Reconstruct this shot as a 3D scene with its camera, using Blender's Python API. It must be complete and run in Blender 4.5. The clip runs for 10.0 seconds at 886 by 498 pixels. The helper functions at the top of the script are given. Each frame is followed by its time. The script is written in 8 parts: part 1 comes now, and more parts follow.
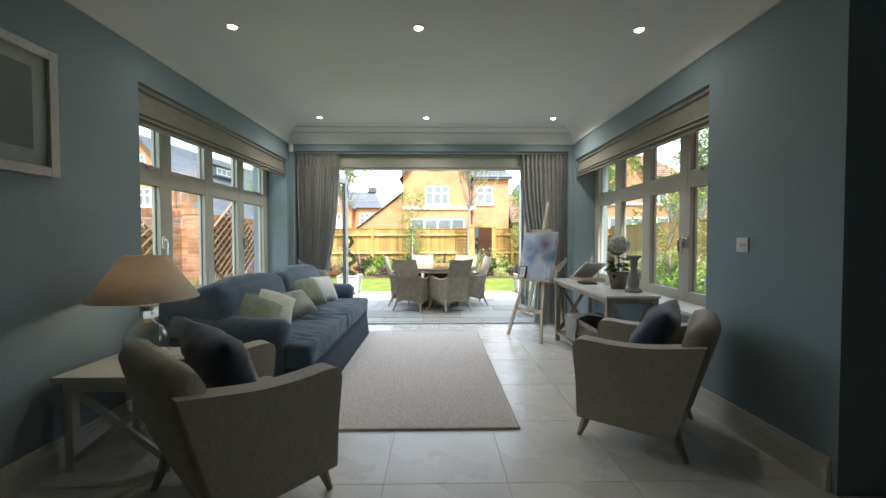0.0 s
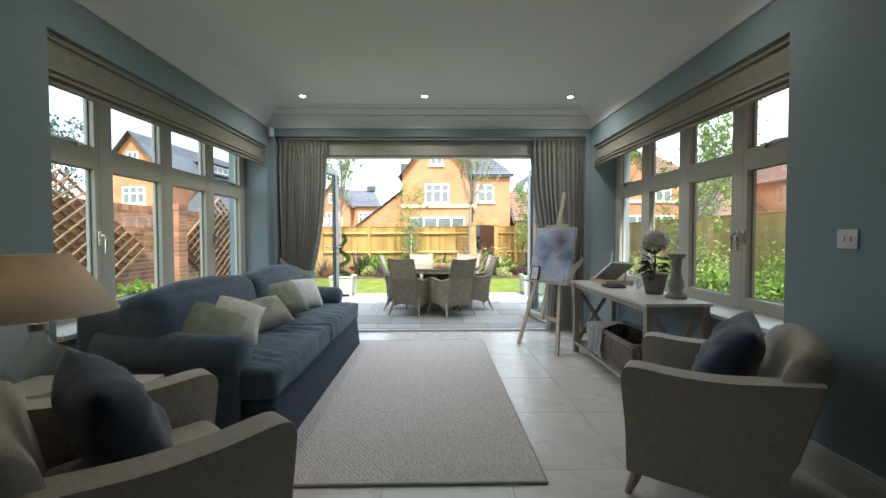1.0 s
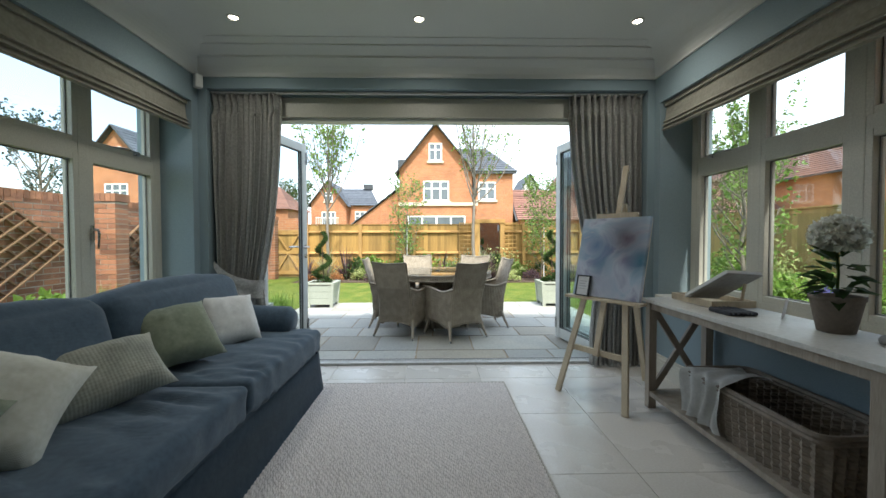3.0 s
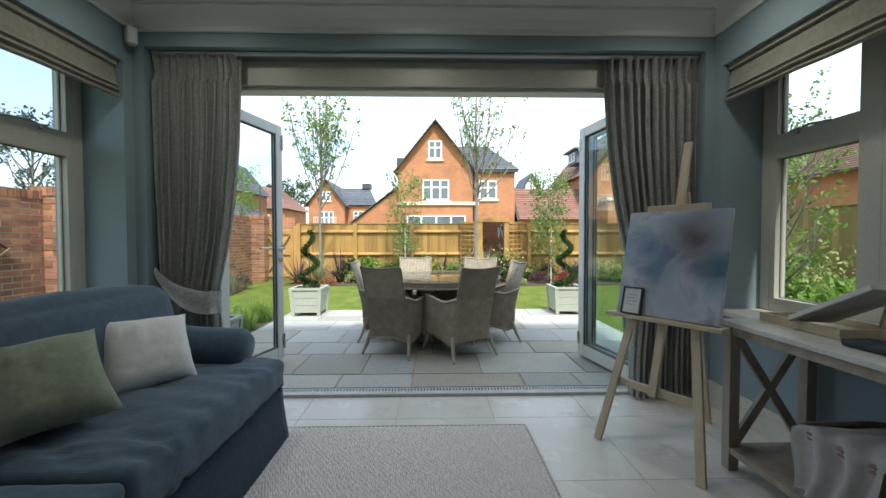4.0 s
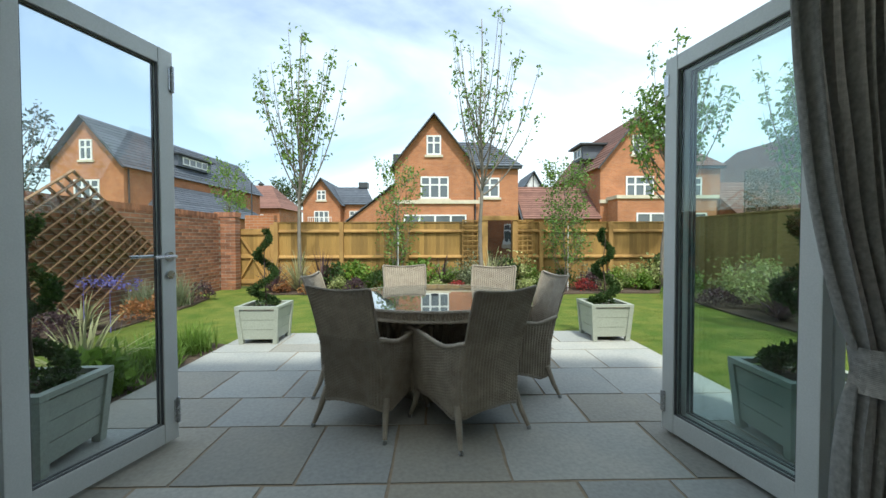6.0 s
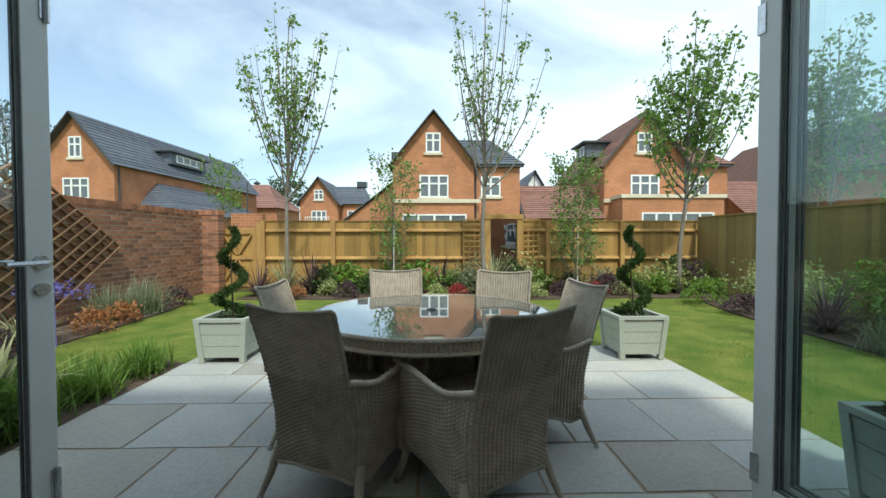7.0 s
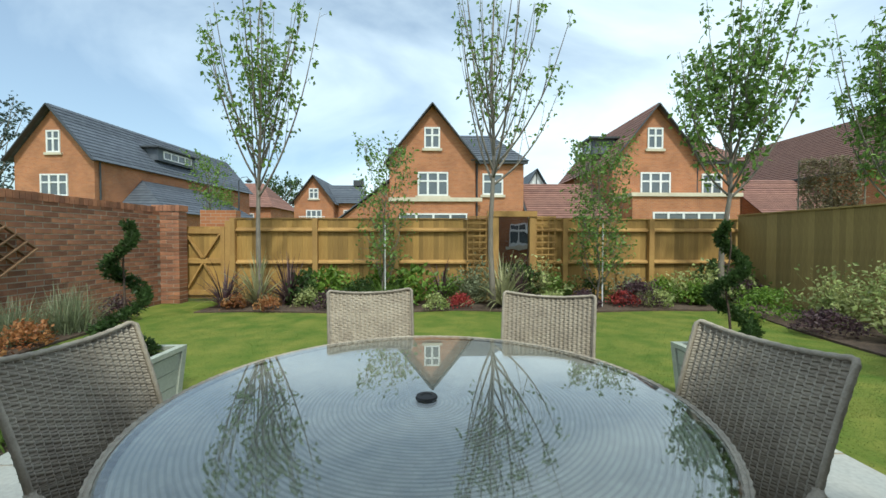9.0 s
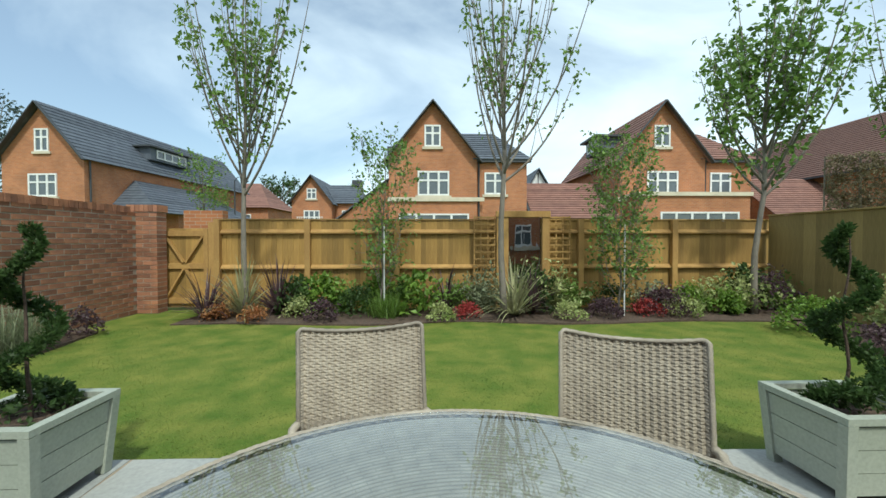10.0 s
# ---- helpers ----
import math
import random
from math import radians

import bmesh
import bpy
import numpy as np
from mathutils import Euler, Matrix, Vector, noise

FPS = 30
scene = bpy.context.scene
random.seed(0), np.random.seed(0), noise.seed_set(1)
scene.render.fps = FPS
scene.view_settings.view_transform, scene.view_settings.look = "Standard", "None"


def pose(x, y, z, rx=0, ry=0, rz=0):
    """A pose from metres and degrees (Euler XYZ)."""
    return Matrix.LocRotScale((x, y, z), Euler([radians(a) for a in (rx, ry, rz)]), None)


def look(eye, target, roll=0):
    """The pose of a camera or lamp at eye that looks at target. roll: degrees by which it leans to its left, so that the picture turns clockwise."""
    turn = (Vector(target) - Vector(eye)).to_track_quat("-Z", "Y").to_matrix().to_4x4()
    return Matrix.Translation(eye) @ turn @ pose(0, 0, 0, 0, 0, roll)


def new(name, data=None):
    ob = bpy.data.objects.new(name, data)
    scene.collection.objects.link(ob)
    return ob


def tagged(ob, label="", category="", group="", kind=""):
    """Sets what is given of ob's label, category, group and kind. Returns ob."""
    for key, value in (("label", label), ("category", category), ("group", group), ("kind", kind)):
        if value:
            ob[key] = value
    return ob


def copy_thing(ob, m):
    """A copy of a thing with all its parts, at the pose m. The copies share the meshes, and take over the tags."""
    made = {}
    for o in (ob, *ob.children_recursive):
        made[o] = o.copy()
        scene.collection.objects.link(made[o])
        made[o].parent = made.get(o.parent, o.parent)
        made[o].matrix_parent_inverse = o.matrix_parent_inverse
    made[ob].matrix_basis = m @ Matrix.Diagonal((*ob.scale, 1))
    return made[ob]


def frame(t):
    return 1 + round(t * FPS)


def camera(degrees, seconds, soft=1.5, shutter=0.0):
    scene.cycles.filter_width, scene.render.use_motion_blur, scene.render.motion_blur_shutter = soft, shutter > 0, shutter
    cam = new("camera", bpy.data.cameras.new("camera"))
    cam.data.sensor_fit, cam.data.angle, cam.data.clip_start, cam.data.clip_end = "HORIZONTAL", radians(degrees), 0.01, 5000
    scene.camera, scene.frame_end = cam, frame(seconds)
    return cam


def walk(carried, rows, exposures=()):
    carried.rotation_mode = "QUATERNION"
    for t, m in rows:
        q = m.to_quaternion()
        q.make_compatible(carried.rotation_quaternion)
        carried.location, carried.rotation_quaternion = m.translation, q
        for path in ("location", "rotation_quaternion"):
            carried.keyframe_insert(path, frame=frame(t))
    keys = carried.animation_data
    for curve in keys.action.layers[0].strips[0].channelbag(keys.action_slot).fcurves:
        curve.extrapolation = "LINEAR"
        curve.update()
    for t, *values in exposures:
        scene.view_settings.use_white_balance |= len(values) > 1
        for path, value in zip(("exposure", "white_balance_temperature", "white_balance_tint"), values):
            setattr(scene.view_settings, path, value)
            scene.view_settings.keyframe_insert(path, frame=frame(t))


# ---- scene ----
cam = camera(96.7, 10.0)
EYE, SIDE, AHEAD, ANGLE, TURN = 1.2, 9.4, 6.83, 1.377, -0.96
ROWS = [
    (0.0, 0.0, 0.0, 0.0, -0.0, -1.1, 0.06),
    (0.5, -0.0009, 0.043, -0.0032, -0.02, -1.15, 0.08),
    (1.0, -0.0015, 0.0891, -0.0032, -0.03, -1.18, 0.12),
    (1.5, -0.0024, 0.1406, -0.0042, -0.07, -1.17, 0.04),
    (2.0, -0.0036, 0.1925, -0.0045, -0.11, -1.16, 0.04),
    (2.5, -0.0041, 0.2437, -0.0065, -0.13, -1.15, 0.09),
    (4.0, -0.007, 0.3976, -0.0077, -0.2, -1.11, 0.06),
    (4.5, -0.0068, 0.4516, -0.0078, -0.21, -1.11, 0.07),
    (5.0, -0.007, 0.5033, -0.0071, -0.24, -1.1, 0.05),
    (5.5, -0.0066, 0.558, -0.0071, -0.27, -1.07, 0.09),
    (7.0, -0.0054, 0.7122, -0.008, -0.32, -1.02, 0.05),
    (7.5, -0.0053, 0.7602, -0.0088, -0.35, -0.97, -0.01),
    (8.0, -0.0058, 0.81, -0.0089, -0.4, -0.97, 0.05),
    (8.5, -0.0062, 0.8532, -0.0082, -0.4, -0.97, 0.03),
    (9.0, -0.0072, 0.9006, -0.007, -0.44, -0.97, -0.04),
    (9.5, -0.0121, 0.9498, -0.0046, -0.47, -0.96, -0.04),
    (10.0, -0.0165, 0.9991, -0.0023, -0.52, -0.94, 0.03),
]
EXPOSURES = [(0.0, 2.58, 6600, 9), (1.0, 2.34, 6550, 8), (2.5, 1.94, 6500, 6), (4.5, 1.34, 6400, 5), (5.5, 1.05, 6350, 2), (7.0, 0.74, 6300, -1), (8.5, 0.64, 6250, -2), (10.0, 0.50, 6250, -3)]
walk(cam, [(t, pose(0, 0, EYE, 0, 0, TURN) @ pose(SIDE * x, AHEAD * y, SIDE * z, 90 + ANGLE * pitch, ANGLE * roll, ANGLE * yaw)) for t, x, y, z, yaw, pitch, roll in ROWS],
     exposures=EXPOSURES)

# ---- world and sun ----
SUN_UP, SUN_FROM = radians(55.5), Vector((0.23, -1.0, 0.0)).normalized()
world = bpy.data.worlds.new("sky")
scene.world = world
world.use_nodes = True
wn = world.node_tree
wn.nodes.clear()
sky = wn.nodes.new("ShaderNodeTexSky")
sky.sky_type = 'NISHITA'
sky.sun_disc = False
sky.sun_elevation = SUN_UP
sky.sun_rotation = math.atan2(SUN_FROM.x, SUN_FROM.y)
sky.air_density, sky.dust_density, sky.ozone_density = 1.0, 2.0, 1.2
# thin broken cloud over the blue
wco = wn.nodes.new("ShaderNodeTexCoord")
wmap = wn.nodes.new("ShaderNodeMapping")
wmap.inputs["Scale"].default_value = (1.0, 1.0, 2.2)
wmap.inputs["Rotation"].default_value = (0.15, 0.25, 0.4)
wnoise = wn.nodes.new("ShaderNodeTexNoise")
wnoise.inputs["Scale"].default_value = 1.3
wnoise.inputs["Detail"].default_value = 7
wnoise.inputs["Roughness"].default_value = 0.52
wnoise.inputs["Distortion"].default_value = 0.5
wramp = wn.nodes.new("ShaderNodeValToRGB")
wramp.color_ramp.elements[0].position, wramp.color_ramp.elements[1].position = 0.40, 0.70
wramp.color_ramp.elements[0].color = (0.14, 0.14, 0.14, 1)
wramp.color_ramp.elements[1].color = (0.82, 0.82, 0.82, 1)
wmix = wn.nodes.new("ShaderNodeMixRGB")
wmix.inputs["Color2"].default_value = (7.3, 7.95, 8.7, 1)
wbg = wn.nodes.new("ShaderNodeBackground")
wbg.inputs["Strength"].default_value = 0.122
wout = wn.nodes.new("ShaderNodeOutputWorld")
wn.links.new(wco.outputs["Generated"], wmap.inputs["Vector"])
wn.links.new(wmap.outputs["Vector"], wnoise.inputs["Vector"])
wn.links.new(wnoise.outputs["Fac"], wramp.inputs["Fac"])
wn.links.new(wramp.outputs["Color"], wmix.inputs["Fac"])
wn.links.new(sky.outputs["Color"], wmix.inputs["Color1"])
wn.links.new(wmix.outputs["Color"], wbg.inputs["Color"])
wn.links.new(wbg.outputs["Background"], wout.inputs["Surface"])

sun = new("sun", bpy.data.lights.new("sun", "SUN"))
sun.data.energy, sun.data.angle, sun.data.color = 2.2, radians(4.5), (1.0, 0.96, 0.90)
sun.matrix_world = look(SUN_FROM * 30 * math.cos(SUN_UP) + Vector((0, 0, 30 * math.sin(SUN_UP))), (0, 0, 0))

# the lit ceiling downlights
for ly, power in ((4.80, 6.9), (2.77, 1.7)):
    for lx in (-1.40, -0.12, 1.42):
        sp = new("downlight_beam", bpy.data.lights.new("downlight_beam", "SPOT"))
        sp.data.energy, sp.data.color = power, (1.0, 0.95, 0.88)
        sp.data.spot_size, sp.data.spot_blend, sp.data.shadow_soft_size = radians(165), 1.0, 0.05
        sp.matrix_world = look((lx, ly, 2.64), (lx, ly + 0.001, 0))

# ---- materials ----
def mat(name, a, b=None, scale=6.0, rough=0.6, metal=0.0, bump=0.15, fine=60.0, spec=0.5, rand=0.0, stretch=(1, 1, 1), sheen=0.0, mottled=0.5):
    """Procedural surface: two colours mixed by a broad noise, a fine grain, a fine relief, and a shade that differs from piece to piece."""
    m = bpy.data.materials.new(name)
    m.use_nodes = True
    n, l = m.node_tree.nodes, m.node_tree.links
    p = n["Principled BSDF"]
    b = b or tuple(c * 0.82 for c in a)
    co = n.new("ShaderNodeTexCoord")
    mp = n.new("ShaderNodeMapping")
    mp.inputs["Scale"].default_value = stretch
    l.new(co.outputs["Object"], mp.inputs["Vector"])
    broad = n.new("ShaderNodeTexNoise")
    broad.inputs["Scale"].default_value, broad.inputs["Detail"].default_value = scale, 5
    grain = n.new("ShaderNodeTexNoise")
    grain.inputs["Scale"].default_value, grain.inputs["Detail"].default_value = fine, 3
    for t in (broad, grain):
        l.new(mp.outputs["Vector"], t.inputs["Vector"])
    ramp = n.new("ShaderNodeValToRGB")
    ramp.color_ramp.elements[0].position, ramp.color_ramp.elements[1].position = 0.5 - 0.35 * mottled, 0.5 + 0.35 * mottled
    ramp.color_ramp.elements[0].color, ramp.color_ramp.elements[1].color = (*a, 1), (*b, 1)
    l.new(broad.outputs["Fac"], ramp.inputs["Fac"])
    mix = n.new("ShaderNodeMixRGB")
    mix.blend_type = "OVERLAY"
    mix.inputs["Fac"].default_value = 0.25
    l.new(ramp.outputs["Color"], mix.inputs["Color1"])
    l.new(grain.outputs["Fac"], mix.inputs["Color2"])
    colour = mix.outputs["Color"]
    if rand:
        info = n.new("ShaderNodeObjectInfo")
        geo = n.new("ShaderNodeNewGeometry")
        add = n.new("ShaderNodeMath")
        add.operation = "ADD"
        l.new(info.outputs["Random"], add.inputs[0])
        l.new(geo.outputs["Random Per Island"], add.inputs[1])
        frac = n.new("ShaderNodeMath")
        frac.operation = "FRACT"
        l.new(add.outputs[0], frac.inputs[0])
        rng = n.new("ShaderNodeMapRange")
        rng.inputs["To Min"].default_value, rng.inputs["To Max"].default_value = 1 - rand, 1 + rand
        l.new(frac.outputs[0], rng.inputs["Value"])
        hsv = n.new("ShaderNodeHueSaturation")
        l.new(rng.outputs["Result"], hsv.inputs["Value"])
        l.new(colour, hsv.inputs["Color"])
        colour = hsv.outputs["Color"]
    l.new(colour, p.inputs["Base Color"])
    rr = n.new("ShaderNodeMapRange")
    rr.inputs["To Min"].default_value, rr.inputs["To Max"].default_value = max(0.02, rough - 0.1), min(1, rough + 0.1)
    l.new(broad.outputs["Fac"], rr.inputs["Value"])
    l.new(rr.outputs["Result"], p.inputs["Roughness"])
    p.inputs["Metallic"].default_value = metal
    p.inputs["Specular IOR Level"].default_value = spec
    p.inputs["Sheen Weight"].default_value = sheen
    if bump:
        bp = n.new("ShaderNodeBump")
        bp.inputs["Strength"].default_value, bp.inputs["Distance"].default_value = bump, 0.01
        l.new(grain.outputs["Fac"], bp.inputs["Height"])
        l.new(bp.outputs["Normal"], p.inputs["Normal"])
    return m


def woven(name, a, b, pitch=0.004, rough=0.9, bump=0.2, axes=("X", "Y"), slub=25.0, sheen=0.2):
    """Cloth or matting: two crossing sets of threads in relief over a slubby colour."""
    m = mat(name, a, b, scale=slub, rough=rough, bump=0, sheen=sheen, spec=0.2)
    n, l = m.node_tree.nodes, m.node_tree.links
    p = n["Principled BSDF"]
    co = n.new("ShaderNodeTexCoord")
    waves = []
    for ax in axes:
        w = n.new("ShaderNodeTexWave")
        w.bands_direction = ax
        w.inputs["Scale"].default_value = 0.314 / pitch / 1.0
        w.inputs["Distortion"].default_value = 1.2
        w.inputs["Detail"].default_value = 2
        l.new(co.outputs["Object"], w.inputs["Vector"])
        waves.append(w)
    mul = n.new("ShaderNodeMath")
    mul.operation = "ADD"
    l.new(waves[0].outputs["Fac"], mul.inputs[0])
    l.new(waves[1].outputs["Fac"], mul.inputs[1])
    bp = n.new("ShaderNodeBump")
    bp.inputs["Strength"].default_value, bp.inputs["Distance"].default_value = bump, pitch * 0.5
    l.new(mul.outputs[0], bp.inputs["Height"])
    l.new(bp.outputs["Normal"], p.inputs["Normal"])
    return m


def glass_mat(name, tint=(1, 1, 1), rough=0.0, gloss=0.045):
    m = bpy.data.materials.new(name)
    m.use_nodes = True
    n, l = m.node_tree.nodes, m.node_tree.links
    p = n["Principled BSDF"]
    n.remove(p)
    tr = n.new("ShaderNodeBsdfTransparent")
    tr.inputs["Color"].default_value = (*tint, 1)
    gl = n.new("ShaderNodeBsdfGlossy")
    gl.inputs["Roughness"].default_value = rough
    lw = n.new("ShaderNodeLayerWeight")
    lw.inputs["Blend"].default_value = 0.5
    pw = n.new("ShaderNodeMath")
    pw.operation = "POWER"
    pw.inputs[1].default_value = 4.0
    ma = n.new("ShaderNodeMath")
    ma.operation = "MULTIPLY_ADD"
    ma.inputs[1].default_value, ma.inputs[2].default_value = 0.9, gloss
    mx = n.new("ShaderNodeMixShader")
    l.new(lw.outputs["Facing"], pw.inputs[0])
    l.new(pw.outputs[0], ma.inputs[0])
    l.new(ma.outputs[0], mx.inputs["Fac"])
    l.new(tr.outputs["BSDF"], mx.inputs[1])
    l.new(gl.outputs["BSDF"], mx.inputs[2])
    l.new(mx.outputs["Shader"], n["Material Output"].inputs["Surface"])
    return m


def brick_mat(name, a, b, mortar, scale_m=0.225):
    """Brickwork of far walls: bricks 225 by 75 mm in an even bond."""
    m = bpy.data.materials.new(name)
    m.use_nodes = True
    n, l = m.node_tree.nodes, m.node_tree.links
    p = n["Principled BSDF"]
    co = n.new("ShaderNodeTexCoord")
    sep = n.new("ShaderNodeSeparateXYZ")
    l.new(co.outputs["Object"], sep.inputs["Vector"])
    add = n.new("ShaderNodeMath")
    add.operation = "ADD"
    l.new(sep.outputs["X"], add.inputs[0])
    l.new(sep.outputs["Y"], add.inputs[1])
    com = n.new("ShaderNodeCombineXYZ")
    l.new(add.outputs[0], com.inputs["X"])
    l.new(sep.outputs["Z"], com.inputs["Y"])
    br = n.new("ShaderNodeTexBrick")
    br.inputs["Color1"].default_value, br.inputs["Color2"].default_value, br.inputs["Mortar"].default_value = (*a, 1), (*b, 1), (*mortar, 1)
    br.inputs["Scale"].default_value = 1.0
    br.inputs["Brick Width"].default_value, br.inputs["Row Height"].default_value, br.inputs["Mortar Size"].default_value = 0.225, 0.075, 0.006
    l.new(com.outputs["Vector"], br.inputs["Vector"])
    no = n.new("ShaderNodeTexNoise")
    no.inputs["Scale"].default_value, no.inputs["Detail"].default_value = 0.8, 6
    l.new(co.outputs["Object"], no.inputs["Vector"])
    mx = n.new("ShaderNodeMixRGB")
    mx.blend_type = "OVERLAY"
    mx.inputs["Fac"].default_value = 0.45
    l.new(br.outputs["Color"], mx.inputs["Color1"])
    l.new(no.outputs["Fac"], mx.inputs["Color2"])
    l.new(mx.outputs["Color"], p.inputs["Base Color"])
    p.inputs["Roughness"].default_value = 0.9
    return m


BLUE = mat("blue_wall_paint", (0.255, 0.33, 0.36), (0.245, 0.315, 0.345), scale=1.2, rough=0.7, bump=0.05, fine=220, spec=0.3)
CEIL = mat("white_ceiling_paint", (0.74, 0.75, 0.72), (0.70, 0.71, 0.69), scale=0.9, rough=0.8, bump=0.03, fine=180, spec=0.2)
TRIM = mat("cream_trim_paint", (0.66, 0.64, 0.56), (0.62, 0.60, 0.53), scale=3, rough=0.45, bump=0.03, fine=120)
FRAME = mat("stone_grey_frame_paint", (0.50, 0.49, 0.42), (0.46, 0.45, 0.39), scale=4, rough=0.42, bump=0.03, fine=140)
DOORP = mat("pale_grey_door_paint", (0.70, 0.72, 0.69), (0.65, 0.67, 0.64), scale=4, rough=0.4, bump=0.03, fine=140)
TILE = mat("limestone_tile", (0.66, 0.63, 0.58), (0.60, 0.57, 0.52), scale=2.2, rough=0.28, bump=0.03, fine=90, rand=0.018)
GROUT = mat("tile_grout", (0.53, 0.505, 0.46), scale=30, rough=0.9)
SLATE = mat("grey_sandstone", (0.288, 0.303, 0.294), (0.39, 0.382, 0.345), scale=2.6, rough=0.7, bump=0.25, fine=45, rand=0.2, mottled=0.9)
sn_, sl_ = SLATE.node_tree.nodes, SLATE.node_tree.links
so_ = sn_["Principled BSDF"].inputs["Base Color"].links[0].from_socket
si_ = sn_.new("ShaderNodeObjectInfo")
sr_ = sn_.new("ShaderNodeValToRGB")
sr_.color_ramp.elements[0].position, sr_.color_ramp.elements[0].color = 0.35, (1.0, 1.0, 1.0, 1)
sr_.color_ramp.elements[1].position, sr_.color_ramp.elements[1].color = 1.0, (1.10, 1.0, 0.87, 1)
sm_ = sn_.new("ShaderNodeMixRGB")
sm_.blend_type = "MULTIPLY"
sm_.inputs["Fac"].default_value = 1.0
sl_.new(si_.outputs["Random"], sr_.inputs["Fac"])
sl_.new(so_, sm_.inputs["Color1"])
sl_.new(sr_.outputs["Color"], sm_.inputs["Color2"])
sl_.new(sm_.outputs["Color"], sn_["Principled BSDF"].inputs["Base Color"])
JOINT = mat("tan_joint_mortar", (0.34, 0.27, 0.19), (0.27, 0.215, 0.15), scale=12, rough=0.95)
GLASS = glass_mat("window_glass", (0.965, 0.985, 0.98))
ALU = mat("pale_anodised_strip", (0.52, 0.52, 0.50), scale=14, rough=0.5, bump=0.02)
STEEL = mat("brushed_steel", (0.55, 0.56, 0.57), scale=20, rough=0.28, metal=1.0, bump=0.02)
FRAMEG = mat("grey_glazing_bead", (0.22, 0.22, 0.20), scale=20, rough=0.6, bump=0.02)
DARK = mat("dark_rubber", (0.02, 0.02, 0.02), scale=20, rough=0.6, bump=0.02)
FENCE_SIDE = mat("olive_fence_timber", (0.33, 0.235, 0.082), (0.24, 0.17, 0.058), scale=3.5, rough=0.8, bump=0.3, fine=26, rand=0.22, stretch=(3, 3, 0.35), mottled=0.8)
FENCE = mat("honey_fence_timber", (0.385, 0.232, 0.064), (0.265, 0.155, 0.043), scale=3.5, rough=0.75, bump=0.3, fine=26, rand=0.28, stretch=(3, 3, 0.35), mottled=0.8)
POSTW = mat("honey_post_timber", (0.42, 0.25, 0.078), (0.32, 0.178, 0.055), scale=3, rough=0.75, bump=0.3, fine=30, rand=0.12, stretch=(2, 2, 0.6))
BROWNW = mat("brown_trellis_timber", (0.23, 0.135, 0.07), (0.165, 0.095, 0.05), scale=6, rough=0.8, bump=0.25, rand=0.25)
BRICK = mat("red_garden_brick", (0.36, 0.160, 0.082), (0.23, 0.104, 0.062), scale=5, rough=0.9, bump=0.4, fine=55, rand=0.32)
BRICKJ = mat("pale_brick_mortar", (0.42, 0.37, 0.30), (0.34, 0.30, 0.24), scale=9, rough=0.95, bump=0.3)
HOUSEB = brick_mat("orange_house_brick", (0.43, 0.165, 0.065), (0.335, 0.12, 0.05), (0.36, 0.27, 0.19))
STONE = mat("cream_stone_band", (0.62, 0.55, 0.42), scale=3, rough=0.8)
WHITEP = mat("white_window_paint", (0.78, 0.78, 0.76), scale=4, rough=0.4, bump=0.02)
SLATER = mat("blue_grey_slate", (0.095, 0.11, 0.13), (0.07, 0.08, 0.10), scale=2.5, rough=0.6, rand=0.18, bump=0.2)
CLAYD = mat("dark_clay_tile", (0.15, 0.075, 0.055), (0.11, 0.055, 0.042), scale=3, rough=0.8, bump=0.3, fine=30, mottled=0.7)
CLAYR = mat("red_clay_tile", (0.235, 0.12, 0.09), (0.18, 0.09, 0.07), scale=2.5, rough=0.8, rand=0.18, bump=0.2)
LEADG = mat("dark_grey_fascia", (0.05, 0.055, 0.06), scale=5, rough=0.5)
PANEG = mat("dark_window_pane", (0.10, 0.12, 0.135), scale=2, rough=0.06, spec=0.8, bump=0)
LAWN = mat("mown_lawn", (0.076, 0.128, 0.017), (0.182, 0.196, 0.040), scale=3.4, rough=0.9, bump=0.6, fine=80, spec=0.2, mottled=0.55)
SOIL = mat("dark_bark_mulch", (0.055, 0.038, 0.028), (0.12, 0.08, 0.055), scale=30, rough=0.95, bump=0.9, fine=70)
BARK = mat("grey_tree_bark", (0.235, 0.205, 0.165), (0.15, 0.13, 0.105), scale=12, rough=0.9, bump=0.5, stretch=(1, 1, 0.3))
WICKER = mat("weathered_wicker", (0.385, 0.335, 0.262), (0.285, 0.243, 0.188), scale=14, rough=0.6, bump=0.2, fine=160, rand=0.22)


def leaf_mat(name, a, b, rand=0.35):
    m = mat(name, a, b, scale=3, rough=0.5, bump=0, rand=rand, spec=0.4)
    n, l = m.node_tree.nodes, m.node_tree.links
    p = n["Principled BSDF"]
    src = p.inputs["Base Color"].links[0].from_socket
    tl = n.new("ShaderNodeBsdfTranslucent")
    l.new(src, tl.inputs["Color"])
    mx = n.new("ShaderNodeMixShader")
    mx.inputs["Fac"].default_value = 0.45
    l.new(p.outputs["BSDF"], mx.inputs[1])
    l.new(tl.outputs["BSDF"], mx.inputs[2])
    l.new(mx.outputs["Shader"], n["Material Output"].inputs["Surface"])
    return m


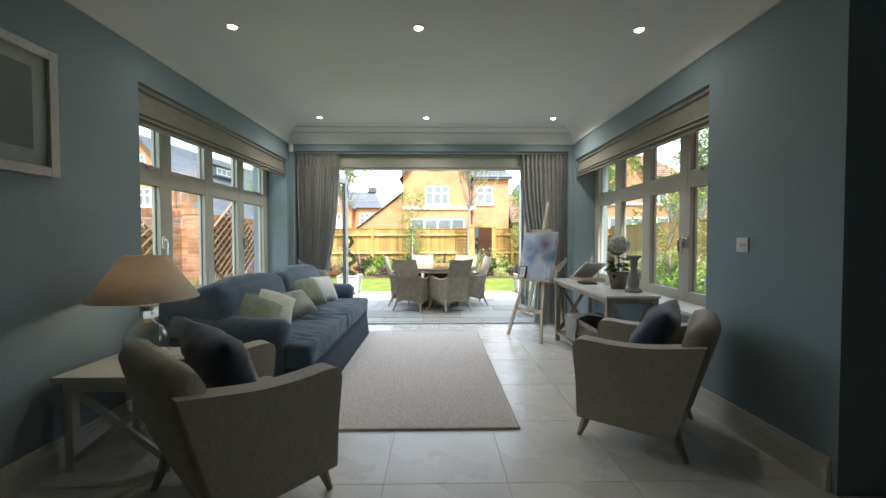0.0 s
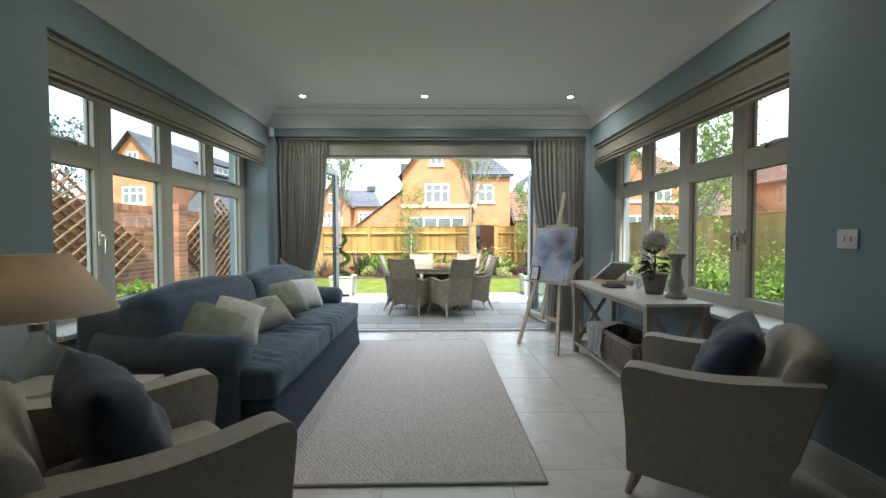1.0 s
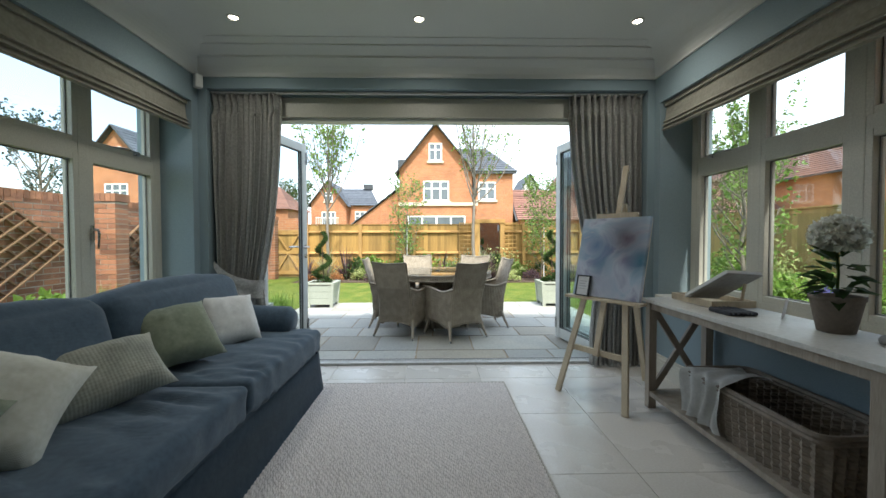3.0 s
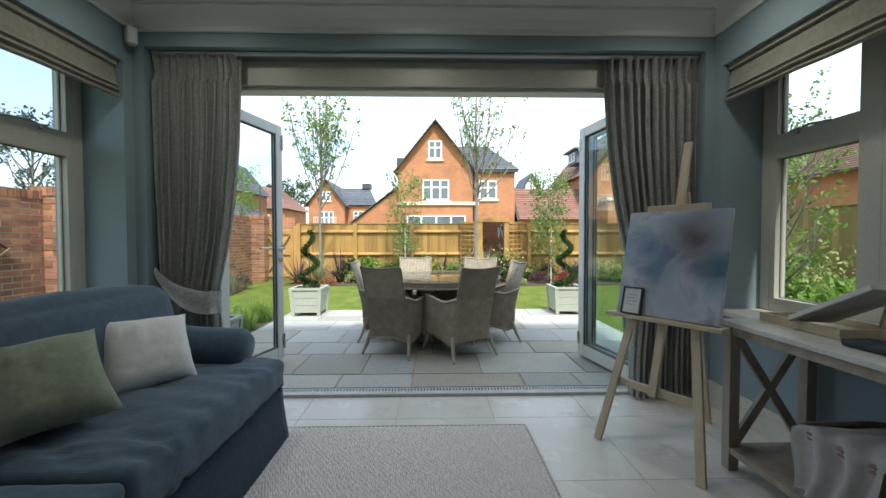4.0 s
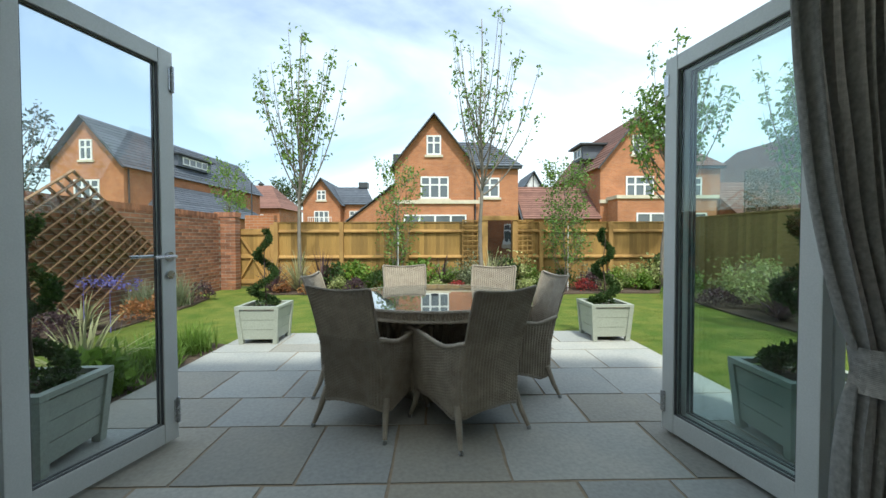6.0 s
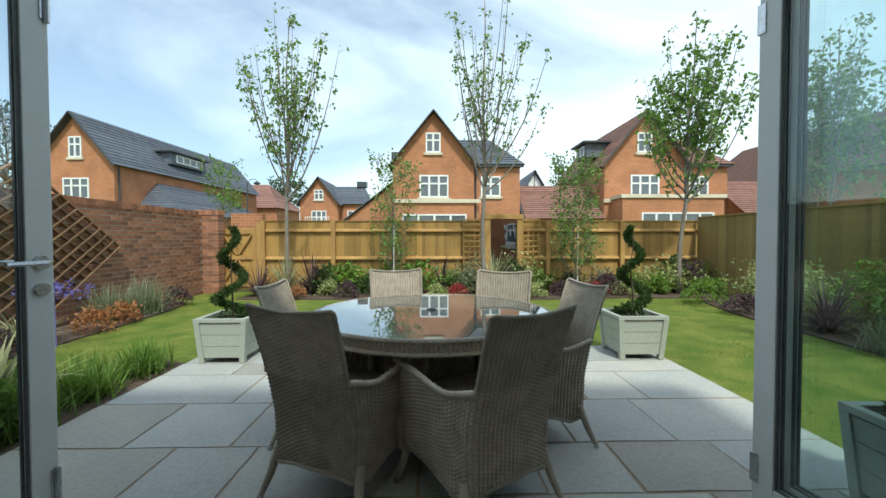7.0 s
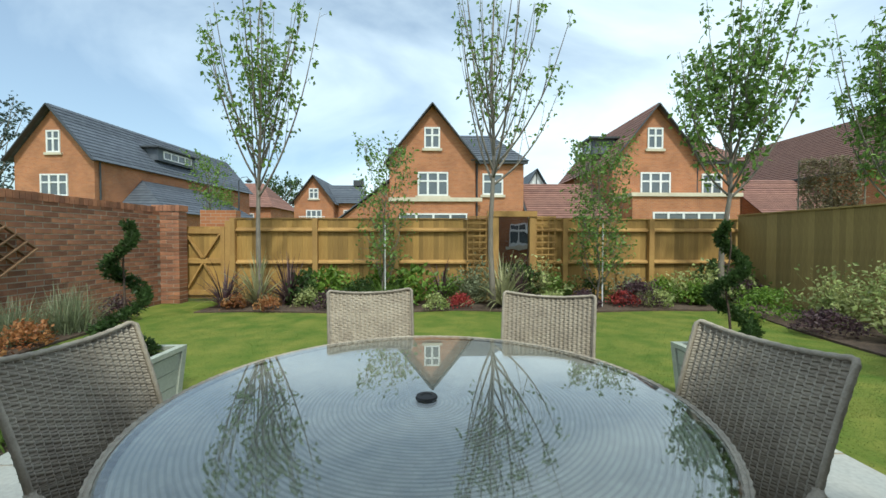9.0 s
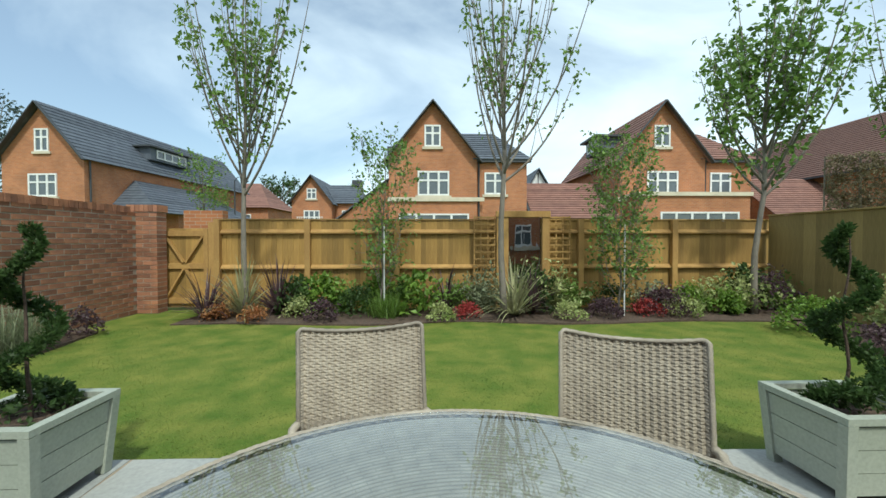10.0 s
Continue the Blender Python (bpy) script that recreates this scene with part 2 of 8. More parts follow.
LEAF = leaf_mat("fresh_green_leaf", (0.20, 0.31, 0.065), (0.14, 0.23, 0.045))
LEAFD = leaf_mat("dark_green_leaf", (0.05, 0.095, 0.025), (0.075, 0.125, 0.035))
LEAFB = leaf_mat("bright_green_leaf", (0.19, 0.30, 0.045), (0.13, 0.23, 0.04))
LEAFS = leaf_mat("silver_green_leaf", (0.30, 0.33, 0.20), (0.21, 0.25, 0.14))
LEAFP = leaf_mat("plum_leaf", (0.125, 0.075, 0.085), (0.08, 0.048, 0.058))
LEAFR = leaf_mat("crimson_leaf", (0.46, 0.075, 0.07), (0.30, 0.05, 0.045))
LEAFO = leaf_mat("amber_leaf", (0.50, 0.27, 0.11), (0.33, 0.12, 0.05))
LEAFV = leaf_mat("variegated_leaf", (0.50, 0.52, 0.24), (0.25, 0.33, 0.09))
LEAFY = leaf_mat("straw_green_leaf", (0.46, 0.45, 0.25), (0.30, 0.32, 0.16))
GRASS = leaf_mat("grass_blade", (0.095, 0.165, 0.022), (0.185, 0.222, 0.045), rand=0.3)
PETAL = leaf_mat("white_petal", (0.80, 0.80, 0.74), (0.70, 0.72, 0.62), rand=0.08)
PETALV = leaf_mat("violet_petal", (0.22, 0.20, 0.55), (0.16, 0.14, 0.42), rand=0.15)


# ---- mesh helpers ----
def box(bm, x0, x1, y0, y1, z0, z1, bev=0.0, m=None):
    r = bmesh.ops.create_cube(bm, size=1.0)
    vs = r["verts"]
    for v in vs:
        v.co = Vector(((x0 + x1) / 2 + v.co.x * (x1 - x0), (y0 + y1) / 2 + v.co.y * (y1 - y0), (z0 + z1) / 2 + v.co.z * (z1 - z0)))
    if bev:
        es = list({e for v in vs for e in v.link_edges})
        bv = bmesh.ops.bevel(bm, geom=es, offset=bev, segments=2, affect='EDGES', profile=0.7)
        vs = list({v for f in bv["faces"] for v in f.verts} | {v for v in vs if v.is_valid})
    if m is not None:
        bmesh.ops.transform(bm, matrix=m, verts=vs)
    return vs


def bar(bm, a, b, w, d, up=(0, 0, 1), bev=0.0):
    """A straight bar of w by d from a to b."""
    a, b = Vector(a), Vector(b)
    z = (b - a).normalized()
    x = Vector(up).cross(z)
    if x.length < 1e-4:
        x = Vector((1, 0, 0)).cross(z)
    x.normalize()
    y = z.cross(x)
    m = Matrix((x, y, z)).transposed().to_4x4()
    m.translation = (a + b) / 2
    return box(bm, -w / 2, w / 2, -d / 2, d / 2, -(b - a).length / 2, (b - a).length / 2, bev, m)


def tube(bm, pts, rad, seg=8, caps=True):
    """A round tube along pts, with one radius or one a point."""
    pts = [Vector(p) for p in pts]
    rad = rad if isinstance(rad, (list, tuple)) else [rad] * len(pts)
    rings, side = [], None
    for i, p in enumerate(pts):
        t = (pts[min(i + 1, len(pts) - 1)] - pts[max(i - 1, 0)]).normalized()
        if side is None:
            side = t.orthogonal().normalized()
        side = (side - t * side.dot(t)).normalized()
        up = t.cross(side)
        rings.append([bm.verts.new(p + rad[i] * (side * math.cos(2 * math.pi * k / seg) + up * math.sin(2 * math.pi * k / seg))) for k in range(seg)])
    for r0, r1 in zip(rings, rings[1:]):
        for k in range(seg):
            bm.faces.new((r0[k], r0[(k + 1) % seg], r1[(k + 1) % seg], r1[k]))
    if caps:
        bm.faces.new(rings[0][::-1])
        bm.faces.new(rings[-1])


def lathe(bm, prof, seg=32, at=(0, 0, 0)):
    """A body of revolution from (radius, height) pairs; a radius of 0 closes it."""
    at = Vector(at)
    rings = []
    for r, z in prof:
        if r < 1e-6:
            rings.append([bm.verts.new(at + Vector((0, 0, z)))])
        else:
            rings.append([bm.verts.new(at + Vector((r * math.cos(2 * math.pi * k / seg), r * math.sin(2 * math.pi * k / seg), z))) for k in range(seg)])
    for r0, r1 in zip(rings, rings[1:]):
        for k in range(seg):
            a, b = r0[k % len(r0)], r0[(k + 1) % len(r0)]
            c, d = r1[(k + 1) % len(r1)], r1[k % len(r1)]
            vs = list(dict.fromkeys((a, b, c, d)))
            if len(vs) > 2:
                bm.faces.new(vs)


def prism(bm, outline, axis, lo, hi):
    """A solid from a flat outline of (u, v): axis 'y' takes (x, z), 'x' takes (y, z), 'z' takes (x, y)."""
    def p(u, v, w):
        return {"y": (u, w, v), "x": (w, u, v), "z": (u, v, w)}[axis]
    a = [bm.verts.new(p(u, v, lo)) for u, v in outline]
    b = [bm.verts.new(p(u, v, hi)) for u, v in outline]
    n = len(a)
    fs = [bm.faces.new(a), bm.faces.new(b[::-1])]
    for i in range(n):
        fs.append(bm.faces.new((a[i], b[i], b[(i + 1) % n], a[(i + 1) % n])))
    return fs


def mesh_of(name, bm, material, smooth=False):
    bmesh.ops.recalc_face_normals(bm, faces=bm.faces)
    me = bpy.data.meshes.new(name)
    bm.to_mesh(me)
    bm.free()
    me.materials.append(material)
    if smooth:
        for f in me.polygons:
            f.use_smooth = True
    return me


def part(name, bm, material, parent=None, label="", smooth=False, soft=0, at=None):
    """Links a bmesh as one mesh object under a thing or a part. soft: rounding angle in degrees."""
    me = bm if isinstance(bm, bpy.types.Mesh) else mesh_of(name, bm, material, smooth)
    ob = new(name, me)
    ob.parent = parent
    if at is not None:
        ob.matrix_basis = at
    if label:
        ob["label"] = label
    return ob


def thing(name, at, label, category, group="", kind=""):
    ob = new(name)
    ob.empty_display_size = 0.1
    ob.matrix_basis = at if isinstance(at, Matrix) else Matrix.Translation(at)
    return tagged(ob, label, category, group, kind)


def solid(name, bm, material, label, category, kind="", group="", smooth=False, at=None):
    return tagged(part(name, bm, material, None, smooth=smooth, at=at), label, category, group, kind)


def nb():
    return bmesh.new()

# ---- leaves, trees and plants ----
class Leaves:
    """Collects leaf blades into one mesh: four-sided, folded along the middle."""
    def __init__(self, seed):
        self.v, self.f, self.r = [], [], random.Random(seed)

    def leaf(self, p, d, n, length, width):
        p, d = Vector(p), Vector(d).normalized()
        s = d.cross(Vector(n))
        if s.length < 1e-3:
            s = d.orthogonal()
        s.normalize()
        u = s.cross(d)
        o = len(self.v)
        m = p + d * length * 0.45
        self.v += [p, m + s * width / 2 + u * width * 0.12, p + d * length - u * length * 0.08, m - s * width / 2 + u * width * 0.12]
        self.f += [(o, o + 1, o + 2), (o, o + 2, o + 3)]

    def tuft(self, p, n, size, spread, up=0.3):
        r = self.r
        for _ in range(n):
            d = Vector((r.gauss(0, 1), r.gauss(0, 1), r.gauss(0, 1) + up)).normalized()
            q = Vector(p) + Vector((r.gauss(0, 1), r.gauss(0, 1), r.gauss(0, 1))) * spread
            k = size * r.uniform(0.6, 1.25)
            self.leaf(q, d, Vector((r.gauss(0, 1), r.gauss(0, 1), r.gauss(0, 1) + 1)), k, k * 0.62)

    def blade(self, p, d, length, width, droop, seg=4):
        """A long strap leaf that bends over."""
        p, d = Vector(p), Vector(d).normalized()
        s = d.cross(Vector((0, 0, 1)))
        s = s.normalized() if s.length > 1e-3 else Vector((1, 0, 0))
        o = len(self.v)
        q = p.copy()
        for i in range(seg + 1):
            t = i / seg
            w = width * (1 - t ** 1.6) * 0.5 + 0.0008
            self.v += [q + s * w, q - s * w]
            d = (d + Vector((d.x, d.y, 0)) * droop / seg - Vector((0, 0, droop * 0.9 * t * 2 / seg))).normalized()
            q = q + d * length / seg
        for i in range(seg):
            a = o + 2 * i
            self.f.append((a, a + 1, a + 3, a + 2))

    def mesh(self, name, material):
        me = bpy.data.meshes.new(name)
        me.from_pydata([tuple(v) for v in self.v], [], self.f)
        me.materials.append(material)
        return me



def weave_sheet(path, zlo, zhi, warp, pitch=0.0092, stake=0.0205, amp=0.0042, material=None):
    """A woven sheet over a plan path (list of points): strands in rows pass in front of and behind upright stakes."""
    seglen = [0.0]
    for a, b in zip(path, path[1:]):
        seglen.append(seglen[-1] + (Vector(b) - Vector(a)).length)
    total = seglen[-1]
    nu = int(total / stake) * 2
    us = [total * i / nu for i in range(nu + 1)]
    pts, nrm = [], []
    for u in us:
        k = max(i for i in range(len(path) - 1) if seglen[i] <= u + 1e-9)
        f = (u - seglen[k]) / max(1e-9, seglen[k + 1] - seglen[k])
        a, b = Vector(path[k]), Vector(path[k + 1])
        pts.append(a.lerp(b, f))
        d = (b - a).normalized()
        nrm.append(Vector((d.y, -d.x)))
    v, f = [], []
    lo, hi = [zlo(u / total) for u in us], [zhi(u / total) for u in us]
    rows = int(max(b - a for a, b in zip(lo, hi)) / pitch)
    for r in range(rows * 2 + 1):
        s = r / (rows * 2)
        strand = (r // 2)
        for i in range(nu + 1):
            z = lo[i] + (hi[i] - lo[i]) * s
            rib = amp * (1.0 if i % 2 == 0 else -1.0)
            over = math.cos(math.pi * (i / 2.0 + strand)) * amp * 0.75 if i % 2 == 0 else 0.0
            d = rib + ((over + 0.0026) if r % 2 else 0)
            p = pts[i] + nrm[i] * d
            v.append(warp(p.x, p.y, z, us[i] / total))
    for r in range(rows * 2):
        for i in range(nu):
            a = r * (nu + 1) + i
            f.append((a, a + 1, a + nu + 2, a + nu + 1))
    me = bpy.data.meshes.new("weave")
    me.from_pydata(v, [], f)
    me.materials.append(material or WICKER)
    return me, pts, lo, hi, us, total


def braid(bm, pts, r):
    """A thick woven border along pts: strands lie side by side round the cane and pass over and under in turn."""
    fine, run = [], []
    total = 0.0
    for a, b in zip(pts, pts[1:]):
        n = max(1, int((b - a).length / 0.0065))
        for i in range(n):
            fine.append(a.lerp(b, i / n))
            run.append(total + (b - a).length * i / n)
        total += (b - a).length
    fine.append(pts[-1])
    run.append(total)
    rings, side = [], None
    seg = 16
    for i, p in enumerate(fine):
        t = (fine[min(i + 1, len(fine) - 1)] - fine[max(i - 1, 0)]).normalized()
        if side is None:
            side = t.orthogonal().normalized()
        side = (side - t * side.dot(t)).normalized()
        up = t.cross(side)
        ring = []
        for k in range(seg):
            row = k // 2
            q = r * ((1.0 + 0.12 * math.cos(2 * math.pi * run[i] / 0.034 + math.pi * (row % 2))) if k % 2 == 0 else 0.78)
            a = 2 * math.pi * k / seg
            ring.append(bm.verts.new(p + q * (side * math.cos(a) + up * math.sin(a))))
        rings.append(ring)
    for r0, r1 in zip(rings, rings[1:]):
        for k in range(seg):
            bm.faces.new((r0[k], r0[(k + 1) % seg], r1[(k + 1) % seg], r1[k]))
    bm.faces.new(rings[0][::-1])
    bm.faces.new(rings[-1])


def smooth_line(pts, n=6):
    """Points along a smooth curve through pts."""
    q = [Vector(p) for p in pts]
    out = []
    for i in range(len(q) - 1):
        p0, p1, p2, p3 = q[max(i - 1, 0)], q[i], q[i + 1], q[min(i + 2, len(q) - 1)]
        for k in range(n):
            t = k / n
            out.append(0.5 * ((2 * p1) + (p2 - p0) * t + (2 * p0 - 5 * p1 + 4 * p2 - p3) * t * t + (3 * p1 - p0 - 3 * p2 + p3) * t * t * t))
    return out + [q[-1]]

# ---- the garden room ----
XL, XR, YN, YF, ZC = -1.98, 1.86, -2.4, 5.35, 2.66      # wall faces, ceiling
OUTL, OUTR, YO = -2.42, 2.30, 5.66                        # outer faces
REC0, REC1, RECZ, SILLZ = 2.68, 5.27, 2.25, 0.66           # window recess along y, its head, its sill


def wall(name, boxes, label, material=BLUE):
    bm = nb()
    for b in boxes:
        box(bm, *b)
    return solid(name, bm, material, label, "wall", "structure")


wall("wall_left", [(OUTL, XL, YN, REC0, 0, 2.9), (OUTL, XL, REC1, YO, 0, 2.9), (OUTL, XL, REC0, REC1, RECZ, 2.9), (OUTL, XL, REC0, REC1, 0, SILLZ - 0.03)], "blue painted plaster wall with a window recess")
wall("wall_right", [(XR, OUTR, 1.77, REC0, 0, 2.9), (XR, OUTR, REC1, YO, 0, 2.9), (XR, OUTR, REC0, REC1, RECZ, 2.9), (XR, OUTR, REC0, REC1, 0, SILLZ - 0.03)], "blue painted plaster wall with a window recess")
wall("wall_hall", [(XR + 1.6, XR + 1.8, YN, 1.8, 0, 2.9), (OUTR, XR + 1.8, 1.6, 1.8, 0, 2.9)], "plain painted wall of the open side")
wall("wall_behind", [(OUTL, XR + 1.8, YN - 0.2, YN, 0, 2.9)], "plain painted wall behind the seats")
wall("wall_garden", [(XL, -1.91, YF, 5.50, 0, 2.9), (1.80, XR, YF, 5.50, 0, 2.9), (XL, -1.72, 5.50, YO, 0, 2.9), (1.72, XR, 5.50, YO, 0, 2.9), (-1.91, 1.80, YF, 5.50, 2.38, 2.9), (-1.72, 1.72, 5.50, YO, 2.36, 2.9)], "blue painted end wall round the garden doors")

bm = nb()
box(bm, OUTL + 0.01, OUTR - 0.01, YN - 0.19, YO - 0.01, ZC, 2.89)
box(bm, OUTR - 0.01, XR + 1.79, YN - 0.19, 1.79, ZC, 2.89)
# plaster cove that runs round under the flat ceiling, with a small fillet below
cove = [(0.0, 2.47), (0.016, 2.47)] + [(0.016 + 0.26 * (1 - math.cos(t)), 2.47 + (ZC - 2.471) * math.sin(t)) for t in (math.pi / 2 * k / 12 for k in range(1, 13))] + [(0.0, ZC)]
prism(bm, [(XL + u, z) for u, z in cove], "y", YN, YF)
prism(bm, [(XR - u, z) for u, z in cove], "y", 1.8, YF)
steps = [(0.0, 2.47), (0.022, 2.47), (0.022, 2.50), (0.05, 2.545), (0.10, 2.585), (0.112, 2.585), (0.112, 2.603), (0.20, 2.635), (0.214, 2.635), (0.214, 2.648), (0.30, 2.655), (0.30, ZC), (0.0, ZC)]
prism(bm, [(YF - u, z) for u, z in steps], "x", XL, XR)
ceiling = solid("ceiling", bm, CEIL, "white flat ceiling with a stepped plaster cornice", "ceiling", "structure")
bm = nb()
box(bm, OUTL - 0.12, OUTR + 0.12, YN - 0.4, YO + 0.14, 2.9, 3.08)
box(bm, OUTR + 0.12, XR + 2.0, YN - 0.4, 1.95, 2.9, 3.08)
solid("roof_parapet", bm, LEADG, "flat roof with a projecting dark edge", "roof", "structure")

# skirting with a stepped top
def skirting(runs):
    bm = nb()
    for x0, x1, y0, y1, nx, ny in runs:
        for t, z0, z1 in ((0.022, 0.0, 0.11), (0.017, 0.11, 0.135), (0.011, 0.135, 0.16)):
            box(bm, min(x0, x0 + nx * t) if nx else x0, max(x0, x0 + nx * t) if nx else x1,
                min(y0, y0 + ny * t) if ny else y0, max(y0, y0 + ny * t) if ny else y1, z0, z1 - 0.0005)
    return bm


solid("baseboard", skirting([(XL, 0, YN, REC0, 1, 0), (XL, 0, REC0, YF, 1, 0), (XR, 0, 1.8, YF, -1, 0), 
                          (XL + 0.03, -1.91, YF, 0, 0, -1)]), TRIM, "cream painted moulded skirting board", "baseboard", "structure")
bm = nb()
box(bm, OUTR, XR + 1.55, 1.575, 1.6, 0, 0.16)
solid("trim", bm, TRIM, "cream painted skirting of the hall wall", "baseboard", "structure")

# ---- side windows ----
def side_window(name, x_in, out, cuts, label):
    """cuts: y of the centre of every upright. out: -1 left, 1 right."""
    win = thing(name, (0, 0, 0), label, "window", kind="structure")
    x0, x1 = sorted((x_in, x_in + out * 0.09))
    top = RECZ
    tz = 1.70
    bm = nb()
    for i, c in enumerate(cuts):
        w = 0.075 if 0 < i < len(cuts) - 1 else 0.07
        box(bm, x0, x1, c - w / 2, c + w / 2, SILLZ, top, 0.006)
    for a, b in zip(cuts, cuts[1:]):
        box(bm, x0 + 0.004, x1 - 0.004, a + 0.03, b - 0.03, SILLZ, SILLZ + 0.06, 0.006)
        box(bm, x0 + 0.004, x1 - 0.004, a + 0.03, b - 0.03, tz - 0.04, tz + 0.04, 0.006)
        box(bm, x0 + 0.004, x1 - 0.004, a + 0.03, b - 0.03, top - 0.06, top, 0.006)
    part("window_frame", bm, FRAME, win)
    for i, (a, b) in enumerate(zip(cuts, cuts[1:])):
        for lo, hi in ((SILLZ + 0.05, tz - 0.035), (tz + 0.035, top - 0.05)):
            bm = nb()
            s = 0.038
            y0, y1 = a + 0.034, b - 0.034
            xa, xb = sorted((x_in + out * 0.002, x_in + out * 0.07))
            box(bm, xa, xb, y0, y0 + s, lo, hi, 0.004)
            box(bm, xa, xb, y1 - s, y1, lo, hi, 0.004)
            box(bm, xa + 0.001, xb - 0.001, y0 + s, y1 - s, lo, lo + s, 0.004)
            box(bm, xa + 0.001, xb - 0.001, y0 + s, y1 - s, hi - s, hi, 0.004)
            sash = part("casement", bm, FRAME, win)
            bm = nb()
            gx = x_in + out * 0.04
            box(bm, gx - 0.002, gx + 0.002, y0 + s, y1 - s, lo + s, hi - s)
            g = part("pane", bm, GLASS, sash)
            g.visible_shadow = False
            # dark gasket round the glass
            bm = nb()
            for (u0, u1, v0, v1) in ((y0 + s, y0 + s + 0.007, lo + s, hi - s), (y1 - s - 0.007, y1 - s, lo + s, hi - s), (y0 + s + 0.007, y1 - s - 0.007, lo + s, lo + s + 0.007), (y0 + s + 0.007, y1 - s - 0.007, hi - s - 0.007, hi - s)):
                box(bm, gx - 0.005, gx + 0.005, u0, u1, v0, v1)
            part("gasket", bm, FRAMEG, sash)
    for yy, side in ((cuts[1] - 0.055, 1), (cuts[-1] - 0.62 if out < 0 else cuts[1] + 0.0, 1)):
        bm = nb()
        hx = x_in - out * 0.006
        box(bm, hx - 0.006, hx + 0.006, yy - 0.012, yy + 0.012, 1.12, 1.22, 0.004)
        tube(bm, [(hx, yy, 1.19), (hx - out * 0.035, yy, 1.19), (hx - out * 0.042, yy, 1.17), (hx - out * 0.045, yy - 0.01, 1.07)], [0.008, 0.008, 0.009, 0.006])
        part("handle", bm, STEEL, win, "chrome lever handle", smooth=False)
    for k in (0, len(cuts) - 2):
        yy = (cuts[k] + cuts[k + 1]) / 2
        bm = nb()
        hx = x_in - out * 0.012
        tube(bm, [(hx, yy - 0.11, 1.765), (hx - out * 0.01, yy, 1.775), (hx, yy + 0.11, 1.765)], 0.007)
        box(bm, hx - 0.012, hx + 0.012, yy + 0.08, yy + 0.12, 1.745, 1.775, 0.003)
        part("stay", bm, STEEL, win, "steel casement stay")
    bm = nb()
    xa, xb = (OUTL + 0.06, XL + 0.03) if out < 0 else (XR - 0.03, OUTR - 0.06)
    box(bm, xa, xb, REC0 + 0.003, REC1 - 0.003, SILLZ - 0.028, SILLZ, 0.006)
    part("window_sill", bm, TRIM, win, "cream painted window board")
    return win


side_window("window_1", -2.24, -1, [REC0 + 0.035, 3.32, 3.94, 4.57, REC1 - 0.035], "painted timber casement window with four lights over a deep sill")
side_window("window_2", 2.13, 1, [REC0 + 0.035, 3.36, 3.98, 4.61, REC1 - 0.035], "painted timber casement window with four lights over a deep sill")

# ---- garden doors: head, track, threshold ----
frame_d = thing("door_frame", (0, 0, 0), "stone-painted timber frame of the garden doors", "door frame", kind="structure")
bm = nb()
box(bm, -1.718, 1.718, 5.502, 5.62, 2.19, 2.358, 0.004)
part("head", bm, FRAME, frame_d)
bm = nb()
box(bm, -1.71, 1.71, 5.535, 5.64, 2.165, 2.189, 0.003)
part("track", bm, DOORP, frame_d, "pale grey door track")
for s in (-1, 1):
    bm = nb()
    x0, x1 = sorted((s * 1.718, s * 1.655))
    box(bm, x0, x1, 5.502, 5.645, 0.0, 2.164, 0.004)
    part("jamb", bm, DOORP, frame_d)
bm = nb()
box(bm, -1.654, 1.654, 5.50, 5.56, -0.02, 0.022, 0.004)
part("threshold", bm, ALU, frame_d, "low metal threshold strip")
drain = thing("channel_drain", (0, 0, 0), "slotted metal channel drain along the threshold", "drain", kind="structure")
bm = nb()
box(bm, -1.72, 1.72, 5.562, 5.568, -0.05, 0.004)
box(bm, -1.72, 1.72, 5.672, 5.678, -0.05, 0.004)
box(bm, -1.72, 1.72, 5.568, 5.672, -0.06, -0.03)
part("channel", bm, LEADG, drain)
bm = nb()
for i in range(142):
    x = -1.7 + i * 0.024
    box(bm, x, x + 0.013, 5.57, 5.67, -0.012, 0.001)
box(bm, -1.7, 1.7, 5.57, 5.585, -0.013, 0.0015)
box(bm, -1.7, 1.7, 5.655, 5.67, -0.013, 0.0015)
part("grating", bm, ALU, drain)


GASKET = mat("grey_rubber_gasket", (0.10, 0.10, 0.10), scale=20, rough=0.7)


# glass of the folding leaves: its teal darkening paints in the dim room reflected
DOORG = glass_mat("dimmed_door_glass", (0.90, 0.955, 0.95), gloss=0.06)


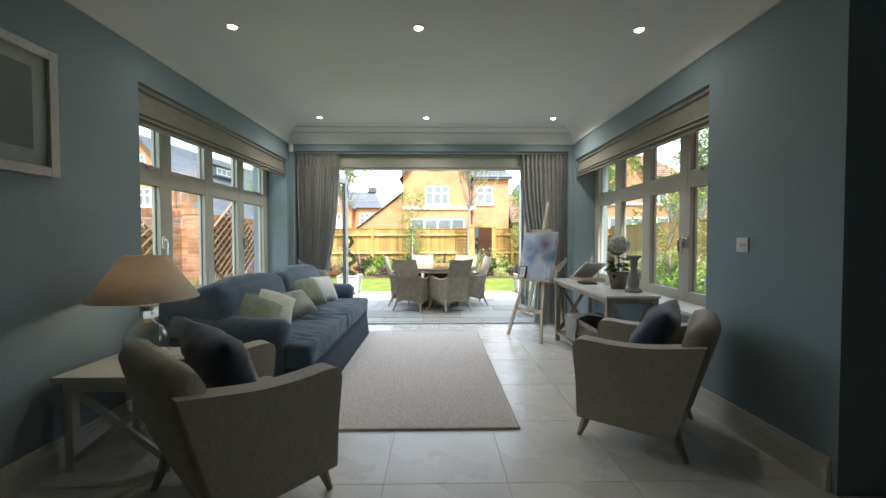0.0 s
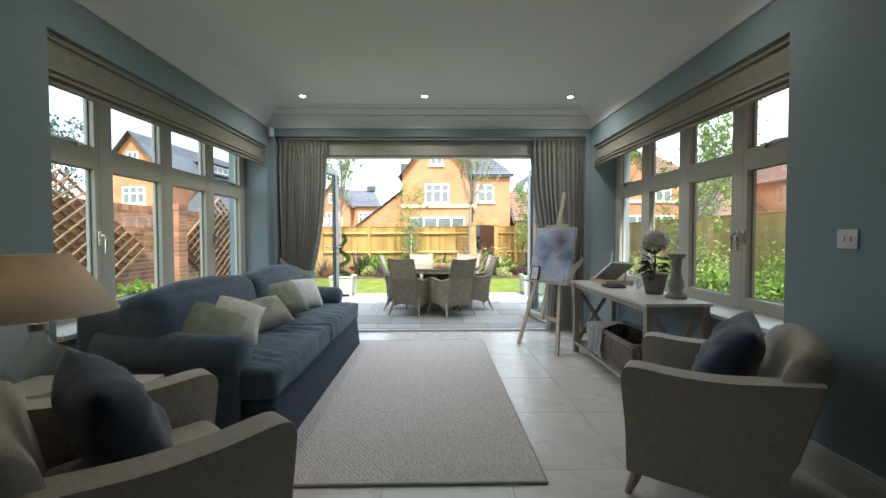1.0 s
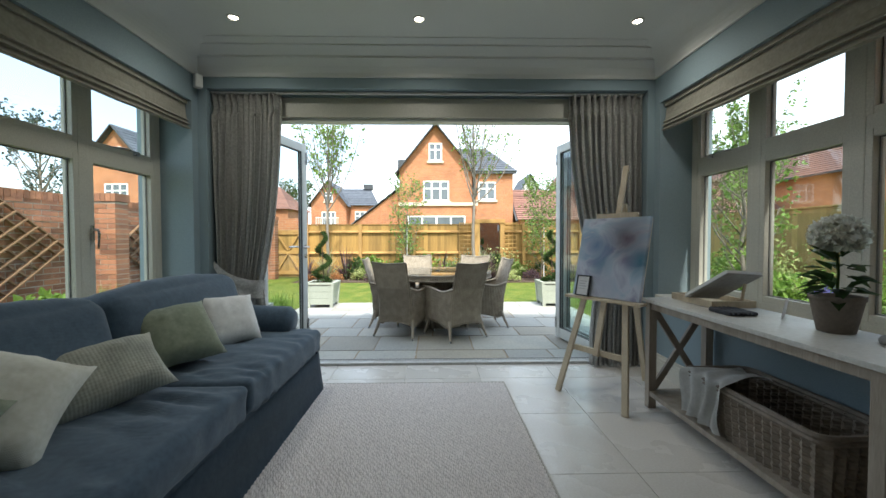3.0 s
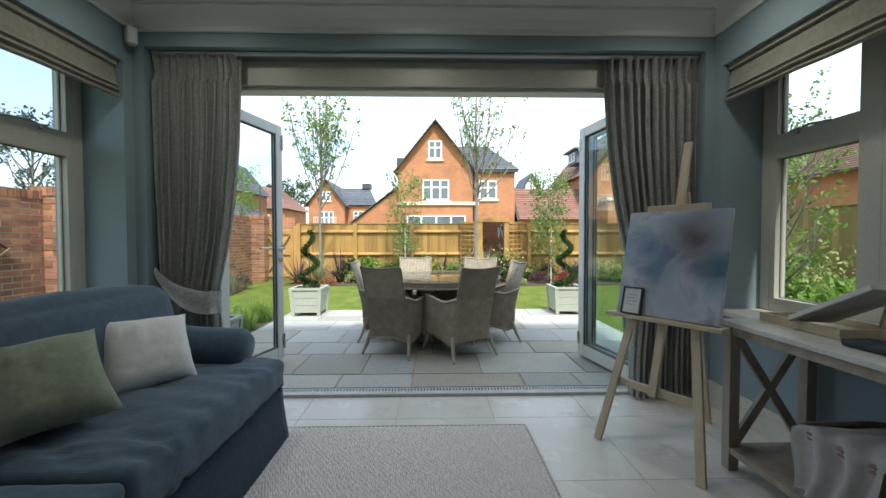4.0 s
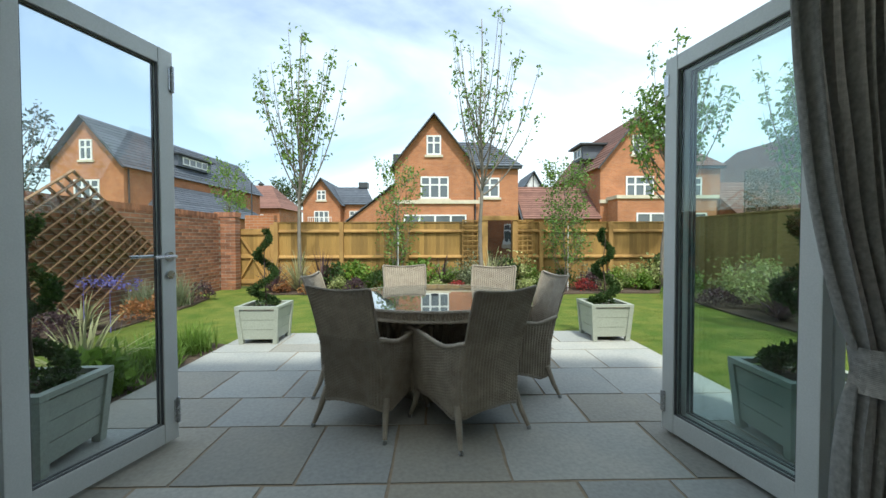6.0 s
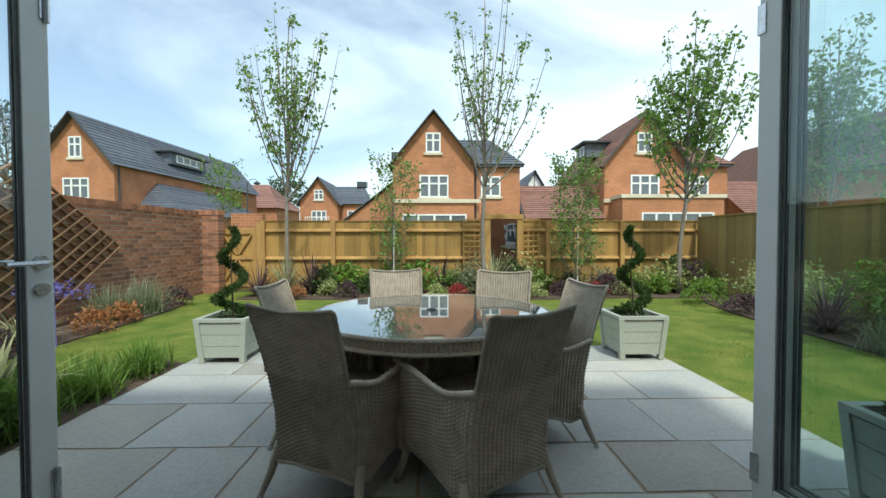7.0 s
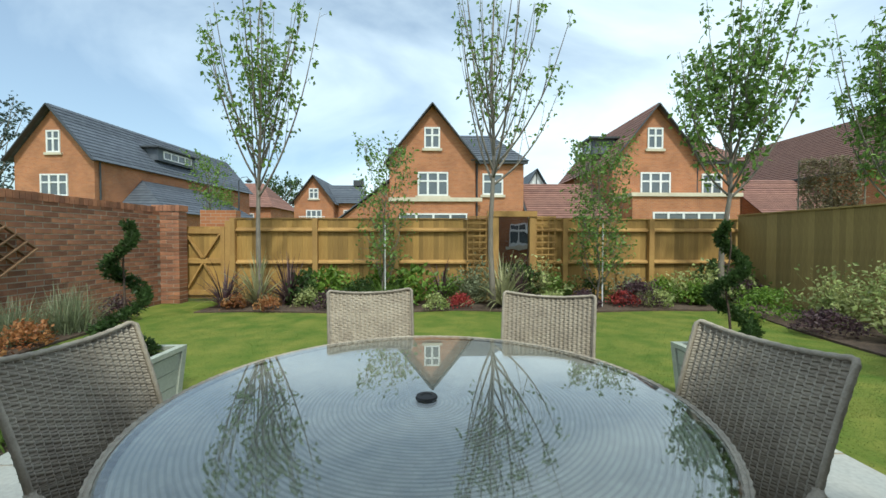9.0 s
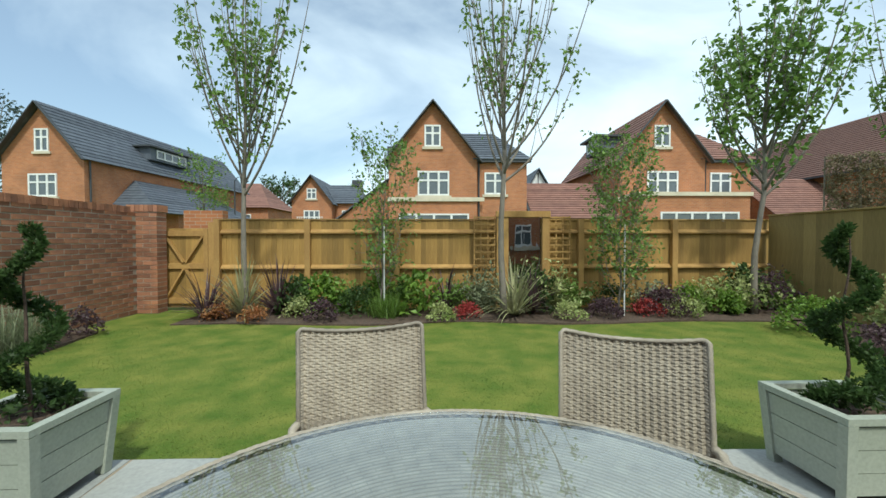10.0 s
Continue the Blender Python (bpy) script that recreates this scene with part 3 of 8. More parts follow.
def door_leaf(name, hinge, free, label, handle, glazing=GLASS):
    """A glazed leaf, hung at hinge and standing open to free (plan places)."""
    a, b = Vector((*hinge, 0)), Vector((*free, 0))
    d = b - a
    leaf = thing(name, Matrix.Translation((a.x, a.y, 0.02)) @ Matrix.Rotation(math.atan2(d.y, d.x), 4, 'Z'), label, "door", kind="structure")
    W, H, T, S = d.length, 2.14, 0.055, 0.085
    bm = nb()
    box(bm, 0, S, -T / 2, T / 2, 0, H, 0.005)
    box(bm, W - S, W, -T / 2, T / 2, 0, H, 0.005)
    box(bm, S, W - S, -T / 2 + 0.002, T / 2 - 0.002, 0, S * 1.25, 0.005)
    box(bm, S, W - S, -T / 2 + 0.002, T / 2 - 0.002, H - S, H, 0.005)
    part("leaf_frame", bm, DOORP, leaf)
    bm = nb()
    box(bm, S, W - S, -0.006, 0.006, S * 1.25, H - S)
    g = part("pane", bm, glazing, leaf)
    g.visible_shadow = False
    bm = nb()
    for s in (-1, 1):
        y0, y1 = sorted((s * 0.008, s * 0.02))
        box(bm, S, S + 0.006, y0, y1, S * 1.25, H - S)
        box(bm, W - S - 0.006, W - S, y0, y1, S * 1.25, H - S)
        box(bm, S + 0.006, W - S - 0.006, y0, y1, S * 1.25, S * 1.25 + 0.006)
        box(bm, S + 0.006, W - S - 0.006, y0, y1, H - S - 0.006, H - S)
    part("gasket", bm, GASKET, leaf)
    for z in (0.10, 1.93):
        bm = nb()
        box(bm, W - 0.028, W + 0.006, -T / 2 - 0.006, T / 2 + 0.006, z, z + 0.12, 0.004)
        tube(bm, [(W - 0.01, -T / 2 - 0.01, z - 0.01), (W - 0.01, -T / 2 - 0.01, z + 0.13)], 0.009)
        part("hinge", bm, STEEL, leaf)
    if handle:
        for s in (-1, 1):
            bm = nb()
            hx = W - S / 2
            y = s * T / 2
            tube(bm, [(hx, y, 1.02), (hx, y + s * 0.012, 1.02)], 0.026, 16)
            tube(bm, [(hx, y, 1.02), (hx, y + s * 0.05, 1.02), (hx - 0.012, y + s * 0.055, 1.02), (hx - 0.13, y + s * 0.055, 1.02)], 0.009)
            tube(bm, [(hx, y, 0.92), (hx, y + s * 0.014, 0.92)], 0.024, 16)
            part("door_handle", bm, STEEL, leaf, "steel lever handle", smooth=False)
    return leaf


door_leaf("door_1", (-1.64, 5.69), (-1.455, 6.42), "open pale grey glazed garden door with a lever handle", True)
door_leaf("door_2", (1.535, 5.66), (1.385, 6.46), "open pale grey glazed folding door", False, DOORG)
door_leaf("door_3", (1.61, 5.68), (1.47, 6.48), "pale grey glazed folding door stacked behind another", False, DOORG)

# ---- floor ----
bm = nb()
box(bm, OUTL + 0.02, OUTR - 0.02, YN - 0.18, 5.50, -0.08, -0.004)
box(bm, OUTR - 0.02, XR + 1.78, YN - 0.18, 1.78, -0.08, -0.004)
floor = solid("floor", bm, GROUT, "pale limestone tiled floor", "floor", "structure")
TW, TL = 0.61, 0.652
tile_me = {}
for i in range(-4, 7):
    for j in range(-7, 9):
        x0, y0 = -0.26 + i * TW, 1.90 + (j - 3) * TL
        x0, x1, y0, y1 = max(x0, XL), min(x0 + TW, XR if y0 > 1.7 else XR + 1.6), max(y0, YN), min(y0 + TL, 5.498)
        if x1 - x0 < 0.05 or y1 - y0 < 0.05:
            continue
        key = (round(x1 - x0, 3), round(y1 - y0, 3))
        if key not in tile_me:
            bm = nb()
            box(bm, 0.0012, key[0] - 0.0012, 0.0012, key[1] - 0.0012, -0.012, 0.0, 0.0008)
            tile_me[key] = mesh_of("tile", bm, TILE)
        part("tile", tile_me[key], None, floor, at=Matrix.Translation((x0, y0, 0)))

# ---- ground ----
GZ, FY, WX, FX = -0.07, 14.0, -5.05, 6.3      # lawn level, back fence, brick wall, side fence
bm = nb()
bmesh.ops.create_grid(bm, x_segments=60, y_segments=60, size=400)
for v in bm.verts:
    v.co.z = GZ - 0.02
ground = solid("ground", bm, LAWN, "green open ground reaching to the horizon", "ground", "structure")
bm = nb()
n = 44
vs = [[bm.verts.new((WX + (FX - WX) * i / n, 5.7 + (FY - 5.7) * j / n, GZ + 0.018 * noise.noise((i * 0.21, j * 0.21, 0)))) for i in range(n + 1)] for j in range(n + 1)]
for j in range(n):
    for i in range(n):
        bm.faces.new((vs[j][i], vs[j][i + 1], vs[j + 1][i + 1], vs[j + 1][i]))
lawn = solid("lawn", bm, LAWN, "mown green garden lawn", "lawn", "structure", smooth=True)
bm = nb()
box(bm, -30, OUTL - 0.3, -20, 5.6, GZ - 0.05, GZ - 0.004)
box(bm, OUTR + 0.3, 30, -20, 5.6, GZ - 0.05, GZ - 0.004)
solid("side_lawn", bm, LAWN, "grass beside the house", "lawn", "structure")

# ---- patio of riven slabs ----
PX0, PX1, PY0, PY1 = -2.24, 2.24, 5.69, 8.98
bm = nb()
box(bm, PX0, PX1, PY0, PY1, GZ - 0.06, -0.0085)
patio = solid("patio", bm, JOINT, "grey sandstone paved patio", "patio", "structure")
rng = random.Random(5)
y = PY0
row = 0
slabs = []
while y < PY1 - 0.1:
    h = [0.30, 0.58, 0.44, 0.58, 0.58, 0.30, 0.58][row % 7]
    h = min(h, PY1 - y)
    x = PX0
    while x < PX1 - 0.02:
        w = rng.choice((0.44, 0.58, 0.58, 0.88, 0.88))
        if PX1 - x - w < 0.25:
            w = PX1 - x
        slabs.append((x, y, w, h))
        x += w
    y += h
    row += 1
for x, y, w, h in slabs:
    bm = nb()
    g = 0.0075
    k = 4
    jit = lambda: rng.uniform(-0.004, 0.004)
    out = [(g + (w - 2 * g) * t / k, g + jit()) for t in range(k)] + [(w - g + jit(), g + (h - 2 * g) * t / k) for t in range(k)] + \
          [(w - g - (w - 2 * g) * t / k, h - g + jit()) for t in range(k)] + [(g + jit(), h - g - (h - 2 * g) * t / k) for t in range(k)]
    prism(bm, out, "z", -0.03, -0.004 + rng.uniform(-0.002, 0.002))
    part("paving_slab", bm, SLATE, patio, at=Matrix.Translation((x, y, 0)))

# ---- fence ----
def fence_run(name, p0, p1, top, board_side, posts, label, rails=(0.45, 0.85, 1.0), timber=FENCE):
    """Close-boarded fence from p0 to p1 (plan). board_side: offset of the boards to the left of the run's direction."""
    a, b = Vector((*p0, 0)), Vector((*p1, 0))
    d = b - a
    f = thing(name, Matrix.Translation((a.x, a.y, GZ)) @ Matrix.Rotation(math.atan2(d.y, d.x), 4, 'Z'), label, "fence")
    L = d.length
    bm = nb()
    prism(bm, [(0, -0.004), (0.112, -0.007), (0.112, 0.007), (0, 0.004)], "z", 0.12, top)
    me = mesh_of("board", bm, timber)
    k = 0
    r = random.Random(3)
    while k * 0.1 < L:
        part("board", me, None, f, at=pose(k * 0.1, board_side, r.uniform(-0.008, 0.008), 0, r.uniform(-0.3, 0.3), -4 if board_side > 0 else 4))
        k += 1
    bm = nb()
    box(bm, 0, L, board_side - 0.014, board_side + 0.014, 0, 0.14, 0.004)
    part("gravel_board", bm, timber, f)
    bm = nb()
    box(bm, 0, L, board_side - 0.03, board_side + 0.03, top, top + 0.025, 0.005)
    part("capping", bm, timber, f)
    s = -1 if board_side > 0 else 1
    for z in rails:
        bm = nb()
        prism(bm, [(board_side + s * 0.012, z), (board_side + s * 0.075, z + 0.01), (board_side + s * 0.075, z + 0.035), (board_side + s * 0.012, z + 0.085)], "x", 0, L)
        part("rail", bm, POSTW, f)
    bm = nb()
    box(bm, -0.05, 0.05, -0.05, 0.05, -0.1, top + 0.01, 0.006)
    me = mesh_of("post", bm, POSTW)
    for p in posts:
        part("post", me, None, f, at=pose(p, board_side + s * 0.06, 0))
    return f


TOPF = 1.54 - GZ
fence_run("fence", (-3.95, FY), (1.16, FY), TOPF, 0.06, (0.08, 1.68, 3.28), "honey-coloured close-boarded timber garden fence", (0.72, 1.36))
fence_run("fence", (1.95, FY), (FX + 0.1, FY), TOPF, 0.06, (0.75, 2.5), "honey-coloured close-boarded timber garden fence", (0.72, 1.36))
fence_run("fence", (FX, FY), (FX, 1.0), TOPF + 0.08, -0.05, (), "olive-brown close-boarded timber side fence", (), FENCE_SIDE)

# gate
gate = thing("garden_gate", (-4.84, FY - 0.02, GZ), "braced honey-coloured timber garden gate, shut", "gate")
GW, GH = 0.82, 1.46
bm = nb()
prism(bm, [(0, 0), (0.1, 0), (0.1, 0.018), (0, 0.018)], "z", 0.05, GH)
me = mesh_of("board", bm, FENCE)
for k in range(8):
    part("board", me, None, gate, at=pose(0.01 + k * 0.1, 0.02, 0))
for z in (0.12, 0.74, GH - 0.14):
    bm = nb()
    box(bm, 0, GW, -0.02, 0.018, z, z + 0.1, 0.005)
    part("ledge", bm, POSTW, gate)
for x in (0.0, GW - 0.08):
    bm = nb()
    box(bm, x, x + 0.08, -0.022, 0.016, 0.05, GH, 0.005)
    part("stile", bm, POSTW, gate)
for a, b in (((0.09, 0, 0.22), (GW / 2 - 0.02, -0.002, 0.73)), ((GW - 0.09, 0, 0.22), (GW / 2 + 0.02, 0.002, 0.73)), ((GW / 2 - 0.02, 0, 0.85), (0.09, -0.002, GH - 0.15)), ((GW / 2 + 0.02, 0, 0.85), (GW - 0.09, 0.002, GH - 0.15))):
    bm = nb()
    bar(bm, a, b, 0.03, 0.09, (0, 1, 0), 0.004)
    part("brace", bm, POSTW, gate)
bm = nb()
tube(bm, [(0.05, -0.03, 0.80), (0.05, -0.07, 0.80)], 0.02, 10)
part("latch", bm, STEEL, gate)
for x in (-4.9, -3.96):
    bm = nb()
    box(bm, x - 0.05, x + 0.05, FY - 0.05, FY + 0.05, GZ - 0.1, 1.50, 0.006)
    solid("gate_post", bm, POSTW, "square honey-coloured timber gate post", "post")

# arch with trellis sides and the garden mirror seen in it
arch = thing("trellis_arch", (0, FY - 0.08, GZ), "timber arch with square lattice sides against the fence", "arch")
for x0, x1 in ((0.72, 1.11), (2.085, 2.48)):
    for k in range(4):
        bm = nb()
        x = x0 + (x1 - x0 - 0.02) * k / 3
        box(bm, x, x + 0.02, -0.012, 0.0, 0.3, 1.68)
        part("upright", bm, POSTW, arch)
    for k in range(11):
        bm = nb()
        z = 0.4 + k * 0.124
        box(bm, x0, x1, -0.026, -0.013, z, z + 0.03)
        part("slat", bm, POSTW, arch)
for x0, x1 in ((1.13, 1.345), (1.96, 2.08)):
    bm = nb()
    box(bm, x0, x1, -0.05, 0.05, 0, 1.658, 0.006)
    part("post", bm, POSTW, arch)
bm = nb()
box(bm, 1.12, 2.10, -0.07, 0.03, 1.66, 1.77, 0.006)
part("lintel", bm, POSTW, arch)
mirror = thing("garden_mirror", (1.65, FY - 0.03, GZ + 0.45), "dark-framed garden mirror hung in the timber arch", "mirror")
bm = nb()
box(bm, -0.295, 0.295, 0.0, 0.02, 0, 1.22, 0.004)
part("backing", bm, LEADG, mirror)
bm = nb()
box(bm, -0.285, 0.285, -0.008, -0.001, 0.01, 1.21)
mm = bpy.data.materials.new("mirror_glass")
mm.use_nodes = True
mp_b = mm.node_tree.nodes["Principled BSDF"]
mp_b.inputs["Metallic"].default_value, mp_b.inputs["Roughness"].default_value = 1.0, 0.02
mp_b.inputs["Base Color"].default_value = (0.62, 0.60, 0.60, 1)
wob = mm.node_tree.nodes.new("ShaderNodeTexNoise")
wob.inputs["Scale"].default_value = 1.5
wbp = mm.node_tree.nodes.new("ShaderNodeBump")
wbp.inputs["Strength"].default_value, wbp.inputs["Distance"].default_value = 0.25, 0.02
mm.node_tree.links.new(wob.outputs["Fac"], wbp.inputs["Height"])
mm.node_tree.links.new(wbp.outputs["Normal"], mp_b.inputs["Normal"])
part("mirror_pane", bm, mm, mirror, "slightly uneven mirror glass")

# ---- far houses ----
def gable_wall(bm, x0, x1, y0, y1, zb, ze, zp, xp=None):
    xp = (x0 + x1) / 2 if xp is None else xp
    prism(bm, [(x0, zb), (x1, zb), (x1, ze), (xp, zp), (x0, ze)], "y", y0, y1)


def courses(bm, a, b, c, d, n, t=0.035):
    """Overlapping roof courses on the quad a b (eave) c d (ridge)."""
    a, b, c, d = map(Vector, (a, b, c, d))
    nrm = (b - a).cross(d - a).normalized()
    if nrm.z < 0:
        nrm = -nrm
    for i in range(n):
        s0, s1 = i / n, (i + 1) / n
        p = [a.lerp(d, s0) + nrm * t, b.lerp(c, s0) + nrm * t, b.lerp(c, s1) + nrm * 0.004, a.lerp(d, s1) + nrm * 0.004]
        q = [v - nrm * (t + 0.02) for v in p]
        P = [bm.verts.new(v) for v in p]
        Q = [bm.verts.new(v) for v in q]
        bm.faces.new(P)
        bm.faces.new(Q[::-1])
        for k in range(4):
            bm.faces.new((P[k], Q[k], Q[(k + 1) % 4], P[(k + 1) % 4]))


def house_window(house, x0, x1, y, z0, z1, lights, rows=2, axis="y", out=-1, arch=False, sill=True):
    """White casement proud of the wall. axis 'y': in a wall that faces -y at y; 'x': in a wall that faces along x, x0..x1 along y."""
    def bx(bm, u0, u1, d0, d1, v0, v1):
        lo, hi = sorted((y + out * d0, y + out * d1))
        if axis == "y":
            box(bm, u0, u1, lo, hi, v0, v1)
        else:
            box(bm, lo, hi, u0, u1, v0, v1)
    bm = nb()
    f = 0.09
    bx(bm, x0, x0 + f, 0.0, 0.06, z0, z1)
    bx(bm, x1 - f, x1, 0.0, 0.06, z0, z1)
    bx(bm, x0 + f, x1 - f, 0.0, 0.06, z0, z0 + f)
    bx(bm, x0 + f, x1 - f, 0.0, 0.06, z1 - f, z1)
    win = part("window", bm, WHITEP, house, "white-painted casement window")
    w = (x1 - x0) / lights
    for k in range(1, lights):
        bm = nb()
        bx(bm, x0 + k * w - 0.06, x0 + k * w + 0.06, 0.0, 0.058, z0 + f, z1 - f)
        part("mullion", bm, WHITEP, win)
    if rows > 1:
        zz = z0 + (z1 - z0) * 0.62
        for k in range(lights):
            bm = nb()
            bx(bm, x0 + k * w + 0.06, x0 + (k + 1) * w - 0.06, 0.0, 0.056, zz - 0.05, zz + 0.05)
            part("transom", bm, WHITEP, win)
    zs = [(z0 + f, z1 - f)] if rows == 1 else [(z0 + f, zz - 0.05), (zz + 0.05, z1 - f)]
    for k in range(lights):
        for lo, hi in zs:
            bm = nb()
            bx(bm, x0 + k * w + 0.055, x0 + (k + 1) * w - 0.055, 0.0, 0.02, lo, hi)
            part("pane", bm, PANEG, win)
    if sill:
        bm = nb()
        bx(bm, x0 - 0.12, x1 + 0.12, 0.0, 0.10, z0 - 0.14, z0 - 0.002)
        part("sill", bm, STONE, win)
    return win


def gable_house(name, x, y, roof, label, half=2.45, depth=9.0, wing=True, mirror=1, eave=5.9, peak=8.95):
    """A brick house with a steep gable to the garden and a lower wing beside it. mirror=-1 puts the wing on the other side."""
    h = thing(name, Matrix.Translation((x, y, GZ)), label, "house")
    X = lambda a, b: tuple(sorted((mirror * a, mirror * b)))
    bm = nb()
    gable_wall(bm, -half, half, 0, depth, 0, eave, peak - 0.12)
    part("wall", bm, HOUSEB, h)
    bm = nb()
    o = 0.28
    sl = (peak - eave) / half
    for s in (-1, 1):
        courses(bm, (s * (half + o), -0.3, eave - sl * o), (s * (half + o), depth + 0.3, eave - sl * o), (0, depth + 0.3, peak), (0, -0.3, peak), 14)
    tagged(part("roof", bm, roof, h), kind="stuff")
    for s in (-1, 1):
        bm = nb()
        bar(bm, (s * (half + o), -0.32, eave - sl * o - 0.06), (0, -0.32, peak - 0.06), 0.06, 0.24, (0, 1, 0))
        part("bargeboard", bm, LEADG, h)
    house_window(h, -0.47, 0.43, 0, 6.42, 7.62, 2)
    house_window(h, -0.85, 0.9, 0, 3.72, 5.08, 3)
    bm = nb()
    box(bm, -half - 0.05, half + 0.4, -0.12, 0, 3.40, 3.62)
    part("string_course", bm, STONE, h)
    house_window(h, -1.9, 2.0, -0.02, 0.2, 2.72, 4, rows=2, sill=False)
    if wing:
        x0, x1 = X(half, half + 2.85)
        bm = nb()
        box(bm, x0, x1, 0.25, depth, 0, 5.75)
        part("wing_wall", bm, HOUSEB, h)
        bm = nb()
        e0, e1 = X(half - 0.2, half + 3.1)
        r0, r1 = X(-0.1, half + 1.25)
        courses(bm, (e0, -0.05, 5.75), (e1, -0.05, 5.75), (r1, 2.6, 7.85), (r0, 2.6, 7.85), 12)
        s1 = mirror * (half + 3.1)
        courses(bm, (s1, -0.05, 5.75), (s1, depth, 5.75), (mirror * (half + 1.25), depth - 2.6, 7.85), (mirror * (half + 1.25), 2.6, 7.85), 12)
        tagged(part("wing_roof", bm, roof, h), kind="stuff")
        bm = nb()
        box(bm, x0, x1 + (0.2 if mirror > 0 else 0), 0.0, 0.24, 5.6, 5.75)
        part("gutter", bm, LEADG, h)
        w0, w1 = X(half + 0.45, half + 1.65)
        house_window(h, w0, w1, 0.25, 3.82, 5.05, 2)
        bm = nb()
        tube(bm, [(mirror * (half + 0.12), 0.16, 0), (mirror * (half + 0.12), 0.16, 5.6)], 0.05)
        part("downpipe", bm, LEADG, h)
    return h


HC = gable_house("house", 0.05, 28.8, SLATER, "orange brick house with a steep slate gable and white windows", mirror=1)
# catslide lean-to on its flank
bm = nb()
prism(bm, [(-6.6, 0), (-2.46, 0), (-2.46, 4.6), (-6.6, 1.5)], "y", 0.6, 6.0)
part("lean_to_wall", bm, HOUSEB, HC)
bm = nb()
courses(bm, (-6.9, 0.4, 1.35), (-6.9, 6.2, 1.35), (-2.5, 6.2, 4.75), (-2.5, 0.4, 4.75), 10)
tagged(part("lean_to_roof", bm, SLATER, HC), kind="stuff")
bm = nb()
box(bm, -2.75, -2.2, 2.0, 2.6, 5.9, 6.9)
part("chimney", bm, LEADG, HC)
HR = gable_house("house", 12.8, 28.5, CLAYR, "orange brick house with a clay tiled gable and white windows", mirror=1)
bm = nb()
prism(bm, [(0.0, 0), (5.2, 0), (5.2, 2.5), (2.6, 4.55), (0.0, 2.5)], "x", -7.1, -2.5)
part("garage_wall", bm, HOUSEB, HR)
for s_ in (0, 1):
    bm = nb()
    bar(bm, (-7.32, -0.3 if s_ == 0 else 5.5, 2.35), (-7.32, 2.6, 4.68), 0.06, 0.2, (1, 0, 0))
    part("bargeboard", bm, LEADG, HR)
bm = nb()
courses(bm, (-7.3, -0.35, 2.42), (-2.46, -0.35, 2.42), (-2.46, 2.6, 4.75), (-7.3, 2.6, 4.75), 16)
courses(bm, (-7.3, 5.55, 2.42), (-2.46, 5.55, 2.42), (-2.46, 2.6, 4.75), (-7.3, 2.6, 4.75), 8)
tagged(part("garage_roof", bm, CLAYR, HR), kind="stuff")
bm = nb()
box(bm, -2.0, 3.9, -1.4, 0.0, 0, 3.55)
part("bay_wall", bm, HOUSEB, HR)
bm = nb()
box(bm, -2.1, 4.0, -1.5, 0.0, 3.552, 3.75)
part("bay_coping", bm, STONE, HR)
house_window(HR, -0.9, 3.3, -1.4, 0.2, 2.72, 5, sill=False)
bm = nb()
box(bm, -2.7, -1.2, 2.2, 4.0, 6.6, 7.5)
part("dormer", bm, SLATER, HR)
bm = nb()
box(bm, -3.0, -1.0, 1.9, 4.3, 7.502, 7.62)
part("dormer_roof", bm, LEADG, HR)
house_window(HR, 2.5, 3.7, -2.7, 6.75, 7.4, 2, rows=1, axis="x", out=-1, sill=False)
# wide clay roofed house further round
H3 = thing("house", (0, 0, GZ), "long brick house under a big clay tiled roof", "house")
bm = nb()
prism(bm, [(22.9, 0), (32.5, 0), (32.5, 5.15), (27.7, 8.9), (22.9, 5.15)], "y", 20.0, 39.2)
part("wall", bm, HOUSEB, H3)
bm = nb()
courses(bm, (22.4, 19.7, 4.95), (22.4, 39.6, 4.95), (27.7, 39.6, 9.07), (27.7, 19.7, 9.07), 26)
courses(bm, (33.0, 19.7, 4.95), (33.0, 39.6, 4.95), (27.7, 39.6, 9.07), (27.7, 19.7, 9.07), 8)
tagged(part("roof", bm, CLAYD, H3), kind="stuff")
bm = nb()
box(bm, 22.3, 22.42, 19.7, 39.6, 4.84, 4.95)
part("gutter", bm, LEADG, H3)
bm = nb()
prism(bm, [(26.9, 0), (33.1, 0), (33.1, 2.6), (30.0, 4.75), (26.9, 2.6)], "x", 18.1, 22.89)
part("garage_wall", bm, HOUSEB, H3)
bm = nb()
courses(bm, (17.86, 26.5, 2.30), (22.89, 26.5, 2.30), (22.89, 30.0, 4.90), (17.86, 30.0, 4.90), 20)
courses(bm, (17.86, 33.5, 2.30), (22.89, 33.5, 2.30), (22.89, 30.0, 4.90), (17.86, 30.0, 4.90), 8)
tagged(part("garage_roof", bm, CLAYR, H3), kind="stuff")

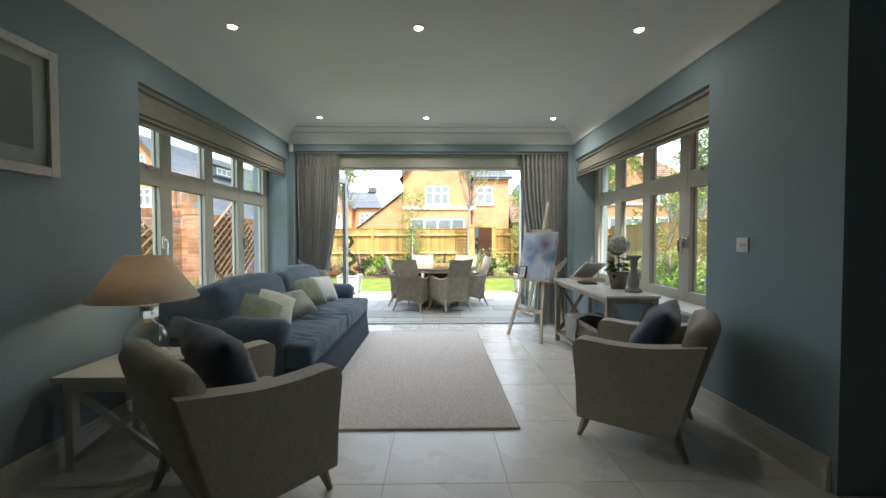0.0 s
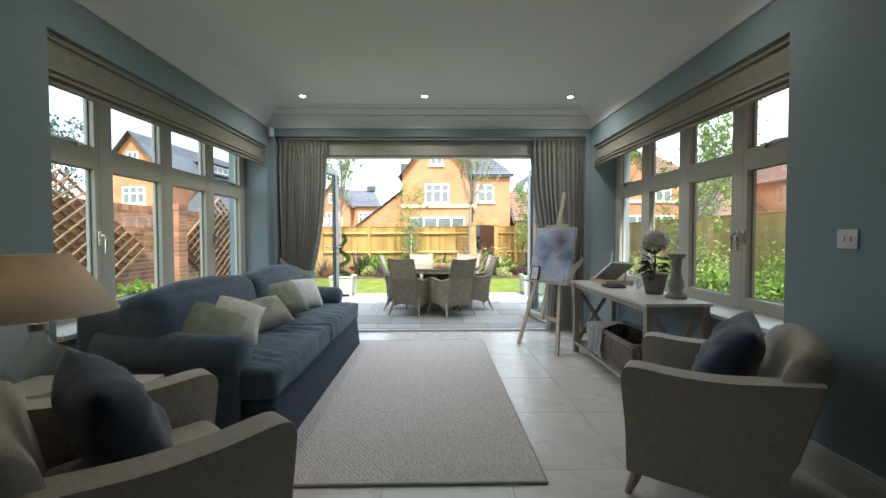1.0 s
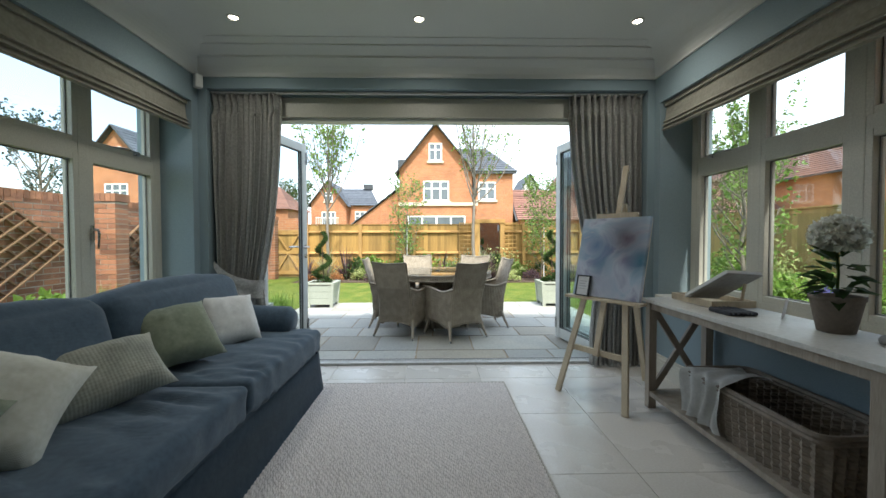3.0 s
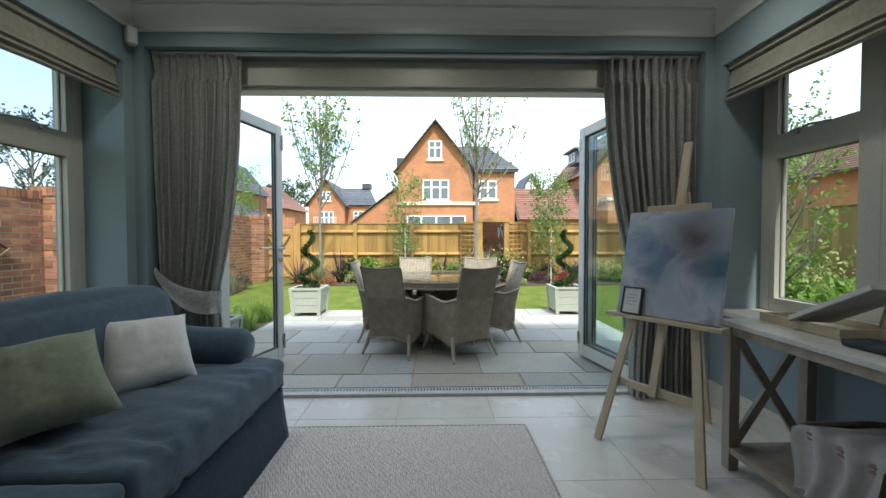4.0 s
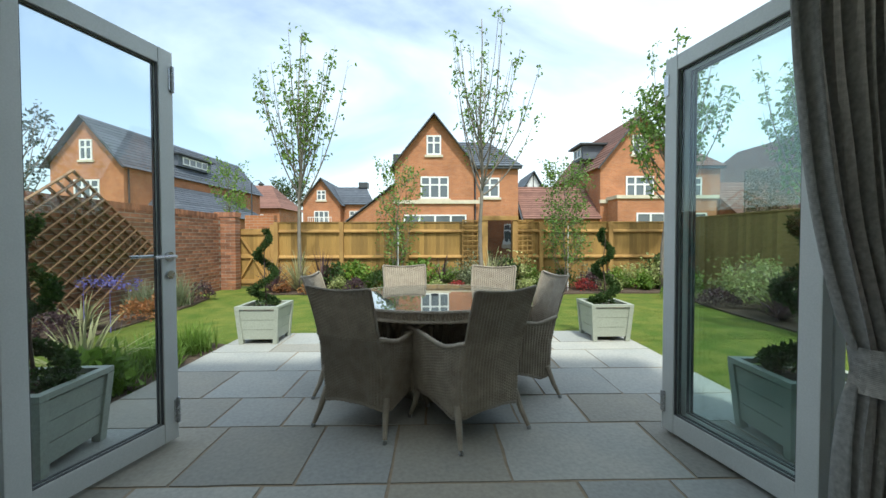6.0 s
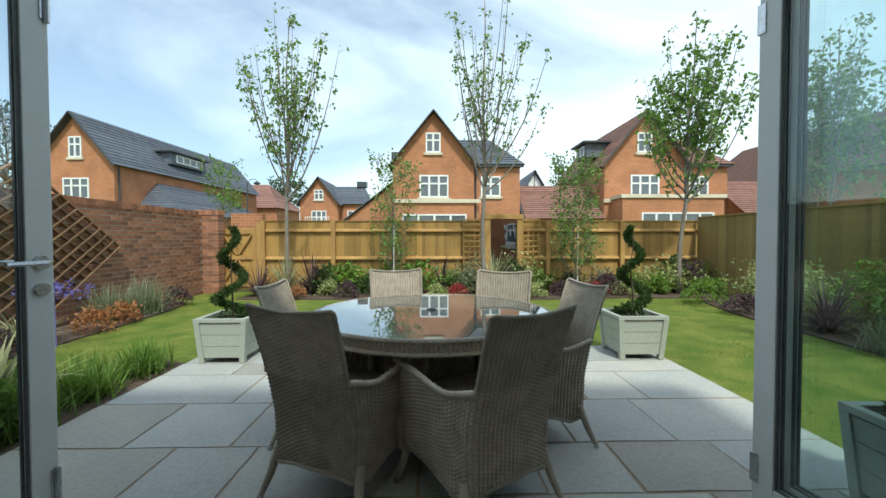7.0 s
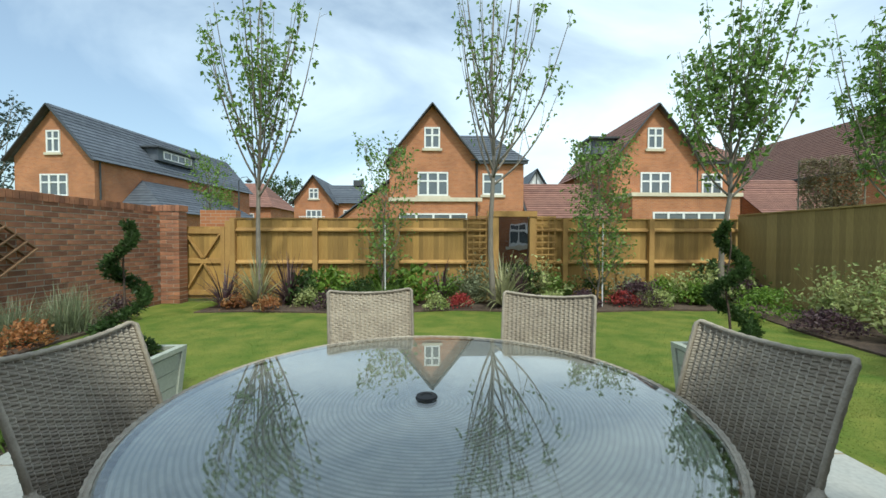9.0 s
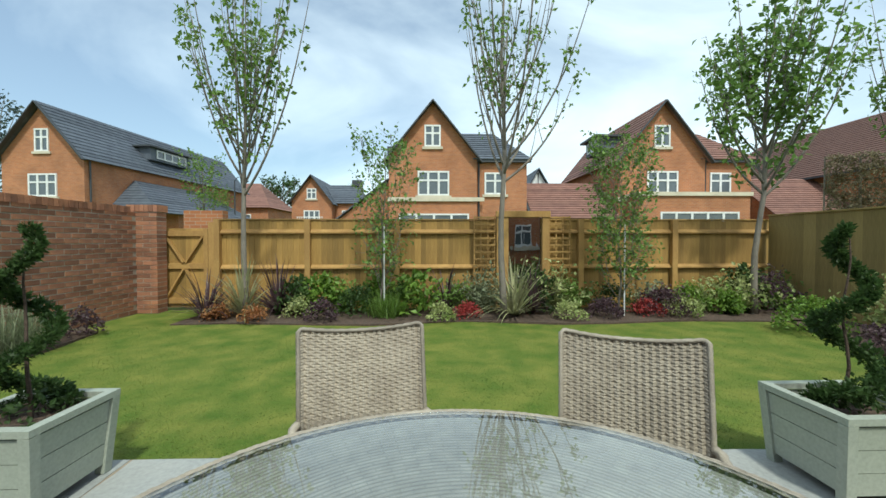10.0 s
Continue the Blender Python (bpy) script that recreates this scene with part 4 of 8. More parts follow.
HL = thing("house", Matrix.Translation((-22.15, 30.0, GZ)) @ Matrix.Rotation(radians(-4), 4, 'Z'), "orange brick house with a long slate roof and a box dormer", "house")
bm = nb()
gable_wall(bm, -2.45, 2.45, 0, 17, 0, 6.1, 8.95)
part("wall", bm, HOUSEB, HL)
bm = nb()
for s in (-1, 1):
    courses(bm, (s * 2.75, -0.3, 5.8), (s * 2.75, 17.2, 5.8), (0, 17.2, 9.08), (0, -0.3, 9.08), 14)
tagged(part("roof", bm, SLATER, HL), kind="stuff")
for s in (-1, 1):
    bm = nb()
    bar(bm, (s * 2.75, -0.33, 5.75), (0, -0.33, 9.03), 0.06, 0.24, (0, 1, 0))
    part("bargeboard", bm, LEADG, HL)
house_window(HL, -0.42, 0.42, 0, 6.3, 7.6, 2)
house_window(HL, -0.85, 0.85, 0, 3.75, 5.05, 3)
bm = nb()
box(bm, 0.5, 2.2, 5.2, 9.2, 6.9, 7.75)
dm = part("dormer", bm, SLATER, HL)
bm = nb()
box(bm, 0.4, 2.5, 4.9, 9.5, 7.752, 7.86)
part("dormer_roof", bm, LEADG, HL)
house_window(HL, 5.7, 8.7, 2.2, 7.05, 7.65, 4, rows=1, axis="x", out=1, sill=False)
bm = nb()
prism(bm, [(2.46, 0), (5.5, 0), (5.5, 2.95), (2.46, 4.9)], "y", 3.3, 12.0)
part("side_wall", bm, HOUSEB, HL)
bm = nb()
courses(bm, (5.8, 1.2, 2.9), (5.8, 12.5, 2.9), (2.5, 10.5, 5.15), (2.5, 3.4, 5.15), 12)
courses(bm, (2.5, 1.2, 2.9), (5.8, 1.2, 2.9), (2.55, 3.4, 5.15), (2.5, 3.4, 5.15), 12)
tagged(part("side_roof", bm, SLATER, HL), kind="stuff")
bm = nb()
tube(bm, [(2.52, 0.3, 0), (2.52, 0.3, 5.8)], 0.05)
part("downpipe", bm, LEADG, HL)

HS = thing("house", Matrix.Translation((-11.5, 45.0, GZ)), "distant orange brick house with a slate roof", "house")
bm = nb()
gable_wall(bm, -1.9, 1.9, 0, 7, 0, 5.0, 7.4)
part("wall", bm, HOUSEB, HS)
bm = nb()
box(bm, 1.9, 5.0, 1.2, 7, 0, 4.9)
part("wing_wall", bm, HOUSEB, HS)
bm = nb()
for s in (-1, 1):
    courses(bm, (s * 2.2, -0.3, 4.65), (s * 2.2, 7.2, 4.65), (0, 7.2, 7.5), (0, -0.3, 7.5), 10)
courses(bm, (1.5, 0.9, 4.85), (5.3, 0.9, 4.85), (4.0, 3.6, 7.0), (0.0, 3.6, 7.0), 10)
tagged(part("roof", bm, SLATER, HS), kind="stuff")
for s in (-1, 1):
    bm = nb()
    bar(bm, (s * 2.2, -0.33, 4.6), (0, -0.33, 7.45), 0.06, 0.2, (0, 1, 0))
    part("bargeboard", bm, LEADG, HS)
house_window(HS, -0.45, 0.45, 0, 5.2, 6.2, 2)
house_window(HS, -0.75, 0.75, 0, 2.4, 4.1, 3, sill=False)
house_window(HS, 2.6, 4.2, 1.2, 2.9, 4.2, 3)
bm = nb()
for k in range(12):
    box(bm, -1.2 + k * 0.21, -1.16 + k * 0.21, -0.62, -0.58, 2.5, 3.4)
box(bm, -1.25, 1.2, -0.64, -0.56, 3.4, 3.46)
box(bm, -1.25, 1.2, -0.7, 0, 2.35, 2.5)
part("balcony", bm, WHITEP, HS)
bm = nb()
box(bm, 3.2, 4.2, 3.2, 4.2, 6.9, 7.5)
part("chimney", bm, LEADG, HS)

HF = thing("house", (-23.0, 52.0, GZ), "distant brick house with a clay tiled roof", "house")
bm = nb()
box(bm, -6, 4.5, 0, 8, 0, 5.0)
part("wall", bm, HOUSEB, HF)
bm = nb()
courses(bm, (-6.4, -0.4, 4.9), (4.9, -0.4, 4.9), (2.0, 4, 8.2), (-4.5, 4, 8.2), 12)
courses(bm, (4.9, -0.4, 4.9), (4.9, 8.4, 4.9), (2.0, 4.1, 8.2), (2.0, 4, 8.2), 12)
tagged(part("roof", bm, CLAYR, HF), kind="stuff")
house_window(HF, -2.2, -0.6, 0, 3.0, 4.5, 2)
house_window(HF, 1.2, 2.6, 0, 3.0, 4.2, 2)
HT = thing("house", (10.6, 46.0, GZ), "distant half-timbered white gable house", "house")
bm = nb()
gable_wall(bm, -1.6, 1.6, 0, 6, 0, 5.6, 8.2)
part("wall", bm, WHITEP, HT)
bm = nb()
for s in (-1, 1):
    courses(bm, (s * 1.9, -0.4, 5.2), (s * 1.9, 6.2, 5.2), (0, 6.2, 8.4), (0, -0.4, 8.4), 10)
tagged(part("roof", bm, SLATER, HT), kind="stuff")
for a, b in (((-1.6, 5.6), (0, 8.2)), ((1.6, 5.6), (0, 8.2)), ((-1.6, 5.6), (1.6, 5.6)), ((-0.7, 5.6), (-0.7, 6.9)), ((0.7, 5.6), (0.7, 6.9)), ((0, 5.6), (0, 8.0)), ((-1.5, 3.2), (1.5, 3.2))):
    bm = nb()
    bar(bm, (a[0], -0.04, a[1]), (b[0], -0.04, b[1]), 0.06, 0.16, (0, 1, 0))
    part("timber", bm, LEADG, HT)
house_window(HT, -0.6, 0.6, 0, 3.6, 5.2, 2)

HM = thing("house", (0, 0, GZ), "brick house that the garden room is built onto", "house")
bm = nb()
box(bm, OUTR + 0.02, 9.0, 1.86, 2.1, 0, 4.3)
part("wall", bm, HOUSEB, HM)
bm = nb()
box(bm, OUTR + 0.02, 9.2, 1.6, 2.3, 4.302, 4.42)
part("gutter", bm, LEADG, HM)
house_window(HM, 3.9, 4.9, 2.1, 0.9, 2.05, 2, out=1)
house_window(HM, 6.2, 7.4, 2.1, 0.9, 2.05, 3, out=1)

lampp = thing("street_lamp", (-16.3, 40.0, GZ), "black iron street lamp with a lantern head", "street lamp")
bm = nb()
tube(bm, [(0, 0, 0), (0, 0, 1.2), (0, 0, 6.2)], [0.10, 0.07, 0.05], 10)
part("pole", bm, LEADG, lampp)
bm = nb()
tube(bm, [(0, 0, 6.1), (0.25, 0, 6.45), (0.7, 0, 6.5), (0.85, 0, 6.3)], 0.03, 6)
part("arm", bm, LEADG, lampp)
bm = nb()
lathe(bm, [(0, 0.35), (0.06, 0.33), (0.28, 0.15), (0.28, 0.1), (0.12, 0.0), (0, 0.0)], 16, (0.85, 0, 6.0))
part("lantern", bm, LEADG, lampp)

# ---- soft furnishings: helpers ----
def softbox(bm, x0, x1, y0, y1, z0, z1, r=0.05, bulge=(0, 0, 0), wrinkle=0.0, n=14, seed=0, m=None):
    """A padded box: rounded edges, faces that swell by bulge along x, y, z, and soft creases."""
    c = Vector(((x0 + x1) / 2, (y0 + y1) / 2, (z0 + z1) / 2))
    h = Vector(((x1 - x0) / 2, (y1 - y0) / 2, (z1 - z0) / 2))
    seen = {}

    def vert(p):
        key = tuple(round(a, 5) for a in p)
        if key not in seen:
            q = Vector([p[i] * h[i] for i in range(3)])
            inner = Vector([max(-(h[i] - r), min(h[i] - r, q[i])) for i in range(3)])
            d = q - inner
            if d.length > 1e-9:
                q = inner + d.normalized() * r
            for i in range(3):
                j, k = (i + 1) % 3, (i + 2) % 3
                q[i] += math.copysign(1, p[i]) * (abs(p[i]) ** 2) * bulge[i] * (1 - p[j] ** 2) * (1 - p[k] ** 2) if abs(p[i]) > 1e-6 else 0
            if wrinkle:
                s = q * 9 + Vector((seed, 0, 0))
                q += Vector((0, 0, 1)) * wrinkle * ((0.25 + abs(noise.noise((s.x * 0.3 + 7, s.y * 0.3, 2.0))) * 2.2) * (noise.noise((s.x * 0.28, s.y * 1.7 + s.x * 0.5, s.z * 0.3)) - 0.9 * abs(noise.noise((s.x * 0.3 + 3, s.y * 1.5 - s.x * 0.4, s.z * 0.3))))) + Vector((1, 0, 0)) * wrinkle * 0.6 * noise.noise((s.y, s.z, s.x + 9))
            q = c + q
            seen[key] = bm.verts.new(m @ q if m is not None else q)
        return seen[key]
    # denser near the edges
    g = [-1 + 2 * i / n for i in range(n + 1)]
    g = [math.copysign(abs(t) ** 0.72, t) for t in g]
    for ax in range(3):
        for s in (-1, 1):
            for i in range(n):
                for j in range(n):
                    quad = []
                    for a, b in ((g[i], g[j]), (g[i + 1], g[j]), (g[i + 1], g[j + 1]), (g[i], g[j + 1])):
                        p = [0, 0, 0]
                        p[ax], p[(ax + 1) % 3], p[(ax + 2) % 3] = s, a, b
                        quad.append(vert(p))
                    bm.faces.new(quad if s > 0 else quad[::-1])


def pillow(bm, w, h, d, seed, n=18):
    """A knife-edge scatter cushion, w by h, standing in the x-z plane, d thick, with ears and creases."""
    grid = {}
    for side in (-1, 1):
        for i in range(n + 1):
            for j in range(n + 1):
                u, v = -1 + 2 * i / n, -1 + 2 * j / n
                e = max(abs(u), abs(v))
                t = max(0.0, (1 - abs(u) ** 3.0)) ** 0.55 * max(0.0, (1 - abs(v) ** 3.0)) ** 0.55
                pin = 1 - 0.09 * (1 - (u * v) ** 2) * e ** 4
                y = side * d / 2 * t
                wr = 0.018 * noise.noise((u * 2.2 + seed, v * 2.2, side * 3.0)) - 0.012 * abs(noise.noise((u * 3 + v * 2 + seed, v * 3 - u, side * 4.0))) + 0.006 * noise.noise((u * 6 + seed, v * 6, side * 5.0))
                x, z = u * w / 2 * pin, v * h / 2 * pin
                z += 0.014 * noise.noise((seed + u, v * 2, 4))
                key = (i, j) if (i in (0, n) or j in (0, n)) else (side, i, j)
                if key not in grid:
                    grid[key] = bm.verts.new((x, y + side * abs(wr) * t - 0.4 * wr * t, z))
    k = lambda s, i, j: grid[(i, j) if (i in (0, n) or j in (0, n)) else (s, i, j)]
    for side in (-1, 1):
        for i in range(n):
            for j in range(n):
                q = (k(side, i, j), k(side, i + 1, j), k(side, i + 1, j + 1), k(side, i, j + 1))
                bm.faces.new(q if side < 0 else q[::-1])


SOFAF = woven("navy_blue_linen", (0.072, 0.108, 0.146), (0.060, 0.091, 0.124), pitch=0.004, axes=("X", "Z"))
ARMF = woven("oatmeal_linen", (0.40, 0.36, 0.295), (0.375, 0.335, 0.275), pitch=0.004, axes=("X", "Z"))
PIPE = mat("dark_piping", (0.07, 0.065, 0.06), scale=30, rough=0.9)
NAVY = woven("navy_velvet", (0.030, 0.050, 0.085), (0.022, 0.038, 0.065), pitch=0.003, axes=("X", "Z"), sheen=0.5)
SAGE = woven("sage_cloth", (0.26, 0.29, 0.215), (0.22, 0.25, 0.18), pitch=0.003, axes=("X", "Z"))
CREAM = woven("cream_cloth", (0.66, 0.65, 0.57), (0.60, 0.59, 0.51), pitch=0.003, axes=("X", "Z"))
PATT = woven("patterned_stone_cloth", (0.44, 0.44, 0.37), (0.28, 0.29, 0.245), pitch=0.012, axes=("X", "Z"), slub=9)
WHITEC = woven("white_cotton", (0.70, 0.70, 0.68), (0.64, 0.64, 0.62), pitch=0.003, axes=("X", "Z"))
CURT = woven("stone_striped_linen", (0.57, 0.565, 0.53), (0.41, 0.405, 0.38), pitch=0.006, axes=("Z", "X"), slub=55, bump=0.25)
BLIND = woven("taupe_blind_linen", (0.29, 0.28, 0.235), (0.255, 0.245, 0.205), pitch=0.003, axes=("Y", "Z"))
LIMED = mat("limed_oak", (0.36, 0.31, 0.25), (0.27, 0.23, 0.185), scale=5, rough=0.6, bump=0.2, fine=40, stretch=(4, 4, 0.6))
WHITEW = mat("white_table_paint", (0.60, 0.59, 0.55), (0.55, 0.54, 0.50), scale=4, rough=0.4)
PINE = mat("pale_beech", (0.56, 0.47, 0.33), (0.48, 0.39, 0.27), scale=5, rough=0.5, bump=0.1, fine=40, stretch=(4, 4, 0.5))
DARKLEG = mat("pale_oak_leg", (0.34, 0.28, 0.21), (0.27, 0.22, 0.16), scale=6, rough=0.5, stretch=(3, 3, 0.5))
PLASTIC = mat("white_plastic", (0.72, 0.72, 0.70), scale=5, rough=0.35, bump=0)
BASKET = mat("grey_willow", (0.20, 0.165, 0.13), (0.135, 0.11, 0.085), scale=14, rough=0.7, bump=0.2, rand=0.25)

# ---- rug ----
RUGM = mat("sisal_rug", (0.90, 0.85, 0.82), (0.72, 0.675, 0.655), scale=60, rough=0.95, bump=0.8, fine=170, spec=0.15, mottled=0.7, stretch=(1.0, 0.45, 1.0))
n_, l_ = RUGM.node_tree.nodes, RUGM.node_tree.links
co_, mp_, vo_, cr_, mx_, bp_ = [n_.new("ShaderNode" + k) for k in ("TexCoord", "Mapping", "TexVoronoi", "ValToRGB", "MixRGB", "Bump")]
mp_.inputs["Scale"].default_value = (120, 62, 1)
vo_.voronoi_dimensions = "2D"
vo_.inputs["Scale"].default_value, vo_.inputs["Randomness"].default_value = 1.0, 0.55
cr_.color_ramp.elements[0].position, cr_.color_ramp.elements[1].position = 0.25, 0.72
cr_.color_ramp.elements[0].color, cr_.color_ramp.elements[1].color = (1, 1, 1, 1), (0.42, 0.40, 0.39, 1)
mx_.blend_type = "MULTIPLY"
mx_.inputs["Fac"].default_value = 0.42
pr_ = n_["Principled BSDF"]
l_.new(pr_.inputs["Base Color"].links[0].from_socket, mx_.inputs["Color1"])
l_.new(co_.outputs["Object"], mp_.inputs["Vector"])
l_.new(mp_.outputs["Vector"], vo_.inputs["Vector"])
l_.new(vo_.outputs["Distance"], cr_.inputs["Fac"])
l_.new(cr_.outputs["Color"], mx_.inputs["Color2"])
l_.new(mx_.outputs["Color"], pr_.inputs["Base Color"])
bp_.inputs["Strength"].default_value, bp_.inputs["Distance"].default_value = 0.9, 0.006
l_.new(cr_.outputs["Color"], bp_.inputs["Height"])
l_.new(bp_.outputs["Normal"], pr_.inputs["Normal"])
rug_r = random.Random(21)
rug = thing("rug", (0, 0, 0), "pale flecked woven sisal rug on the tiles", "rug")
bm = nb()
RX0, RX1, RY0, RY1 = -0.97, 0.52, 2.44, 5.04
nx, ny = 110, 172
vs = [[bm.verts.new((RX0 + (RX1 - RX0) * i / nx, RY0 + (RY1 - RY0) * j / ny, 0.011 + ((0.0062 if (i + j) % 2 else -0.002) + rug_r.uniform(-0.0012, 0.0012)) * (0 if i in (0, nx) or j in (0, ny) else 1))) for i in range(nx + 1)] for j in range(ny + 1)]
for j in range(ny):
    for i in range(nx):
        bm.faces.new((vs[j][i], vs[j][i + 1], vs[j + 1][i + 1], vs[j + 1][i]))
part("woven_field", bm, RUGM, rug, smooth=True)
bm = nb()
for a, b in (((RX0, RY0), (RX1, RY0)), ((RX1, RY0), (RX1, RY1)), ((RX1, RY1), (RX0, RY1)), ((RX0, RY1), (RX0, RY0))):
    tube(bm, [(a[0], a[1], 0.0075), (b[0], b[1], 0.0075)], 0.0075, 6)
part("binding", bm, mat("rug_binding", (0.46, 0.43, 0.37), scale=30, rough=0.9), rug)
bm = nb()
box(bm, 0.30, 0.37, RY0 - 0.013, RY0 + 0.012, 0.001, 0.004)
part("label_tab", bm, WHITEC, rug, "small white sewn-on label")

# ---- sofa ----
SX0, SX1, SY0, SY1 = -1.90, -0.87, 2.65, 4.95
sofa = thing("sofa", (0, 0, 0), "navy blue two-seat sofa with a rounded back and skirt", "sofa")
bm = nb()
softbox(bm, SX0 + 0.05, SX1 - 0.01, SY0 + 0.05, SY1 - 0.05, 0.03, 0.33, 0.03)
part("base", bm, SOFAF, sofa, smooth=True)
# flared skirt
bm = nb()
line = [(SX0 + 0.1, SY0 + 0.04), (SX1, SY0 + 0.04), (SX1, (SY0 + SY1) / 2), (SX1, SY1 - 0.04), (SX0 + 0.1, SY1 - 0.04)]
pts = []
for a, b in zip(line, line[1:]):
    for k in range(24):
        pts.append(Vector(a).lerp(Vector(b), k / 24))
pts.append(Vector(line[-1]))
rowsv = []
cx, cy = (SX0 + SX1) / 2, (SY0 + SY1) / 2
for z, o in ((0.30, 0.0), (0.2, 0.006), (0.1, 0.016), (0.008, 0.026)):
    row = []
    for i, p in enumerate(pts):
        d = Vector((1 if abs(p.x - SX1) < 1e-6 else 0, -1 if p.y < SY0 + 0.05 else (1 if p.y > SY1 - 0.05 else 0)))
        q = p + d * (o + 0.003 * math.sin(i * 1.1) * (0.3 - z))
        row.append(bm.verts.new((q.x, q.y, z)))
    rowsv.append(row)
for r0, r1 in zip(rowsv, rowsv[1:]):
    for i in range(len(r0) - 1):
        bm.faces.new((r0[i], r0[i + 1], r1[i + 1], r1[i]))
bmesh.ops.solidify(bm, geom=bm.faces[:], thickness=0.008)
part("skirt", bm, SOFAF, sofa, smooth=True)
ym = (SY0 + SY1) / 2
for k, (a, b) in enumerate(((SY0 + 0.03, ym - 0.004), (ym + 0.004, SY1 - 0.03))):
    bm = nb()
    softbox(bm, SX0 + 0.28, SX1 + 0.015, a, b, 0.315, 0.475, 0.032, bulge=(0.01, 0.0, 0.022), wrinkle=0.020, n=56, seed=k * 5)
    cu = part("seat_cushion", bm, SOFAF, sofa, smooth=True)
    bm = nb()
    # back cushions lean on the frame, with a rounded top that dips between them
    mlean = Matrix.Translation((SX0 + 0.36, (a + b) / 2, 0.60)) @ Matrix.Rotation(radians(-13), 4, 'Y')
    softbox(bm, -0.13, 0.13, -(b - a) / 2 - 0.01, (b - a) / 2 + 0.01, -0.20, 0.265, 0.085, bulge=(0.03, 0.0, 0.05), wrinkle=0.008, n=20, seed=20 + k, m=mlean)
    part("back_cushion", bm, SOFAF, sofa, smooth=True)
bm = nb()
softbox(bm, SX0, SX0 + 0.30, SY0 + 0.02, SY1 - 0.02, 0.10, 0.80, 0.06, bulge=(0, 0, 0.04), n=16)
part("back_frame", bm, SOFAF, sofa, smooth=True)
for s, y0, y1 in ((0, SY0 - 0.03, SY0 + 0.21), (1, SY1 - 0.21, SY1 + 0.03)):
    bm = nb()
    softbox(bm, SX0 + 0.1, SX1 - 0.17, y0 + 0.035, y1 - 0.035, 0.06, 0.52, 0.03, n=12)
    # rolled top of the arm
    prof = [(SX0 + 0.12, 0.60), (SX0 + 0.35, 0.565), (SX0 + 0.6, 0.535), (SX1 - 0.20, 0.525)]
    tube(bm, [(x, (y0 + y1) / 2, z) for x, z in prof] + [(SX1 - 0.165, (y0 + y1) / 2, 0.52)], [0.112, 0.114, 0.116, 0.116, 0.085], 20)
    part("arm", bm, SOFAF, sofa, smooth=True)


def scatter(x, y, z, w, h, d, turn, lean, material, label, seed, roll=0):
    bm = nb()
    pillow(bm, w, h, d, seed)
    return solid("scatter_cushion", bm, material, label, "cushion", group="scatter cushions", smooth=True,
                 at=Matrix.Translation((x, y, z)) @ Matrix.Rotation(radians(turn), 4, 'Z') @ Matrix.Rotation(radians(lean), 4, 'X') @ Matrix.Rotation(radians(roll), 4, 'Y'))


scatter(-1.38, 2.95, 0.63, 0.40, 0.36, 0.19, 48, -48, SAGE, "sage green scatter cushion on the blue sofa", 1, 32)
scatter(-1.35, 3.20, 0.63, 0.39, 0.37, 0.18, 48, -48, CREAM, "cream scatter cushion on the blue sofa", 2, 28)
scatter(-1.31, 3.57, 0.60, 0.41, 0.29, 0.16, 48, -50, PATT, "stone patterned oblong cushion on the blue sofa", 3, -10)
scatter(-1.34, 4.04, 0.64, 0.38, 0.35, 0.17, 50, -42, SAGE, "sage green scatter cushion on the blue sofa", 4, -6)
scatter(-1.31, 4.50, 0.62, 0.37, 0.34, 0.14, 56, -32, WHITEC, "white scatter cushion on the blue sofa", 5, 4)


